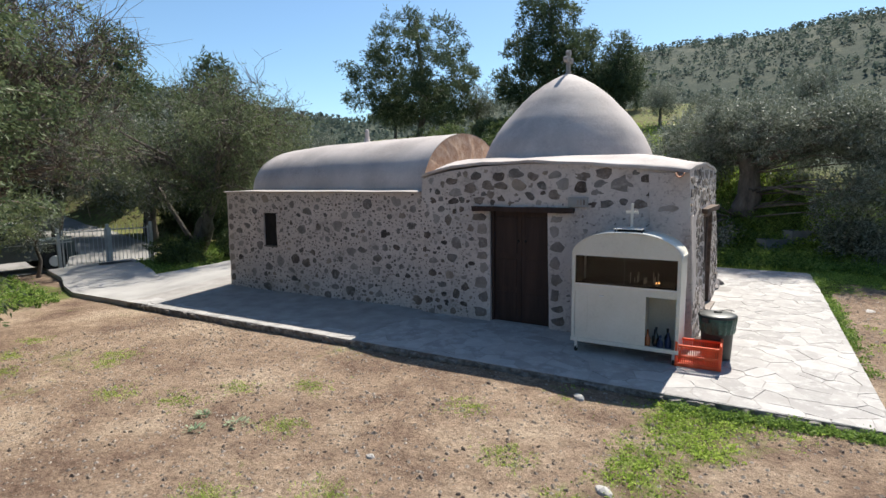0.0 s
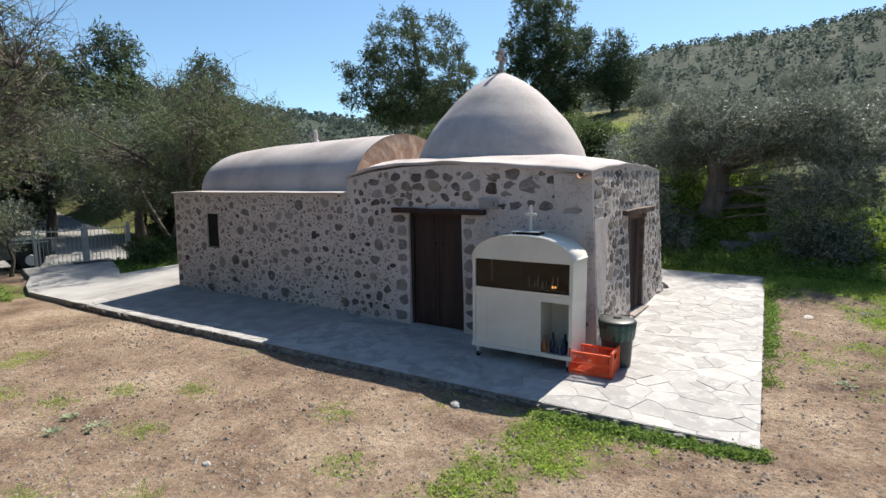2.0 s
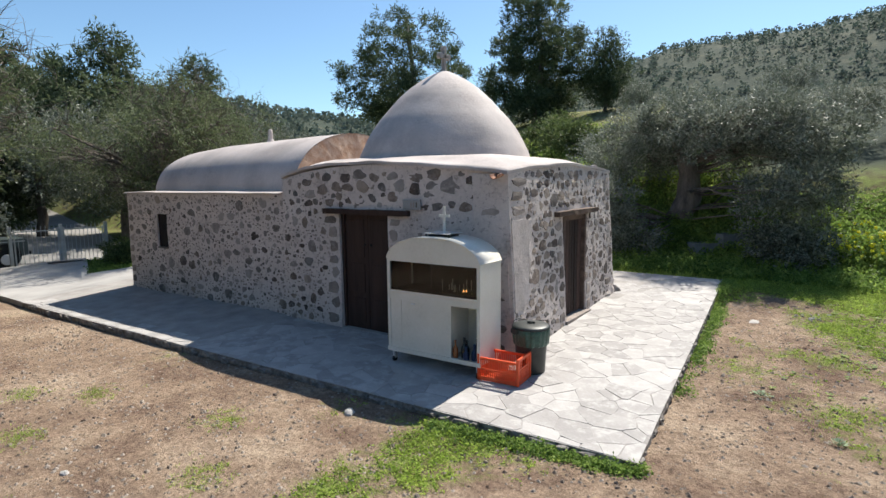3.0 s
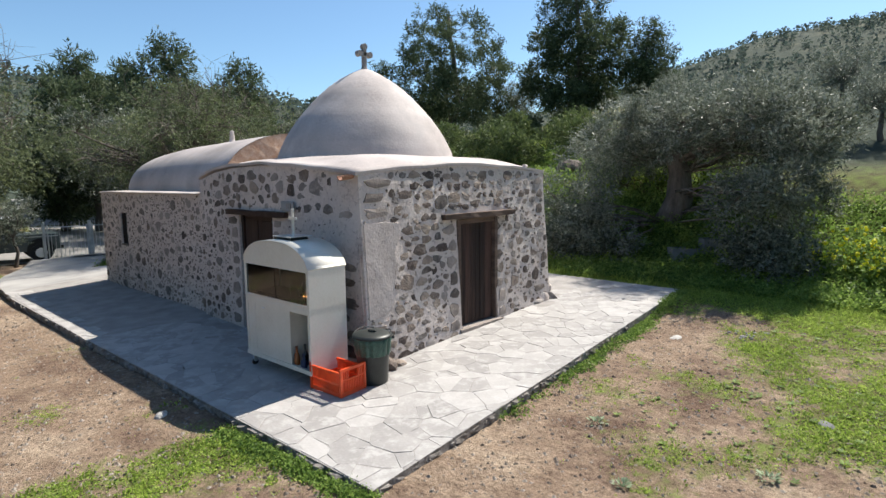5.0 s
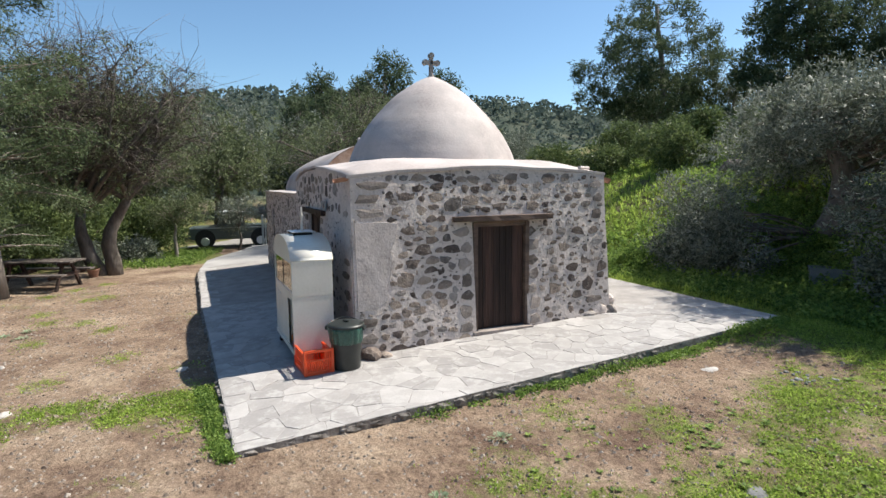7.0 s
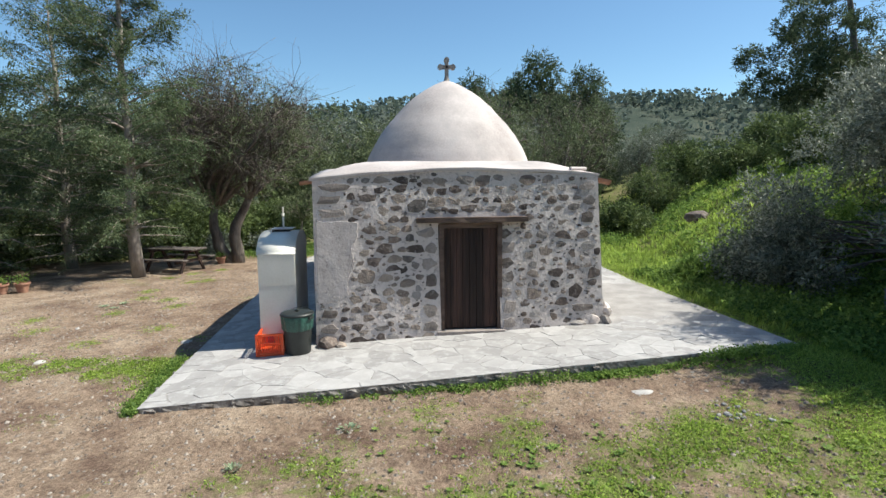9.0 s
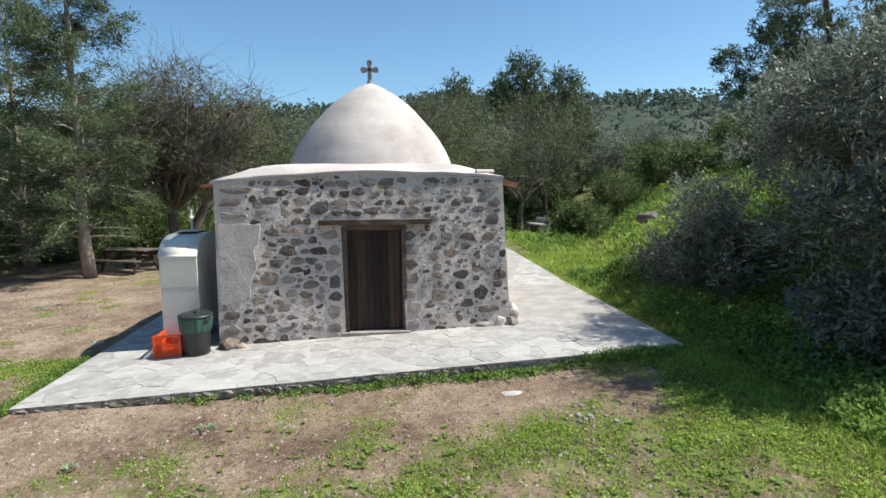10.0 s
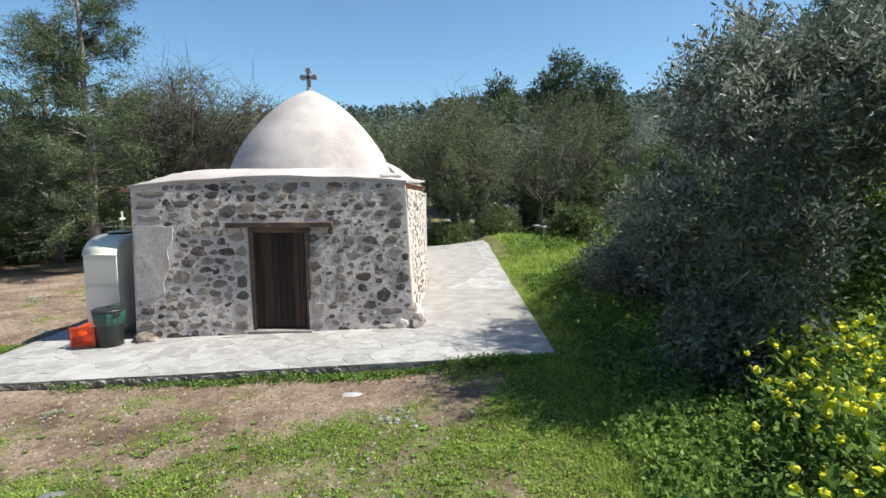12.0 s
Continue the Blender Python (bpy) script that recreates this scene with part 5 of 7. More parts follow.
def conifer(name, label, x, y, height, bare, reach, seed, leaf_mat=CEDAR_LEAF, bark=BARK_PALE, density=1.0, trunk_r=0.17):
    """A tall feathery evergreen: straight trunk, spreading boughs clothed in short sprays."""
    rng = np.random.default_rng(seed)
    z0 = float(land(x, y)) - 0.1
    th = tagged(empty(name, x, y, z0), label, "tree")
    bm = bmesh.new()
    pts = [(0.05 * math.sin(k), 0.05 * math.cos(1.7 * k), height * k / 10) for k in range(11)]
    tube(bm, pts, [trunk_r * (1.15 - 1.05 * k / 10) for k in range(11)], 9)
    cen = []
    z = bare
    while z < height:
        u = (z - bare) / (height - bare)
        prof = (1 - u) ** 0.7 * (0.55 + 0.45 * min(1, u * 6))
        for _ in range(int(rng.integers(2, 5))):
            a = rng.uniform(0, 2 * math.pi)
            L = reach * prof * rng.uniform(0.55, 1.15) + 0.25
            rise = rng.uniform(-0.15, 0.4) + 0.5 * u
            e = np.array([L * math.cos(a), L * math.sin(a), z + rise * L])
            lp = limb(bm, (0, 0, z), e, 0.035 * (1.2 - u), 0.006, rng, 0.06, 0.18 * (1 - u), 5, 5)
            lp = np.array(lp)
            m = int(L * 14 * density)
            t = rng.uniform(0.22, 1.02, m) ** 0.8
            base = np.stack([np.interp(t, np.linspace(0, 1, len(lp)), lp[:, i]) for i in range(3)], 1)
            side = rng.normal(size=(m, 3)) * 0.16 * (0.5 + L * 0.25) * np.array([1, 1, 0.45])
            out = side / (np.linalg.norm(side, axis=1, keepdims=True) + 1e-9) + 0.8 * (e - np.array([0, 0, z])) / np.linalg.norm(e - np.array([0, 0, z]))
            cen.append(sprig_leaves(base, out, 18, 0.32, 0.085, 0.3, rng, 0.2, 0.45))
        z += rng.uniform(0.10, 0.24)
    part("trunk", bm, bark, th, smooth=True)
    put("crown", quads_mesh("crown", np.concatenate(cen), 4), leaf_mat, th)
    return th


def pine(name, label, x, y, height, spread, seed, bare=3.0, base_z=None, clumps=700, per=34, leaf=0.19, crest=0.35):
    """An open-crowned pine with rounded pads of needles on long limbs."""
    rng = np.random.default_rng(seed)
    lobes = []
    n = 64
    for k in range(n):
        u = (k + 0.5) / n
        z = bare + (height - bare) * u ** 0.9
        w = spread * (crest + (1.2 - crest) * math.sin(math.pi * (0.18 + 0.78 * u))) * rng.uniform(0.45, 1.0)
        a = k * 2.4 + rng.uniform(-0.5, 0.5)
        s = rng.uniform(0.6, 1.3) * (1.25 - 0.8 * u) * min(1.0, 0.45 + spread / 7)
        lobes.append((w * math.cos(a) * 0.85, w * math.sin(a) * 0.85, z, s, s, s * 0.48))
    return crown_tree(name, label, "tree", x, y, height * 0.93, height * 0.021, lobes, clumps, per, 0.26, leaf, 0.24, PINE_LEAF, BARK, seed, twigs=0.1, base_z=base_z, shell=0.5)


# olives by the paving
def olive_lobes(seed, x0, y0, z0):
    """A wide crown over the bank, cut back towards the chapel, with shoots sweeping down in front on both sides of the trunk."""
    rng = np.random.default_rng(seed)
    out = []
    while len(out) < 60:
        x, y = rng.uniform(-4.6, 2.5), rng.uniform(16.4, 22.0)
        d = y - (17.0 - 0.40 * x)
        r = rng.uniform(0.5, 0.85)
        cap = 5.1 - 0.10 * (x + 0.8) ** 2
        z = cap - r * 0.8 - abs(rng.normal()) * 0.75
        if d < 0.75 * r + 0.15 or z - 0.7 * r < 2.3 or (x > 0.7 and y > 19.2):
            continue
        out.append((x - x0, y - y0, z - z0, r, r * 0.95, r * 0.7))
    for k in range(14):
        x = -4.4 + 0.18 * k + rng.uniform(-0.1, 0.1)
        y = 17.0 - 0.40 * x - rng.uniform(0.1, 0.7)
        r = rng.uniform(0.45, 0.7)
        out.append((x - x0, y - y0, rng.uniform(0.55, 2.15) - z0, r, r, r * 0.85))
    for k in range(9):
        x, y = rng.uniform(0.9, 2.4), rng.uniform(16.7, 18.2)
        r = rng.uniform(0.4, 0.65)
        out.append((x - x0, y - y0, rng.uniform(1.35, 2.4) - z0, r, r, r * 0.85))
    return out


crown_tree("olive_tree", "broad old olive tree with grey-green foliage over shaded weeds", "tree", -1.4, 19.5, 2.2, 0.34,
           olive_lobes(5, -1.4, 19.5, float(land(-1.4, 19.5)) - 0.1), 1600, 108, 0.17, 0.092, 0.28, OLIVE_LEAF, BARK, 11, twigs=0.10, shell=0.65)
crown_tree("olive_tree", "broad old olive tree with grey-green foliage over shaded weeds", "tree", 7.5, 26.5, 2.0, 0.32,
           lobes_in(2, 40, (0.0, -0.4, 1.7), (4.2, 3.2, 1.2), 1.1, 0.6), 1000, 50, 0.26, 0.15, 0.27, OLIVE_LEAF, BARK, 12, forks=2, twigs=0.3)
crown_tree("olive_tree", "low olive tree with thin grey-green foliage beside the weeds", "tree", 14.5, 25.5, 1.5, 0.28,
           lobes_in(3, 30, (0.0, 0.0, 1.7), (4.2, 3.0, 1.2), 1.1, 0.6), 800, 50, 0.26, 0.15, 0.27, OLIVE_LEAF, BARK, 13, twigs=0.2)
# pines on the rise
pine("pine_tree", "tall dark pine with an open spreading crown on the rise", -27.0, 39.0, 10.3, 5.9, 31, 2.2, clumps=1200, per=45, leaf=0.27)
pine("pine_tree", "tall dense dark pine on the rise", -15.2, 38.5, 9.4, 3.0, 32, 1.0, clumps=1050, per=45, leaf=0.27)
pine("pine_tree", "smaller dark pine beside a taller one", -10.6, 39.5, 5.0, 1.4, 33, 0.8)
# evergreens over the picnic corner
conifer("cypress_tree", "tall feathery evergreen with a pale trunk beside the picnic table", -10.0, 2.1, 10.6, 1.3, 2.6, 41, density=1.6)
conifer("cypress_tree", "dense feathery evergreen at the edge of the clearing", -12.6, -1.2, 9.0, 0.5, 3.3, 42, density=0.9)
conifer("cypress_tree", "dense feathery evergreen at the edge of the clearing", -9.6, -2.6, 8.2, 0.6, 3.1, 43, density=0.9)
# half-bare tree and pepper trees
crown_tree("pepper_tree", "half-bare spreading tree with twisted dark limbs", "tree", -13.6, 4.0, 2.3, 0.27, lobes_in(5, 26, (0.3, 0.3, 4.9), (3.5, 3.1, 2.1), 1.0, 2.3),
           900, 45, 0.22, 0.1, 0.26, PEPPER_LEAF, BARK, 14, forks=2, droop=0.6, twigs=0.8, bare=0.5)
crown_tree("pepper_tree", "leaning pepper tree with drooping yellow-green foliage", "tree", -21.5, 14.3, 2.6, 0.36, lobes_in(6, 26, (1.4, -1.0, 4.9), (5.0, 3.6, 2.6), 1.05, 2.2) + [(4.5, -1.5, 4.6, 1.7, 1.4, 1.0), (1.0, -2.0, 4.5, 1.6, 1.4, 1.0), (6.0, -0.6, 5.2, 1.4, 1.2, 0.9)],
           1000, 60, 0.26, 0.12, 0.24, PEPPER_LEAF, BARK, 15, lean=(1.6, 0), forks=2, droop=0.8, twigs=0.5, bare=0.15)
crown_tree("sapling", "small grey-leaved olive sapling beside the gate", "tree", -21.3, 8.35, 1.2, 0.06, lobes_in(7, 9, (0, 0, 1.9), (0.9, 0.9, 0.6), 0.55, 0.9),
           220, 26, 0.14, 0.1, 0.3, OLIVE_LEAF, BARK, 16, twigs=0.6)
crown_tree("sapling", "young yellow-green tree at the edge of the clearing", "tree", -18.0, 5.8, 1.4, 0.07, lobes_in(8, 9, (0, 0, 2.3), (1.0, 1.0, 0.9), 0.6, 1.1),
           220, 24, 0.16, 0.11, 0.3, PEPPER_LEAF, BARK_PALE, 17, twigs=0.6)

# middle-distance woodland, a few kinds repeated
kinds = [
    crown_tree("woodland_tree", "grey-green woodland tree behind the chapel", "tree", -28.5, 16.6, 3.0, 0.24, lobes_in(20, 22, (0, 0, 4.6), (3.2, 3.2, 2.6), 1.4, 1.6), 430, 36, 0.32, 0.22, 0.28, OLIVE_LEAF, BARK, 51, twigs=0.05),
    crown_tree("woodland_tree", "green woodland tree behind the chapel", "tree", -29.5, 8.0, 3.2, 0.24, lobes_in(21, 22, (0, 0, 5.0), (3.0, 3.0, 3.0), 1.4, 1.5), 430, 36, 0.32, 0.22, 0.28, PEPPER_LEAF, BARK, 52, twigs=0.05, droop=0.4),
    crown_tree("woodland_tree", "thin half-bare woodland tree behind the chapel", "tree", -25.5, 20.5, 3.0, 0.2, lobes_in(22, 16, (0, 0, 5.2), (2.4, 2.4, 2.6), 1.1, 2.4), 320, 27, 0.3, 0.16, 0.27, PEPPER_LEAF, BARK, 53, twigs=0.4, bare=0.3),
    pine("woodland_pine", "dark green pine in the woodland behind the chapel", -33.0, 24.0, 9.0, 2.3, 54, 1.2, clumps=700, per=36, leaf=0.28, crest=0.05),
]
rw = random.Random(5)
# the last two are unseen, added east and south to close off reflections
spots = [(0, -36.5, 15.5, 1.05), (0, -24.5, 24.5, 0.5), (1, -27.5, 2.0, 1.0), (1, -33, 19, 1.15), (0, -36, 8, 1.2), (1, -25, -3, 1.1), (0, -22, -5.5, 1.0), (1, -18.5, -6.5, 1.0), (0, -15.5, -7.5, 0.9),
         (3, -38, 14, 1.0), (3, -28.5, 22.0, 0.66), (3, -32, 25, 0.7), (3, -25.5, 18.8, 0.6), (3, -30, 19.5, 0.64), (3, -48, 18, 1.45), (3, -44, 23.5, 1.3), (3, -36, 2, 0.9), (2, -30.5, 22, 1.1), (2, -22.5, 18.5, 0.8), (0, -19.5, -1.5, 0.95), (1, -21, 1.0, 0.9),
         (0, -38, 27, 0.5), (1, -41, 33, 0.5), (3, -30, -8, 1.0), (0, -12, -9, 0.9), (1, -7, -9.5, 0.9), (0, -34, 31, 0.5), (0, -46, 10, 1.2), (1, -44, 3, 1.2), (0, -50, 30, 1.1), (3, -55, 24, 1.2), (0, -40, -4, 1.2),
         (0, -24, 44, 0.6), (1, -33, 44, 0.6), (0, 2.5, 26, 0.3), (0, 5, 30, 0.32), (0, -3.5, 29, 0.3), (0, 9.5, 29.5, 0.34), (0, 11, 26, 0.3), (0, 15, 30, 0.36), (0, 0.5, 33, 0.34), (0, -6.5, 33, 0.32), (0, 6.5, 35, 0.34), (0, 20, 8, 1.0), (1, 4, -12, 1.0)]
for k, x, y, s in spots:
    copy_thing(kinds[k], pose(x, y, float(land(x, y)) - 0.15, 0, 0, rw.uniform(0, 360)) @ Matrix.Scale(s * rw.uniform(0.92, 1.08), 4))


# shrubs and low growth
def shrub(label, x, y, rx, ry, h, seed, leaf_mat=SHRUB_LEAF, n=320, leaf=0.09, per=26, name="shrub"):
    lob = lobes_in(seed, 9, (0, 0, h * 0.5), (rx * 0.7, ry * 0.7, h * 0.35), h * 0.38, h * 0.25)
    return crown_tree(name, label, "shrub", x, y, h * 0.35, 0.05, lob, n, per, 0.13, leaf, 0.42, leaf_mat, BARK, seed, twigs=0.3)


shrub("dense dark green bush on the bank", -15.5, 21.0, 1.6, 1.5, 2.0, 71, n=600)
shrub("dense dark green bush on the bank", -18.5, 24.0, 2.0, 1.6, 2.4, 72, n=600, leaf=0.12)
shrub("dense dark green bush on the bank", -12.6, 18.4, 1.2, 1.0, 1.5, 70, n=500, leaf=0.1)
for bx, by, bh, bs in ((-9.2, 23.6, 1.5, 61), (-11.6, 25.2, 1.9, 62), (-6.8, 25.0, 1.6, 63), (-13.8, 23.4, 1.7, 64), (-16.2, 26.6, 2.2, 65), (-9.5, 27.5, 2.0, 66)):
    shrub("untidy green bush on the crest of the bank", bx, by, 1.7, 1.3, bh, bs, n=480, leaf=0.11)
shrub("leafy green bush on the bank", -14.5, 30.0, 2.4, 1.6, 1.9, 73, n=600, leaf=0.14)
shrub("brownish rounded bush under the pines", -22.5, 33.5, 2.8, 1.8, 1.9, 74, PEPPER_LEAF, n=500, leaf=0.16)
shrub("brownish rounded bush under the pines", -17.5, 35.0, 2.6, 1.8, 1.6, 75, PEPPER_LEAF, n=500, leaf=0.16)
shrub("grey-leaved bush at the edge of the clearing", -15.6, 3.0, 1.0, 0.9, 0.9, 76, OLIVE_LEAF, n=260)
shrub("grey-leaved bush at the edge of the clearing", -17.6, 4.4, 1.1, 0.9, 1.0, 77, OLIVE_LEAF, n=260)
shrub("dark hedge bush behind the picnic table", -13.0, -3.4, 2.0, 1.4, 2.5, 78, n=620, leaf=0.12)
shrub("dark hedge bush behind the picnic table", -15.6, -1.6, 2.0, 1.4, 2.5, 79, n=620, leaf=0.12)
shrub("dark hedge bush behind the picnic table", -17.2, 1.0, 2.0, 1.4, 2.4, 80, n=620, leaf=0.12)
for hx, hy, hh, hs in ((-19.5, 0.2, 2.0, 91), (-18.8, 3.0, 1.6, 92), (-20.5, 4.6, 1.8, 93), (-11.0, -4.4, 1.9, 94), (-8.4, -3.9, 1.8, 95), (-22.5, 3.2, 2.2, 96), (-15.0, -4.2, 2.0, 97)):
    shrub("dark hedge bush at the edge of the clearing", hx, hy, 1.9, 1.5, hh * 1.35, hs, n=560, leaf=0.13)
shrub("green bank shrub beside the drive", -18.6, 11.8, 1.5, 0.8, 0.8, 81, n=380)
shrub("green bank shrub beside the drive", -20.8, 13.0, 1.6, 1.0, 1.1, 82, n=380)
shrub("green bank shrub beside the drive", -17.2, 13.6, 1.0, 1.4, 1.3, 83, n=380)
shrub("green bank shrub beside the drive", -18.5, 15.6, 1.6, 1.2, 1.7, 84, n=420)
shrub("dark green clump beside the paving", -4.3, 16.7, 0.8, 0.45, 0.55, 85, WEED, n=260, leaf=0.08)
shrub("olive shoots hanging to the ground", -3.4, 17.3, 1.1, 0.8, 1.5, 86, OLIVE_LEAF, n=420, leaf=0.08)
shrub("olive shoots hanging to the ground", 1.7, 17.3, 1.2, 0.7, 1.4, 87, OLIVE_LEAF, n=420, leaf=0.08)


def build_hill_scrub():
    """Woods on the far slopes, as many small tufted crowns."""
    rng = np.random.default_rng(9)
    out = []
    n = 0
    while n < 14000:
        th = math.radians(rng.uniform(45, 250))
        r = 58 + 390 * rng.uniform() ** 0.8
        x, y = r * math.cos(th), 8 + r * math.sin(th)
        if fbm(np.array(x / 22.0), np.array(y / 22.0), 2) < -0.55 + 0.5 * rng.uniform(-1, 1):
            continue
        z = float(land(x, y))
        h = rng.uniform(1.5, 4.2) * (1.0 if r > 150 else 0.7)
        k = 15
        v = rng.normal(size=(k, 3))
        v /= np.linalg.norm(v, axis=1, keepdims=True)
        c = np.array([x, y, z + h * 0.45]) + v * np.array([h * 0.5, h * 0.5, h * 0.55])
        out.append(leaf_quads(c, h * 0.42, 0.7, rng))
        n += 1
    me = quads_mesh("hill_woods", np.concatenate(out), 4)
    tagged(put("hill_woods", me, HAZED_FAR_LEAF), "dark pine woods and scrub on the far hillsides", "woods", kind="stuff")


build_hill_scrub()


# ---- grass and weeds ----
def blades(spots, height, width, per, rng, lean=0.5):
    """Pointed blades springing from each spot."""
    n = len(spots) * per
    base = np.repeat(spots, per, 0) + np.concatenate([rng.normal(size=(n, 2)) * 0.022, np.zeros((n, 1))], 1)
    a = rng.uniform(0, 2 * np.pi, n)
    H = height[:, None].repeat(per, 1).ravel() * rng.uniform(0.5, 1.2, n)
    tilt = np.abs(rng.normal(size=n)) * lean
    d = np.stack([np.cos(a) * tilt, np.sin(a) * tilt, np.ones(n)], 1)
    tip = base + d * H[:, None]
    side = np.stack([-np.sin(a), np.cos(a), np.zeros(n)], 1) * (width * rng.uniform(0.6, 1.3, n))[:, None]
    return np.stack([base - side * 0.6, base + side * 0.6, (base + tip) / 2 + side * 0.55 + 0.1 * d * H[:, None], tip], 1)


def off_paving(x, y):
    inside = (y > S_EDGE(x) - 0.02) & (x < E_EDGE(y) + 0.02) & (y < N_EDGE + 0.02 - 0.05 * np.clip(-x, 0, 8)) & (x > -16)
    return ~inside


def build_turf():
    rng = np.random.default_rng(3)
    n = 90000
    x, y = rng.uniform(-9, 8, n), rng.uniform(1.0, 19.5, n)
    g = green(x, y) + rng.normal(size=n) * 0.13
    keep = off_paving(x, y) & (g > 0.52) & ((x > -2.4) | (y > 15.2) | (g > 0.72))
    x, y, g = x[keep], y[keep], g[keep]
    s = np.stack([x, y, land(x, y) - 0.005], 1)
    H = 0.02 + 0.05 * np.clip(g - 0.5, 0, 0.5) + 0.05 * (y > 15.2)
    me = quads_mesh("turf", blades(s, H, 0.0075, 5, rng, 0.9), 4)
    tagged(put("turf", me, GRASS), "short bright spring grass in patches on bare earth", "grass", kind="stuff")


build_turf()


def build_bank_grass():
    rng = np.random.default_rng(4)
    n = 28000
    x, y = rng.uniform(-26, 0, n), rng.uniform(15.6, 34, n)
    keep = (y > 15.55) & (rng.uniform(size=n) < np.clip(1.3 - (y - 16) / 16, 0.2, 1)) & off_paving(x, y)
    x, y = x[keep], y[keep]
    s = np.stack([x, y, land(x, y) - 0.01], 1)
    me = quads_mesh("bank_grass", blades(s, 0.10 + 0.1 * rng.uniform(size=len(x)), 0.03, 4, rng, 0.6), 4)
    tagged(put("bank_grass", me, GRASS), "long bright grass on the sunny bank", "grass", kind="stuff")


build_bank_grass()


def weed_patch(name, label, pts, heights, seed, leaf=0.05, per=16, material=WEED):
    """Leafy weeds: many small broad leaves stacked over each spot."""
    rng = np.random.default_rng(seed)
    c = np.repeat(pts, per, 0)
    h = np.repeat(heights, per)
    u = rng.uniform(0, 1, len(c)) ** 0.7
    c = c + np.stack([rng.normal(size=len(c)) * 0.05 * (0.5 + h * 2), rng.normal(size=len(c)) * 0.05 * (0.5 + h * 2), u * h], 1)
    me = quads_mesh(name, leaf_quads(c, leaf, 0.55, rng, up=0.25), 4)
    return tagged(put(name, me, material), label, "weeds", kind="stuff")


def spots_in(n, x0, x1, y0, y1, rng):
    x, y = rng.uniform(x0, x1, n), rng.uniform(y0, y1, n)
    return x, y


rg = np.random.default_rng(8)
# tall shaded weeds under the olives
x, y = spots_in(9000, -5.5, 7.6, 15.5, 20.5, rg)
k = (y > 15.75 + 0.25 * fbm(x * 1.4, y, 2) - 0.10 * np.clip(x - 1.5, 0, 4)) & off_paving(x, y)
k &= ~((x > 5.2) & (y < 16.6))
x, y = x[k], y[k]
weed_patch("tall_weeds", "tall leafy green weeds in the shade of the olives", np.stack([x, y, land(x, y)], 1), 0.12 + 0.3 * rg.uniform(size=len(x)) * np.clip((y - 15.3) / 1.3, 0.25, 1), 5, 0.06, 15)
# clumps of weeds on the sunny bank
x, y = spots_in(9000, -16, 0.5, 15.8, 27, rg)
k = off_paving(x, y) & (fbm(x * 0.9, y * 0.9, 13) + 0.15 * rg.normal(size=len(x)) > 0.12)
x, y = x[k], y[k]
weed_patch("bank_weeds", "leafy weeds in clumps on the grassy bank", np.stack([x, y, land(x, y)], 1), 0.1 + 0.35 * rg.uniform(size=len(x)) ** 1.5, 16, 0.085, 11)
# thick clover in the green strip before the paving
x, y = spots_in(9000, -2.6, 0.9, 2.2, 6.75, rg)
k = off_paving(x, y) & (green(x, y) + 0.1 * rg.normal(size=len(x)) > 0.55)
x, y = x[k], y[k]
weed_patch("clover_strip", "thick bright clover and grass before the paving", np.stack([x, y, land(x, y)], 1), 0.012 + 0.045 * rg.uniform(size=len(x)) ** 2, 17, 0.03, 8, GRASS)
# fringe along the paving's edges
t = rg.uniform(0, 1, 900)
x, y = -1.1 + 2.2 * t, 6.62 + 0.19 * t - np.abs(rg.normal(size=900)) * 0.08
weed_patch("edge_weeds", "lush green weeds along the edge of the paving", np.stack([x, y, land(x, y)], 1), 0.02 + 0.10 * rg.uniform(size=900) ** 2 * (0.3 + 0.7 * np.sin(t * 17 + 2 * np.sin(t * 41)) ** 2), 6, 0.032, 9)
t = rg.uniform(8.6, 15.4, 1500)
t = t[rg.uniform(size=1500) < np.clip((t - 8.4) / 4.5, 0.12, 1) * (0.45 + 0.55 * (np.sin(t * 3.1) > -0.2))]
x, y = E_EDGE(t) + np.abs(rg.normal(size=len(t))) * 0.10 + 0.02, t
weed_patch("edge_weeds", "green weeds and grass along the edge of the paving", np.stack([x, y, land(x, y)], 1), 0.04 + 0.12 * rg.uniform(size=len(t)) * (0.3 + 0.7 * (np.sin(t * 2.3) > 0.5)), 7, 0.035, 12)
# weeds along the drive and the gate
x, y = spots_in(3800, -21.5, -14.0, 3.6, 14.5, rg)
k = ((y < 6.4 + 0.22 * np.clip(-15.6 - x, 0, 6)) & (x < -14.6 - 0.3 * np.abs(y - 5.5))) | ((y > 9.3 - 0.42 * (x + 16.0)) & (x < -16.4))
x, y = x[k], y[k]
weed_patch("drive_weeds", "bright green weeds on the verge beside the drive", np.stack([x, y, land(x, y)], 1), 0.08 + 0.2 * rg.uniform(size=len(x)), 9, 0.07, 10)
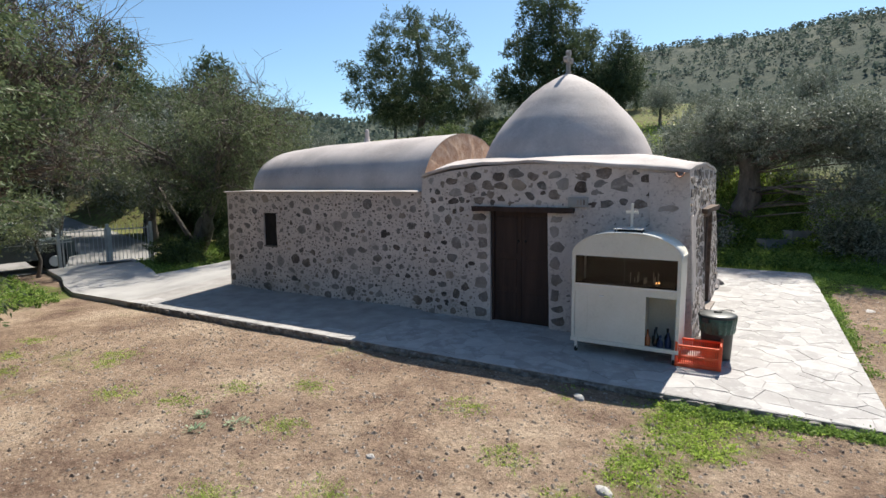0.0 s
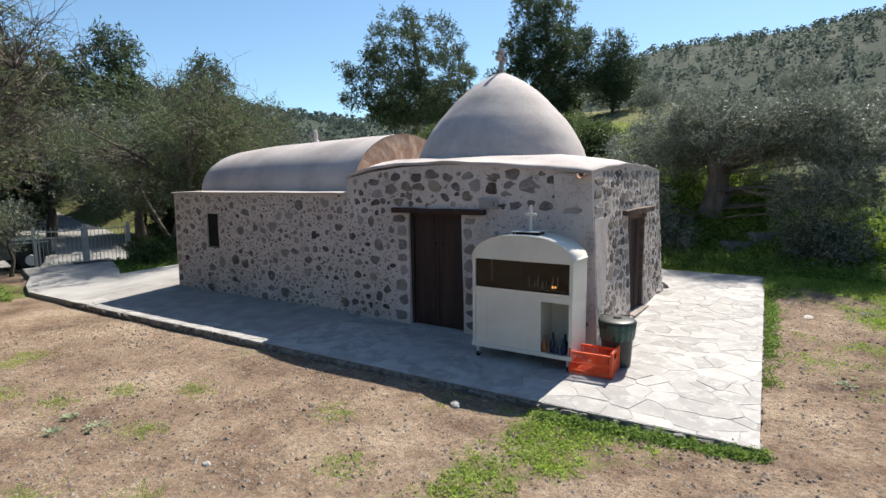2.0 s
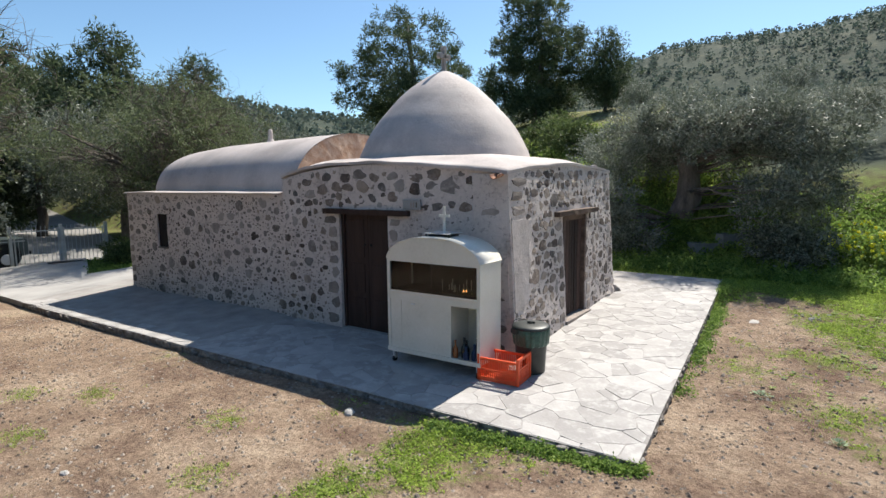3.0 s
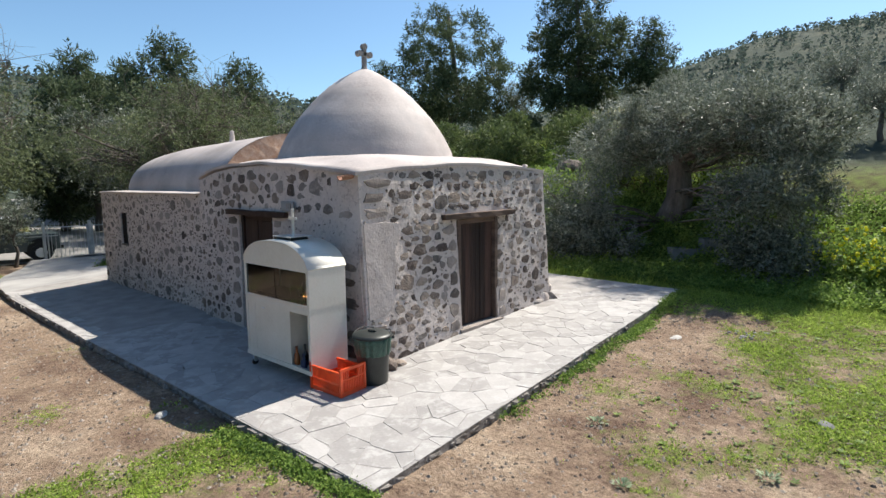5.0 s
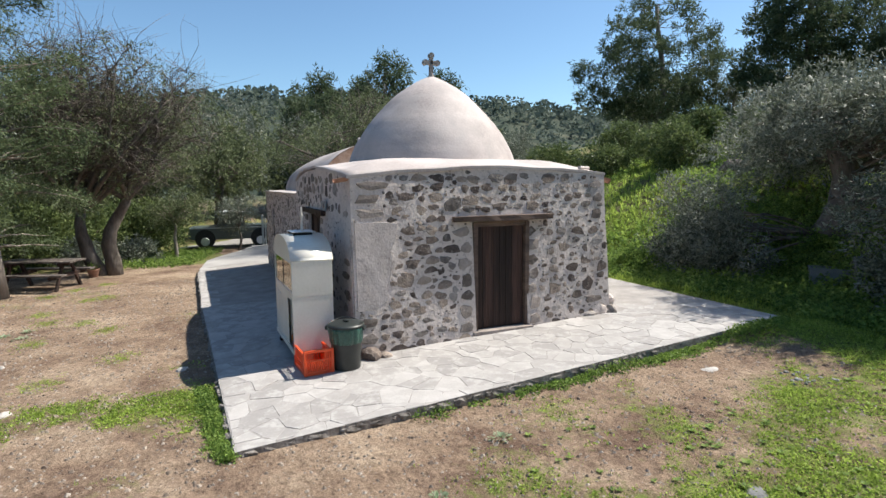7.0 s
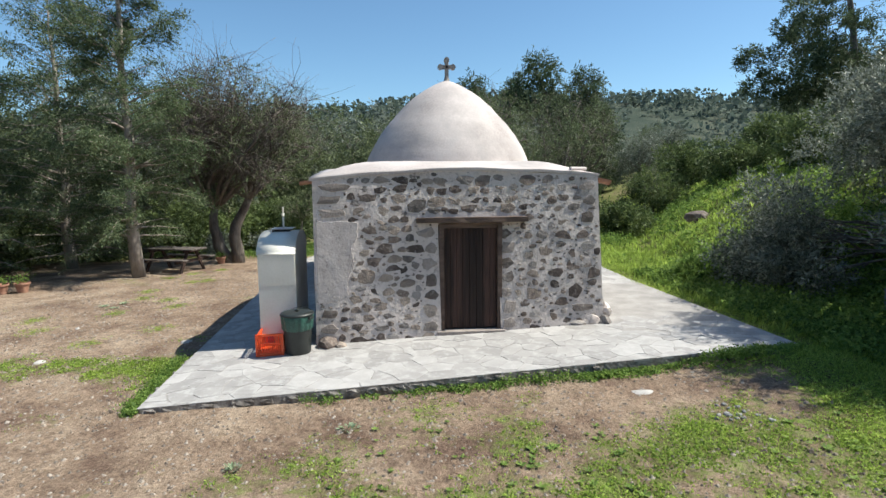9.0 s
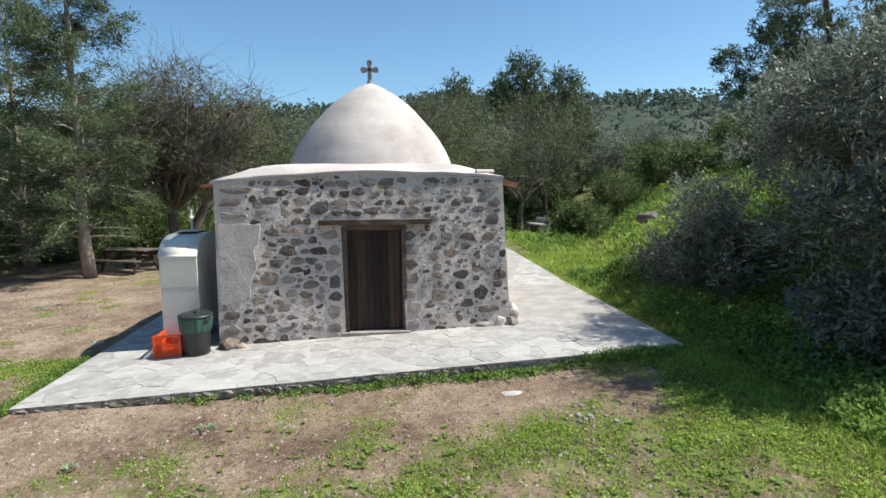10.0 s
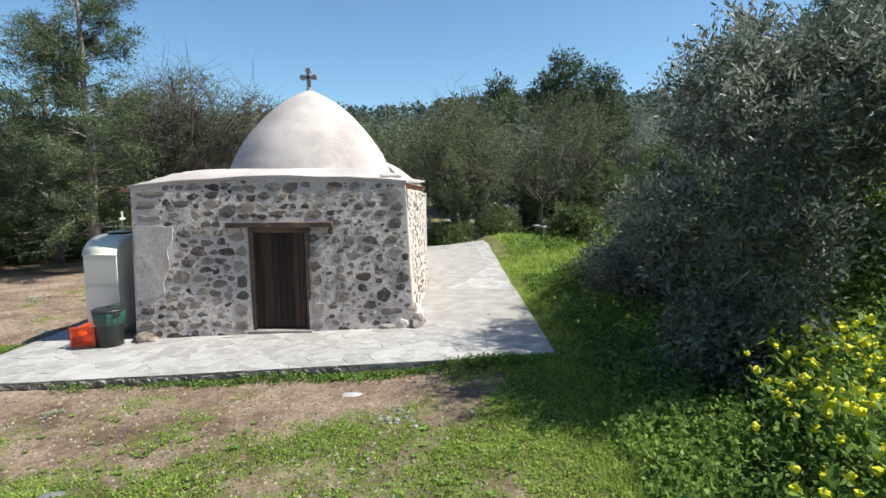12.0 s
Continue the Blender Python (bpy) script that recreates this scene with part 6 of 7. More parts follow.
# leafy clumps in the lawn
x, y = spots_in(34000, 0.4, 7.5, 7.5, 16.2, rg)
k = off_paving(x, y) & (green(x, y) + 0.12 * rg.normal(size=len(x)) > 0.6)
x, y = x[k], y[k]
weed_patch("lawn_weeds", "small leafy weeds among the lawn grass", np.stack([x, y, land(x, y)], 1), 0.012 + 0.045 * rg.uniform(size=len(x)) ** 2, 15, 0.03, 6, GRASS)
def rosette(c, kx, ky):
    """Broad flat leaves lying outwards from the middle."""
    d = c - np.array([kx, ky, float(land(kx, ky)) + 0.01])
    d[:, 2] += 0.02
    d /= np.linalg.norm(d, axis=1, keepdims=True)
    side = np.cross(d, np.array([0, 0, 1.0]))
    L = 0.024 * rg.uniform(0.6, 1.3, (len(c), 1))
    return np.stack([c - d * L, c + side * L * 0.5, c + d * L, c - side * L * 0.5], 1)


# rosettes on the bare ground
for kx, ky, rr in ((-5.32, 3.40, 0.12), (-5.05, 3.72, 0.14), (-5.6, 3.7, 0.1), (1.75, 9.3, 0.12), (3.4, 9.2, 0.1), (2.5, 8.3, 0.08), (0.2, 4.6, 0.1)):
    n = 60
    a = rg.uniform(0, 2 * np.pi, n)
    rad = rr * rg.uniform(0.2, 1.0, n)
    c = np.stack([kx + rad * np.cos(a), ky + rad * np.sin(a), land(kx, ky) + 0.01 + 0.03 * rg.uniform(size=n)], 1)
    me = quads_mesh("rosette_weed", rosette(c, kx, ky), 4)
    tagged(put("rosette_weed", me, WEED_GREY), "grey-green rosette weed on bare earth", "weed", "rosette weeds")
# thin tufts on the bare ground
cx = [(-6.33, 3.85), (-7.27, 3.56), (-8.68, 4.12), (-4.59, 3.96), (-3.22, 3.2), (-4.1, 2.65), (-8.9, 4.5), (-6.0, 4.5), (-5.2, 5.0), (-9.6, 3.2), (-2.2, 4.6), (-3.1, 5.4), (-10.5, 3.6), (-11.2, 4.2)]
P = np.concatenate([np.stack([bx + rg.normal(size=110) * 0.17, by + rg.normal(size=110) * 0.13], 1) for bx, by in cx])
s = np.stack([P[:, 0], P[:, 1], land(P[:, 0], P[:, 1])], 1)
tagged(put("thin_grass", quads_mesh("thin_grass", blades(s, np.full(len(s), 0.02), 0.005, 7, rg, 1.6), 4), GRASS), "thin grass tufts on trodden earth", "grass", kind="stuff")


# ---- yellow mustard ----
def mustard(x, y, h, seed):
    rng = np.random.default_rng(seed)
    z = float(land(x, y)) - 0.02
    th = tagged(empty("mustard_plant", x, y, z), "tall mustard plant with clustered yellow flowers", "wildflower", "mustard plants")
    bm = bmesh.new()
    heads, lv = [], []
    for k in range(int(rng.integers(7, 12))):
        e = np.array([rng.normal() * 0.22, rng.normal() * 0.22, h * rng.uniform(0.62, 1.05)])
        pts = limb(bm, (0, 0, 0), e, 0.006, 0.002, rng, 0.08, 0, 4, 4)
        heads.append(e)
        for p in pts[1:]:
            m = int(rng.integers(5, 11))
            lv.append(np.asarray(p) + rng.normal(size=(m, 3)) * 0.06)
    part("stem", bm, WEED, th)
    put("leaves", quads_mesh("leaves", leaf_quads(np.concatenate(lv), 0.085, 0.42, rng, up=0.1), 4), WEED, th)
    for e in heads:
        hb = bmesh.new()
        bmesh.ops.create_icosphere(hb, subdivisions=2, radius=1)
        big = float(rng.uniform(0.03, 0.05))
        for v in hb.verts:
            v.co = Vector(e) + v.co * float(rng.uniform(0.35, 1.35)) * big * (1 if v.co.z > 0 else 0.7)
        part("flower_head", hb, YELLOW, th)
    return th


rm = random.Random(3)
planted = 0
while planted < 46:
    mx, my = rm.uniform(2.4, 5.4), rm.uniform(15.6, 18.2)
    if my > 14.2 + 0.56 * (7.9 - mx):
        mustard(mx, my, rm.uniform(0.6, 1.05), 300 + planted)
        planted += 1


# ---- pebbles and litter ----
def build_pebbles():
    rng = np.random.default_rng(12)
    n = 65000
    x, y = rng.uniform(-11, 7, n), rng.uniform(1.0, 14, n)
    k = off_paving(x, y)
    x, y = x[k], y[k]
    n = len(x)
    base = np.array([(1, 0, 0), (0.3, 0.95, 0), (-0.8, 0.6, 0), (-0.8, -0.6, 0), (0.3, -0.95, 0), (0.1, 0.1, 0.75)])
    tri = [(0, 1, 5), (1, 2, 5), (2, 3, 5), (3, 4, 5), (4, 0, 5)]
    s = 0.0045 + 0.024 * rng.uniform(size=n) ** 3.6
    a = rng.uniform(0, 2 * np.pi, n)
    V = base[None] * s[:, None, None] * rng.uniform(0.7, 1.3, (n, 6, 3))
    c, sn = np.cos(a)[:, None], np.sin(a)[:, None]
    V = np.stack([V[..., 0] * c - V[..., 1] * sn + x[:, None], V[..., 0] * sn + V[..., 1] * c + y[:, None], V[..., 2] + (land(x, y) - 0.002)[:, None]], -1)
    F = (np.arange(n)[:, None, None] * 6 + np.array(tri)[None]).reshape(-1, 3)
    tagged(put("pebbles", mesh_from("pebbles", V.reshape(-1, 3).tolist(), F.tolist()), PEBBLE), "loose pebbles strewn over the bare earth", "pebbles", kind="stuff")
    m = 6000
    x, y = rng.uniform(-12, 7, m), rng.uniform(1, 14, m)
    k = off_paving(x, y)
    x, y = x[k], y[k]
    c = np.stack([x, y, land(x, y) + 0.006], 1)
    q = leaf_quads(c, 0.035, 0.4, rng)
    q[..., 2] = c[:, None, 2] + (q[..., 2] - c[:, None, 2]) * 0.25
    tagged(put("leaf_litter", quads_mesh("leaf_litter", q, 4), LITTER), "dry brown leaves and twigs on the earth", "litter", kind="stuff")


build_pebbles()


def build_clods():
    """Clods of earth in loose drifts, and star-shaped seedlings in the lawn."""
    rng = np.random.default_rng(19)
    n = 24000
    x, y = rng.uniform(-11, 7, n), rng.uniform(1.0, 14.5, n)
    k = off_paving(x, y) & (fbm(x * 1.1, y * 1.1, 7) + 0.35 * rng.normal(size=n) > 0.35)
    x, y = x[k], y[k]
    n = len(x)
    base = np.array([(1, 0, -0.2), (0.3, 0.95, -0.2), (-0.8, 0.6, -0.2), (-0.8, -0.6, -0.2), (0.3, -0.95, -0.2), (0.45, 0.3, 0.55), (-0.3, 0.35, 0.6), (-0.1, -0.45, 0.5)])
    tri = [(0, 1, 5), (1, 2, 6), (1, 6, 5), (2, 3, 6), (3, 4, 7), (3, 7, 6), (4, 0, 7), (0, 5, 7), (5, 6, 7)]
    s = 0.007 + 0.03 * rng.uniform(size=n) ** 2.6
    a = rng.uniform(0, 2 * np.pi, n)
    V = base[None] * s[:, None, None] * rng.uniform(0.6, 1.4, (n, 8, 3))
    c, sn = np.cos(a)[:, None], np.sin(a)[:, None]
    V = np.stack([V[..., 0] * c - V[..., 1] * sn + x[:, None], V[..., 0] * sn + V[..., 1] * c + y[:, None], V[..., 2] + (land(x, y) + 0.001)[:, None]], -1)
    F = (np.arange(n)[:, None, None] * 8 + np.array(tri)[None]).reshape(-1, 3)
    tagged(put("earth_clods", mesh_from("earth_clods", V.reshape(-1, 3).tolist(), F.tolist()), CLOD), "crumbly clods of brown earth in drifts", "earth", kind="stuff")
    n = 420
    x, y = rng.uniform(1.8, 6.5, n), rng.uniform(9.2, 14.8, n)
    k = off_paving(x, y) & (fbm(x * 0.8, y * 0.8, 11) > -0.15)
    x, y = x[k], y[k]
    m = 9
    a = (np.arange(m)[None] * 2 * np.pi / m + rng.uniform(0, 7, (len(x), 1)) + rng.normal(size=(len(x), m)) * 0.2).ravel()
    L = (rng.uniform(0.02, 0.06, (len(x), 1)) * rng.uniform(0.6, 1.2, (len(x), m))).ravel()[:, None]
    c = np.repeat(np.stack([x, y, land(x, y) + 0.012], 1), m, 0)
    d = np.stack([np.cos(a), np.sin(a), np.full(len(a), 0.3)], 1)
    side = np.stack([-np.sin(a), np.cos(a), np.zeros(len(a))], 1)
    q = np.stack([c, c + d * L * 0.6 + side * L * 0.22, c + d * L, c + d * L * 0.6 - side * L * 0.22], 1)
    tagged(put("seedling_leaves", quads_mesh("seedling_leaves", q, 4), WEED), "small star-shaped seedlings in the thin lawn", "weeds", kind="stuff")


build_clods()


# ---- gate, road and fence ----
def build_road():
    bm = bmesh.new()
    pts = [(-22.4, 8.4), (-22.0, 12.6), (-26, 15.5), (-40, 20), (-60, 21), (-60, 15), (-40, 12.5), (-27, 8.2), (-24, 5.5)]
    top = [bm.verts.new((x, y, max(float(land(x, y)), -0.66) + 0.06)) for x, y in pts]
    bm.faces.new(top)
    bmesh.ops.triangulate(bm, faces=bm.faces)
    bmesh.ops.subdivide_edges(bm, edges=bm.edges, cuts=6, use_grid_fill=True)
    for v in bm.verts:
        v.co.z = float(land(v.co.x, v.co.y)) + 0.05
    bmesh.ops.recalc_face_normals(bm, faces=bm.faces)
    for f in bm.faces:
        if f.normal.z < 0:
            f.normal_flip()
    tagged(part("road", bm, ASPHALT), "pale worn road beyond the gate", "road", kind="structure")


build_road()


def gate_leaf(x0, y0, x1, y1):
    z = float(land((x0 + x1) / 2, (y0 + y1) / 2)) + 0.02
    L = math.hypot(x1 - x0, y1 - y0)
    a = math.degrees(math.atan2(y1 - y0, x1 - x0))
    g = tagged(empty("gate", x0, y0, z, a), "pale grey welded bar gate beside the drive", "gate", "gate leaves")
    for nm, z0, z1 in (("top_rail", 1.36, 1.40), ("bottom_rail", 0.08, 0.12)):
        part(nm, boxed(0, L, -0.015, 0.015, z0, z1), GATE_PAINT, g)
    for x in (0, L - 0.05):
        part("stile", boxed(x, x + 0.05, -0.022, 0.022, 0.02, 1.46), GATE_PAINT, g)
    bar = boxed(-0.008, 0.008, -0.008, 0.008, 0.1, 1.56)
    me = bpy.data.meshes.new("bar")
    bar.to_mesh(me)
    bar.free()
    n = int(L / 0.13)
    for k in range(1, n):
        put("bar", me, GATE_PAINT, g, at=pose(L * k / n, 0, 0))


gate_leaf(-22.45, 9.65, -22.05, 11.0)
gate_leaf(-22.0, 11.12, -21.6, 12.4)
for x, y in ((-22.48, 9.55), (-22.03, 11.06), (-21.58, 12.48)):
    tagged(part("gate_post", boxed(-0.05, 0.05, -0.05, 0.05, -0.3, 1.62, 0.008), GATE_PAINT, at=pose(x, y, float(land(x, y)))), "square grey steel gate post", "post", "gate posts")
tagged(part("drain_grate", boxed(-0.18, 0.18, -0.55, 0.55, 0, 0.012), IRON, at=pose(-20.9, 10.7, float(patio_z(-20.9, 10.7)) + 0.03, 0, 0, -15)), "dark drain grating across the drive", "drain")


def build_jeep():
    """An old open-backed off-roader."""
    j = tagged(empty("jeep", -23.5, 8.2, float(land(-23.5, 8.2)) + 0.05, 86), "old dark green off-road pickup parked by the gate", "car")
    bm = bmesh.new()
    prof = [(-2.0, 0.55), (-2.0, 1.02), (-0.75, 1.08), (-0.72, 1.12), (0.2, 1.12), (2.0, 1.1), (2.0, 0.5), (1.75, 0.45), (-1.8, 0.45)]
    a = [bm.verts.new((x, -0.8, z)) for x, z in prof]
    b = [bm.verts.new((x, 0.8, z)) for x, z in prof]
    bm.faces.new(a)
    bm.faces.new(b[::-1])
    for i in range(len(prof)):
        k = (i + 1) % len(prof)
        bm.faces.new((a[i], b[i], b[k], a[k]))
    bmesh.ops.recalc_face_normals(bm, faces=bm.faces)
    bmesh.ops.bevel(bm, geom=list(bm.edges), offset=0.04, segments=2, affect="EDGES")
    part("body", bm, JEEP_PAINT, j)
    bm = bmesh.new()
    cab = [(-0.75, 1.1), (-0.5, 1.72), (0.55, 1.76), (0.62, 1.1)]
    a = [bm.verts.new((x, -0.72, z)) for x, z in cab]
    b = [bm.verts.new((x, 0.72, z)) for x, z in cab]
    bm.faces.new(a)
    bm.faces.new(b[::-1])
    for i in range(4):
        bm.faces.new((a[i], b[i], b[(i + 1) % 4], a[(i + 1) % 4]))
    bmesh.ops.recalc_face_normals(bm, faces=bm.faces)
    bmesh.ops.bevel(bm, geom=list(bm.edges), offset=0.05, segments=2, affect="EDGES")
    part("cab", bm, JEEP_PAINT, j)
    part("roof", boxed(-0.55, 0.6, -0.75, 0.75, 1.74, 1.80, 0.02), JEEP_TRIM, j, "pale cab roof")
    for y in (-0.745, 0.725):
        part("side_window", boxed(-0.42, 0.5, y, y + 0.02, 1.22, 1.66, 0.004), OIL, j)
        part("trim_stripe", boxed(-1.9, 1.9, y * 1.085, y * 1.085 + 0.012, 1.0, 1.04), JEEP_TRIM, j)
        for x in (-1.25, 1.3):
            arch = bmesh.new()
            bmesh.ops.create_cone(arch, cap_ends=True, segments=24, radius1=0.46, radius2=0.46, depth=0.03, matrix=pose(x, y * 1.085, 0.5, 90, 0, 0))
            part("wheel_arch", arch, RUBBER, j)
    for x in (-1.25, 1.3):
        for y in (-0.74, 0.74):
            bm = bmesh.new()
            bmesh.ops.create_cone(bm, cap_ends=True, segments=24, radius1=0.37, radius2=0.37, depth=0.22, matrix=pose(x, y, 0.37, 90, 0, 0))
            w = part("wheel", bm, RUBBER, j)
            bm = bmesh.new()
            s = 1 if y > 0 else -1
            bmesh.ops.create_cone(bm, cap_ends=True, segments=18, radius1=0.21, radius2=0.19, depth=0.03, matrix=pose(x, y + s * 0.115, 0.37, 90, 0, 0))
            part("rim", bm, GALVANISED, w)
    part("windscreen", boxed(-0.66, -0.60, -0.62, 0.62, 1.2, 1.62), OIL, j)
    part("bumper", boxed(2.0, 2.08, -0.75, 0.75, 0.5, 0.62, 0.01), IRON, j)
    part("bed_hoop", boxed(1.0, 1.04, -0.75, 0.75, 1.1, 1.14), JEEP_TRIM, j)


build_jeep()


# ---- picnic corner ----
def build_picnic():
    p = tagged(empty("picnic_table", -11.25, 2.75, float(land(-11.2, 2.7)) + 0.0, 70), "weathered dark wooden picnic table with fixed benches", "picnic table")
    for k in range(5):
        y = -0.36 + 0.15 * k
        part("table_board", boxed(-0.95, 0.95, y, y + 0.135, 0.72, 0.76, 0.005), PICNIC, p)
    for y in (-0.78, 0.52):
        for k in (0, 1):
            part("bench_board", boxed(-0.95, 0.95, y + 0.14 * k, y + 0.14 * k + 0.125, 0.42, 0.46, 0.005), PICNIC, p)
    for x in (-0.65, 0.65):
        part("bench_bearer", boxed(x - 0.03, x + 0.03, -0.78, 0.78, 0.33, 0.42, 0.004), WOOD_OLD, p)
        part("table_bearer", boxed(x - 0.03, x + 0.03, -0.36, 0.36, 0.63, 0.72, 0.004), WOOD_OLD, p)
        for s in (-1, 1):
            bm = box(bmesh.new(), -0.03, 0.03, -0.045, 0.045, -0.02, 0.78, 0.004, pose(x, s * 0.55, 0, s * 28, 0, 0))
            part("leg", bm, WOOD_OLD, p)


build_picnic()


def pot(x, y, r, h, seed):
    z = float(land(x, y))
    th = tagged(empty("flower_pot", x, y, z), "terracotta pot with a small green plant on the ground", "flower pot", "terracotta pots")
    part("pot", lathe([(r * 0.65, 0), (r * 0.95, h * 0.82), (r * 1.08, h * 0.83), (r * 1.08, h), (r * 0.92, h), (r * 0.88, h * 0.86)], 22), TERRACOTTA, th)
    rng = np.random.default_rng(seed)
    c = rng.normal(size=(150, 3)) * np.array([r * 0.6, r * 0.6, 0.07]) + np.array([0, 0, h + 0.09])
    put("plant", quads_mesh("plant", leaf_quads(c, 0.06, 0.5, rng, up=0.3), 4), WEED, th)


pot(-13.2, 3.62, 0.17, 0.26, 1)
pot(-7.6, 0.30, 0.17, 0.26, 2)
pot(-7.45, -0.12, 0.17, 0.26, 3)


# ---- troughs under the olive ----
def trough(x, y, L, B, H, rz):
    z = float(land(x, y)) - 0.03
    t = tagged(empty("water_trough", x, y, z, rz), "grey plastic trough standing under the olive tree", "trough", "troughs")
    part("front", boxed(-L, L, -B, -B + 0.02, 0, H, 0.004), TROUGH, t)
    part("back", boxed(-L, L, B - 0.02, B, 0, H, 0.004), TROUGH, t)
    part("end", boxed(-L, -L + 0.02, -B + 0.02, B - 0.02, 0, H), TROUGH, t)
    part("end", boxed(L - 0.02, L, -B + 0.02, B - 0.02, 0, H), TROUGH, t)
    part("base", boxed(-L + 0.02, L - 0.02, -B + 0.02, B - 0.02, 0.01, 0.03), TROUGH, t)
    part("rim", box(boxed(-L - 0.012, L + 0.012, -B - 0.012, -B + 0.02, H - 0.03, H + 0.004), -L - 0.012, L + 0.012, B - 0.02, B + 0.012, H - 0.03, H + 0.004), TROUGH, t)
    return t


trough(-0.45, 18.0, 0.33, 0.2, 0.32, 38)
trough(0.12, 18.35, 0.28, 0.2, 0.36, 38)


def build_barbecue():
    x, y = -15.6, 17.6
    b = tagged(empty("stone_barbecue", x, y, float(land(x, y)), 15), "low grey concrete barbecue on the lawn", "barbecue")
    part("leg", boxed(-0.5, -0.38, -0.22, 0.22, 0, 0.36, 0.01), CONCRETE, b)
    part("leg", boxed(0.38, 0.5, -0.22, 0.22, 0, 0.36, 0.01), CONCRETE, b)
    part("slab", boxed(-0.6, 0.6, -0.28, 0.28, 0.36, 0.44, 0.01), CONCRETE, b)
    part("back_wall", boxed(-0.55, 0.55, 0.16, 0.26, 0.44, 0.66, 0.01), CONCRETE, b)
    part("plinth", boxed(-0.9, 0.9, -0.5, 0.4, -0.08, 0.02, 0.01), CONCRETE, b)


build_barbecue()


def build_wire_fence():
    f = tagged(empty("wire_fence"), "thin wire mesh fence on steel posts across the slope", "fence")
    xs = [(-17.0, 19.2), (-19.0, 18.6), (-21.0, 18.0), (-23.0, 17.6)]
    for x, y in xs:
        part("post", boxed(x - 0.025, x + 0.025, y - 0.025, y + 0.025, float(land(x, y)) - 0.2, float(land(x, y)) + 1.3), IRON, f)
    for (x0, y0), (x1, y1) in zip(xs, xs[1:]):
        for h in (0.1, 0.4, 0.7, 1.0, 1.25):
            bm = tube(bmesh.new(), [(x0, y0, float(land(x0, y0)) + h), (x1, y1, float(land(x1, y1)) + h)], [0.004, 0.004], 4)
            part("wire", bm, GALVANISED, f)


build_wire_fence()


# ---- stones in the chapel walls ----
def jamb_blocks(s_edge, side, z0, z1, rnd, wide=(0.2, 0.38)):
    out, z = [], z0
    while z < z1 - 0.06:
        h = min(rnd.uniform(0.16, 0.28), z1 - z)
        w = rnd.uniform(*wide)
        out.append((s_edge + side * (w / 2 + 0.012), z + h / 2, w, h))
        z += h + 0.015
    return out


rq = random.Random(17)
fix_s = jamb_blocks(1.44, -1, 0.12, 2.0, rq) + jamb_blocks(2.53, 1, 0.12, 1.98, rq, (0.18, 0.3))
# long corner stones at the south-east angle, two of them dressed sandstone
fix_s += [(4.36, 2.36, 0.62, 0.17), (4.40, 2.13, 0.5, 0.22)]
blocks(wall_porch_s, fix_s)
corner = [(4.38, 0.26, 0.42, 0.2), (4.44, 0.5, 0.36, 0.18), (4.28, 0.72, 0.26, 0.15), (4.42, 0.93, 0.5, 0.19), (4.36, 1.22, 0.42, 0.13), (4.45, 1.42, 0.34, 0.12), (4.16, 2.56, 0.26, 0.13), (4.46, 2.54, 0.2, 0.13)]
for s, z, w, h in corner:
    put("stone", RUBBLE_MESH[rq.randrange(36)], None, wall_porch_s.ob, at=stone_pose(wall_porch_s, s, z, w, h, rq.uniform(-4, 4)))
over_door = [(1.0, 2.9, 2.0, 2.12), (2.85, 3.2, 2.1, 2.3)]
lay(wall_porch_s, [(500, (0.2, 0.34), (1.1, 1.9), (0.5, 4.2, 2.15, 2.76), 0.0), (700, (0.1, 0.2), (0.8, 1.5), (0.2, 4.2, 2.1, 2.76), 0.0),
                   (160, (0.12, 0.24), (0.8, 1.7), (0.05, 1.3, 0.1, 2.4), 0.03), (260, (0.07, 0.13), (0.7, 1.8), (0.02, 1.3, 0.05, 2.4), 0.025),
                   (70, (0.08, 0.16), (0.8, 1.6), (2.75, 4.2, 0.5, 2.1), 0.12), (1500, (0.025, 0.06), (0.6, 2.2), (0.02, 1.35, 0.05, 2.4), 0.012), (240, (0.03, 0.07), (0.6, 2.2), (2.7, 4.2, 0.1, 2.2), 0.05)],
    over_door, fix_s + corner, 180, 2, 0.42, 9, 1.08)

fix_e = jamb_blocks(1.97, -1, 0.22, 1.9, rq, (0.2, 0.40)) + jamb_blocks(2.95, 1, 0.22, 1.9, rq, (0.22, 0.36))
fix_e += [(0.30, 2.14, 0.56, 0.17), (0.26, 2.34, 0.5, 0.16), (0.36, 2.53, 0.66, 0.15), (0.22, 0.56, 0.36, 0.17), (0.2, 0.33, 0.3, 0.2), (4.5, 2.52, 0.3, 0.17), (4.54, 2.29, 0.24, 0.2), (4.5, 2.02, 0.28, 0.22), (4.36, 0.52, 0.5, 0.16)]


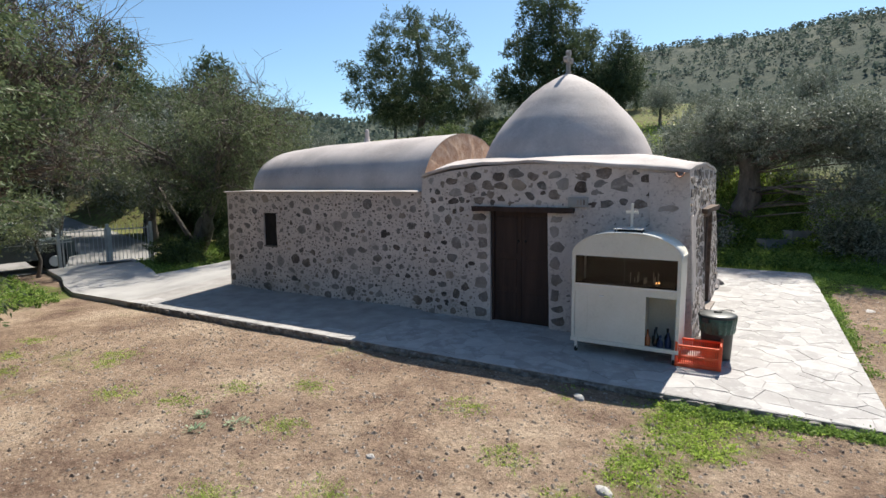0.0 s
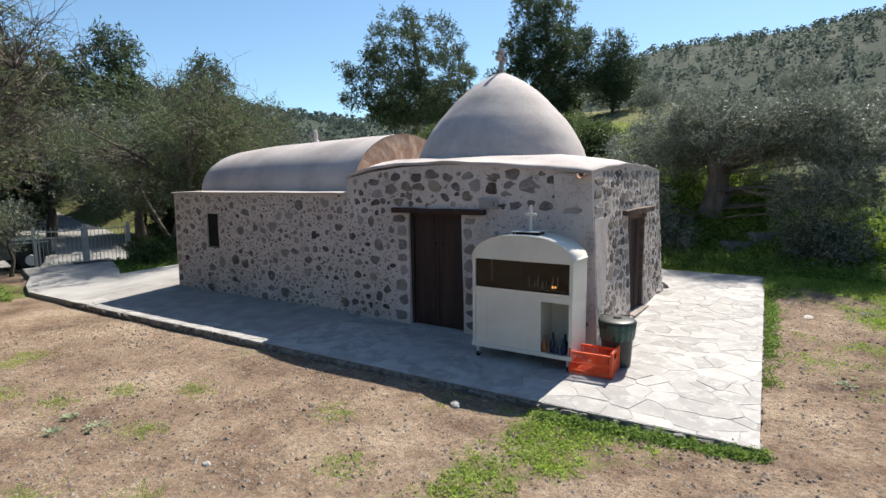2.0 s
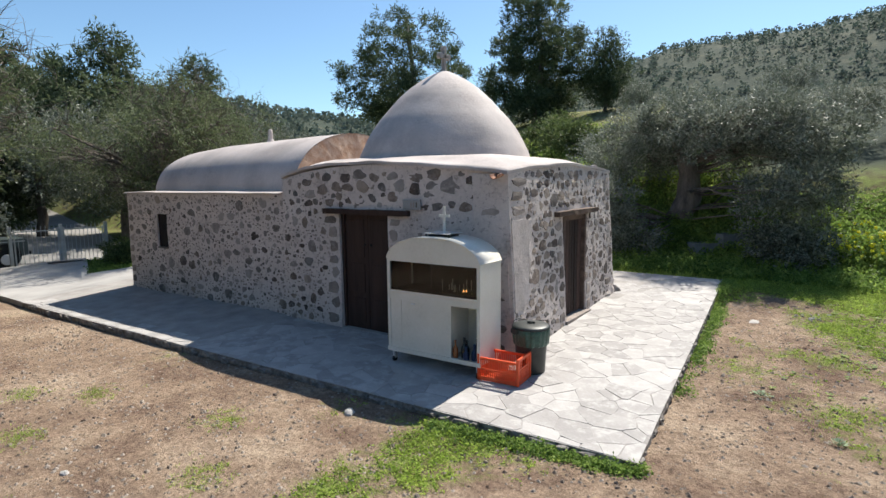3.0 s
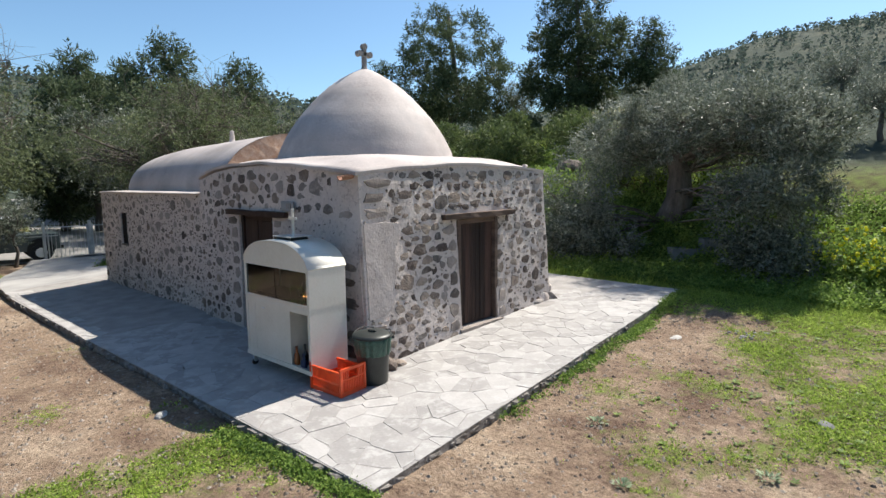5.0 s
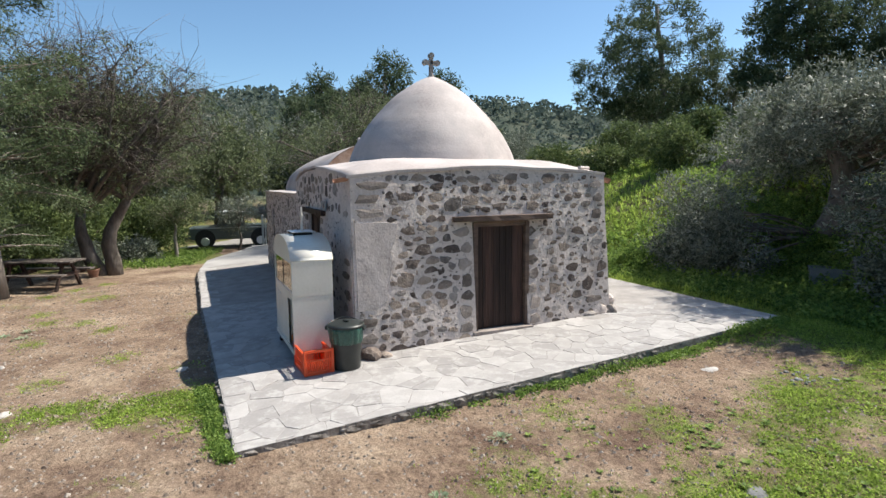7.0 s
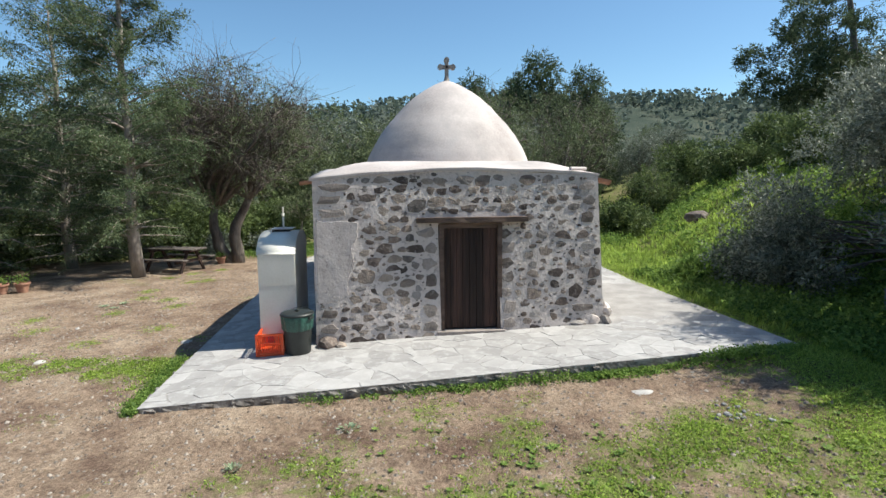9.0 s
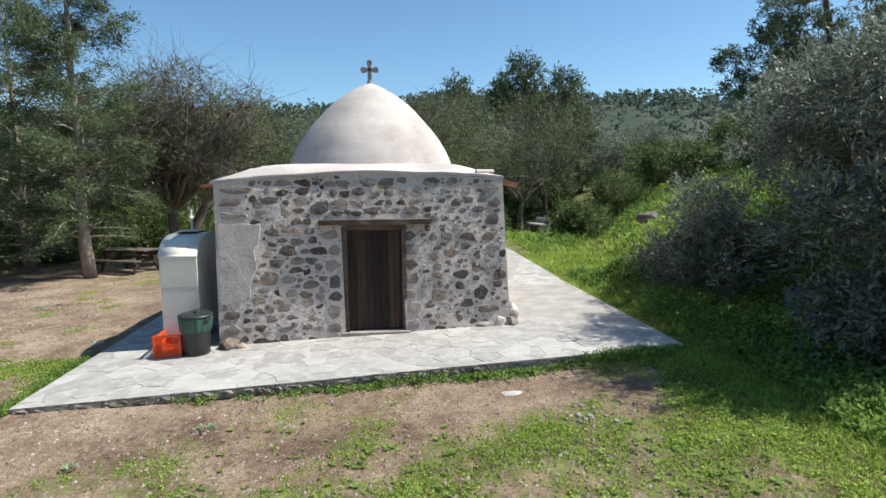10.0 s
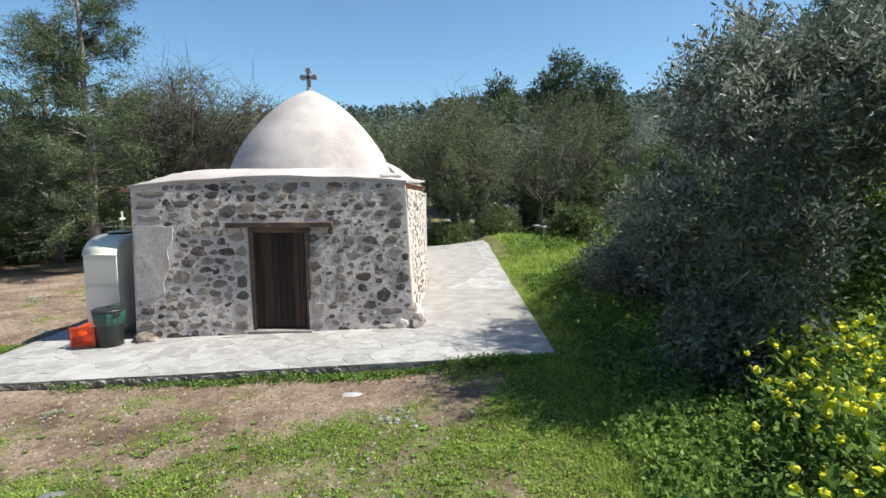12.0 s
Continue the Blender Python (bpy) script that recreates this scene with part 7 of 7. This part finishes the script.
def build_render_patch():
    """A smooth patch of render at the corner, ragged and narrowing downwards."""
    outline = [(0.03, 2.0), (0.38, 2.03), (0.72, 1.98), (0.70, 1.78), (0.60, 1.58), (0.63, 1.34), (0.52, 1.1), (0.5, 0.86), (0.34, 0.72), (0.03, 0.74)]
    r = random.Random(8)
    pts = []
    for k, (x, z) in enumerate(outline):
        x2, z2 = outline[(k + 1) % len(outline)]
        for t in (0, 0.33, 0.66):
            pts.append((x + (x2 - x) * t + r.uniform(-0.018, 0.018) * (x > 0.05), z + (z2 - z) * t + r.uniform(-0.018, 0.018)))
    n = len(pts)
    V = [wall_porch_e.at(x, z) + wall_porch_e.n * (wall_porch_e.rough(x, z) - 0.03) for x, z in pts]
    V += [wall_porch_e.at(0.32 + (x - 0.32) * 0.96, 1.4 + (z - 1.4) * 0.985) + wall_porch_e.n * (wall_porch_e.rough(x, z) + 0.009) for x, z in pts]
    put("render_patch", mesh_from("render_patch", V, [tuple(range(n, 2 * n))] + [(i, (i + 1) % n, n + (i + 1) % n, n + i) for i in range(n)]), PATCH, wall_porch_e.ob, "smooth pale rendered patch at the corner")


build_render_patch()
blocks(wall_porch_e, fix_e, seed=9)
fix_e += [(0.33, 1.72, 0.72, 0.6), (0.28, 1.1, 0.5, 0.8)]
over_east = [(1.55, 3.35, 1.95, 2.07)]
lay(wall_porch_e, [(1000, (0.17, 0.31), (1.3, 2.3), (0.6, 4.5, 2.1, 2.76), -0.006), (1100, (0.14, 0.29), (1.2, 2.2), (0.6, 1.95, 0.1, 2.1), -0.006), (220, (0.16, 0.28), (1.1, 1.8), (3.2, 4.65, 0.1, 2.1), 0.012),
                   (1500, (0.1, 0.18), (0.9, 2.0), (0.05, 2.0, 0.06, 2.76), -0.008), (1100, (0.1, 0.17), (0.9, 1.9), (2.0, 4.65, 2.05, 2.76), -0.008), (520, (0.08, 0.15), (0.8, 1.9), (2.95, 4.65, 0.06, 2.1), 0.006),
                   (1500, (0.03, 0.085), (0.7, 2.2), (0.02, 2.0, 0.05, 2.7), 0.0), (1300, (0.03, 0.08), (0.7, 2.2), (2.95, 4.66, 0.05, 2.7), 0.006)],
    over_east, fix_e, 295, 3, 0.22, 7, 1.12)

fix_n = [(0.12, 0.3 + 0.24 * k, 0.2, 0.2) for k in range(8)]
blocks(wall_nave_s, fix_n, seed=11)
lay(wall_nave_s, [(200, (0.15, 0.3), (0.9, 1.9), (0.2, 5.6, 0.1, 2.28), 0.035), (520, (0.09, 0.16), (0.8, 1.6), (0.1, 5.6, 0.06, 2.28), 0.035), (5500, (0.025, 0.08), (0.6, 2.2), (0.05, 5.65, 0.05, 2.3), 0.004)],
    (), fix_n, 220, 4, 0.8, 14, 1.05)
scatter(wall_porch_n, [(200, (0.12, 0.24), (0.5, 1.0), (0.2, 4.4), (0.3, 2.5)), (400, (0.05, 0.1), (0.5, 1.0), (0.2, 4.4), (0.3, 2.5))], limit=60, seed=5)
scatter(wall_nave_w, [(200, (0.12, 0.2), (0.5, 1.0), (0.2, 4.4), (0.2, 2.2))], limit=60, seed=6)

def build_corner_foot():
    """Rough stones bedded in mortar, spreading at the foot of the north-east corner."""
    r = random.Random(12)
    for x, y, z, sx, sy, sz, m in ((-1.38, 13.30, 0.24, 0.2, 0.15, 0.14, LIMED), (-1.36, 13.08, 0.26, 0.12, 0.2, 0.15, MORTAR), (-1.48, 13.36, 0.42, 0.17, 0.12, 0.13, MORTAR),
                                   (-1.42, 13.2, 0.52, 0.1, 0.14, 0.16, LIMED), (-1.33, 12.86, 0.22, 0.1, 0.17, 0.09, LIMED), (-1.62, 13.36, 0.26, 0.2, 0.13, 0.13, LIMED)):
        bm = bmesh.new()
        bmesh.ops.create_icosphere(bm, subdivisions=2, radius=1)
        o = Vector((r.uniform(0, 9), r.uniform(0, 9), 0))
        for v in bm.verts:
            k = 1 + 0.3 * noise.noise(v.co * 1.4 + o) + 0.14 * noise.noise(v.co * 3.3 + o)
            v.co = Vector((v.co.x * sx, v.co.y * sy, v.co.z * sz)) * k
        part("foot_stone", bm, m, CHAPEL, at=pose(x, y, z))


build_corner_foot()


# ---- flagstones ----
def kerb_row():
    """Broken stones showing along the paving's raised edges."""
    r = random.Random(41)
    shapes = []
    for k in range(9):
        bm = boxed(-0.5, 0.5, -0.5, 0.5, -0.5, 0.5)
        bmesh.ops.subdivide_edges(bm, edges=bm.edges, cuts=1, use_grid_fill=True)
        for v in bm.verts:
            v.co *= 1 - 0.28 * (abs(v.co.x) + abs(v.co.y) + abs(v.co.z) - 0.5) * 0.6
            v.co += Vector((r.uniform(-0.1, 0.1), r.uniform(-0.1, 0.1), r.uniform(-0.1, 0.1)))
        me = bpy.data.meshes.new("kerb_stone")
        bm.to_mesh(me)
        bm.free()
        shapes.append(me)
    x = -12.5
    while x < 0.95:
        w = r.uniform(0.08, 0.28)
        h = r.uniform(0.06, 0.13)
        y = float(S_EDGE(x + w / 2)) + 0.05 - r.uniform(0.0, 0.05)
        put("kerb_stone", shapes[r.randrange(9)], EDGE, PATIO, at=pose(x + w / 2, y, float(patio_z(x, y)) - h * 0.55 - r.uniform(0.012, 0.03), r.uniform(-8, 8), r.uniform(-6, 6), r.uniform(-9, 9)) @ Matrix.Diagonal((w, 0.13, h, 1)))
        x += w * r.uniform(0.75, 1.1)
    y = 6.95
    while y < 12.5:
        w = r.uniform(0.08, 0.22)
        x = float(E_EDGE(y)) - 0.05 + r.uniform(0.0, 0.03)
        put("kerb_stone", shapes[r.randrange(9)], EDGE, PATIO, at=pose(x, y, float(patio_z(x, y)) - 0.055 - r.uniform(0.0, 0.02), r.uniform(-8, 8), r.uniform(-6, 6), 90 + r.uniform(-9, 9)) @ Matrix.Diagonal((w, 0.11, 0.07, 1)))
        y += w * r.uniform(0.9, 1.8)


kerb_row()


def lay_flags():
    rng = np.random.default_rng(23)
    S = np.zeros((0, 2))
    tries = 0
    while len(S) < 1250 and tries < 16000:
        tries += 1
        p = np.array([rng.uniform(-12.6, 1.3), rng.uniform(6.3, 15.7)])
        if -11.0 < p[0] < -2.0 and 9.3 < p[1] < 12.6:
            continue
        gap = rng.choice([0.15, 0.24, 0.36])
        if not len(S) or (((S - p) / np.array([1.15, 0.9])) ** 2).sum(1).min() > gap * gap:
            S = np.vstack([S, p])
    W = rng.uniform(-0.02, 0.02, len(S))
    rest_v, rest_f = [], []
    for k, (x, y) in enumerate(S):
        if -11.3 < x < -1.7 and 9.0 < y < 12.9:
            continue
        poly = [(x - 1.2, y - 1.2), (x + 1.2, y - 1.2), (x + 1.2, y + 1.2), (x - 1.2, y + 1.2)]
        d = np.hypot(S[:, 0] - x, S[:, 1] - y)
        joint = rng.uniform(0.0005, 0.004)
        for j in np.argsort(d)[1:24]:
            nx, ny = (S[j] - (x, y)) / d[j]
            poly = cut(poly, nx, ny, nx * x + ny * y + d[j] / 2 + (W[k] - W[j]) / (2 * d[j]) - joint)
        poly = cut(poly, 0.0, 1.0, 15.40 + 0.05 * min(x, 0) * 0.55)
        poly = cut(poly, 0.998, 0.0679, 0.998 * 1.015 + 0.0679 * 6.82)
        poly = cut(poly, 0.0316 if x > -5.9 else 0.0, -1.0, 0.0316 * -5.9 - 6.615 if x > -5.9 else -6.585)
        poly = cut(poly, -1.0, 0.0, 12.58)
        if len(poly) < 3:
            continue
        P = np.array(poly)
        if np.ptp(P[:, 0]) < 0.05 or np.ptp(P[:, 1]) < 0.05:
            continue
        c = P.mean(0)
        P = P + rng.normal(size=P.shape) * 0.006
        lift = rng.uniform(-0.003, 0.003)
        zt = patio_z(P[:, 0], P[:, 1]) + lift
        cz = float(patio_z(c[0], c[1]))
        n = len(P)
        inner = c + (P - c) * 0.985
        V = [(p[0] - c[0], p[1] - c[1], z - cz - 0.03) for p, z in zip(P, zt)]
        V += [(p[0] - c[0], p[1] - c[1], z - cz - 0.0015) for p, z in zip(P, zt)]
        V += [(p[0] - c[0], p[1] - c[1], z - cz) for p, z in zip(inner, zt)]
        F = [tuple(range(2 * n, 3 * n))]
        for i in range(n):
            m = (i + 1) % n
            F += [(i, m, n + m, n + i), (n + i, n + m, 2 * n + m, 2 * n + i)]
        # single slabs nearest the walk: the south-east quarter of the paving
        if x > -2.6 and y < 12.6 or x > -5.0 and y < 8.0:
            put("flagstone", mesh_from("flagstone", V, F), FLAG, PATIO, at=pose(c[0], c[1], cz))
        else:
            b = len(rest_v)
            rest_v += [(v[0] + c[0], v[1] + c[1], v[2] + cz) for v in V]
            rest_f += [tuple(i + b for i in f) for f in F]
    put("paving_rest", mesh_from("paving_rest", rest_v, rest_f), FLAG_REST, PATIO)["kind"] = "stuff"


lay_flags()
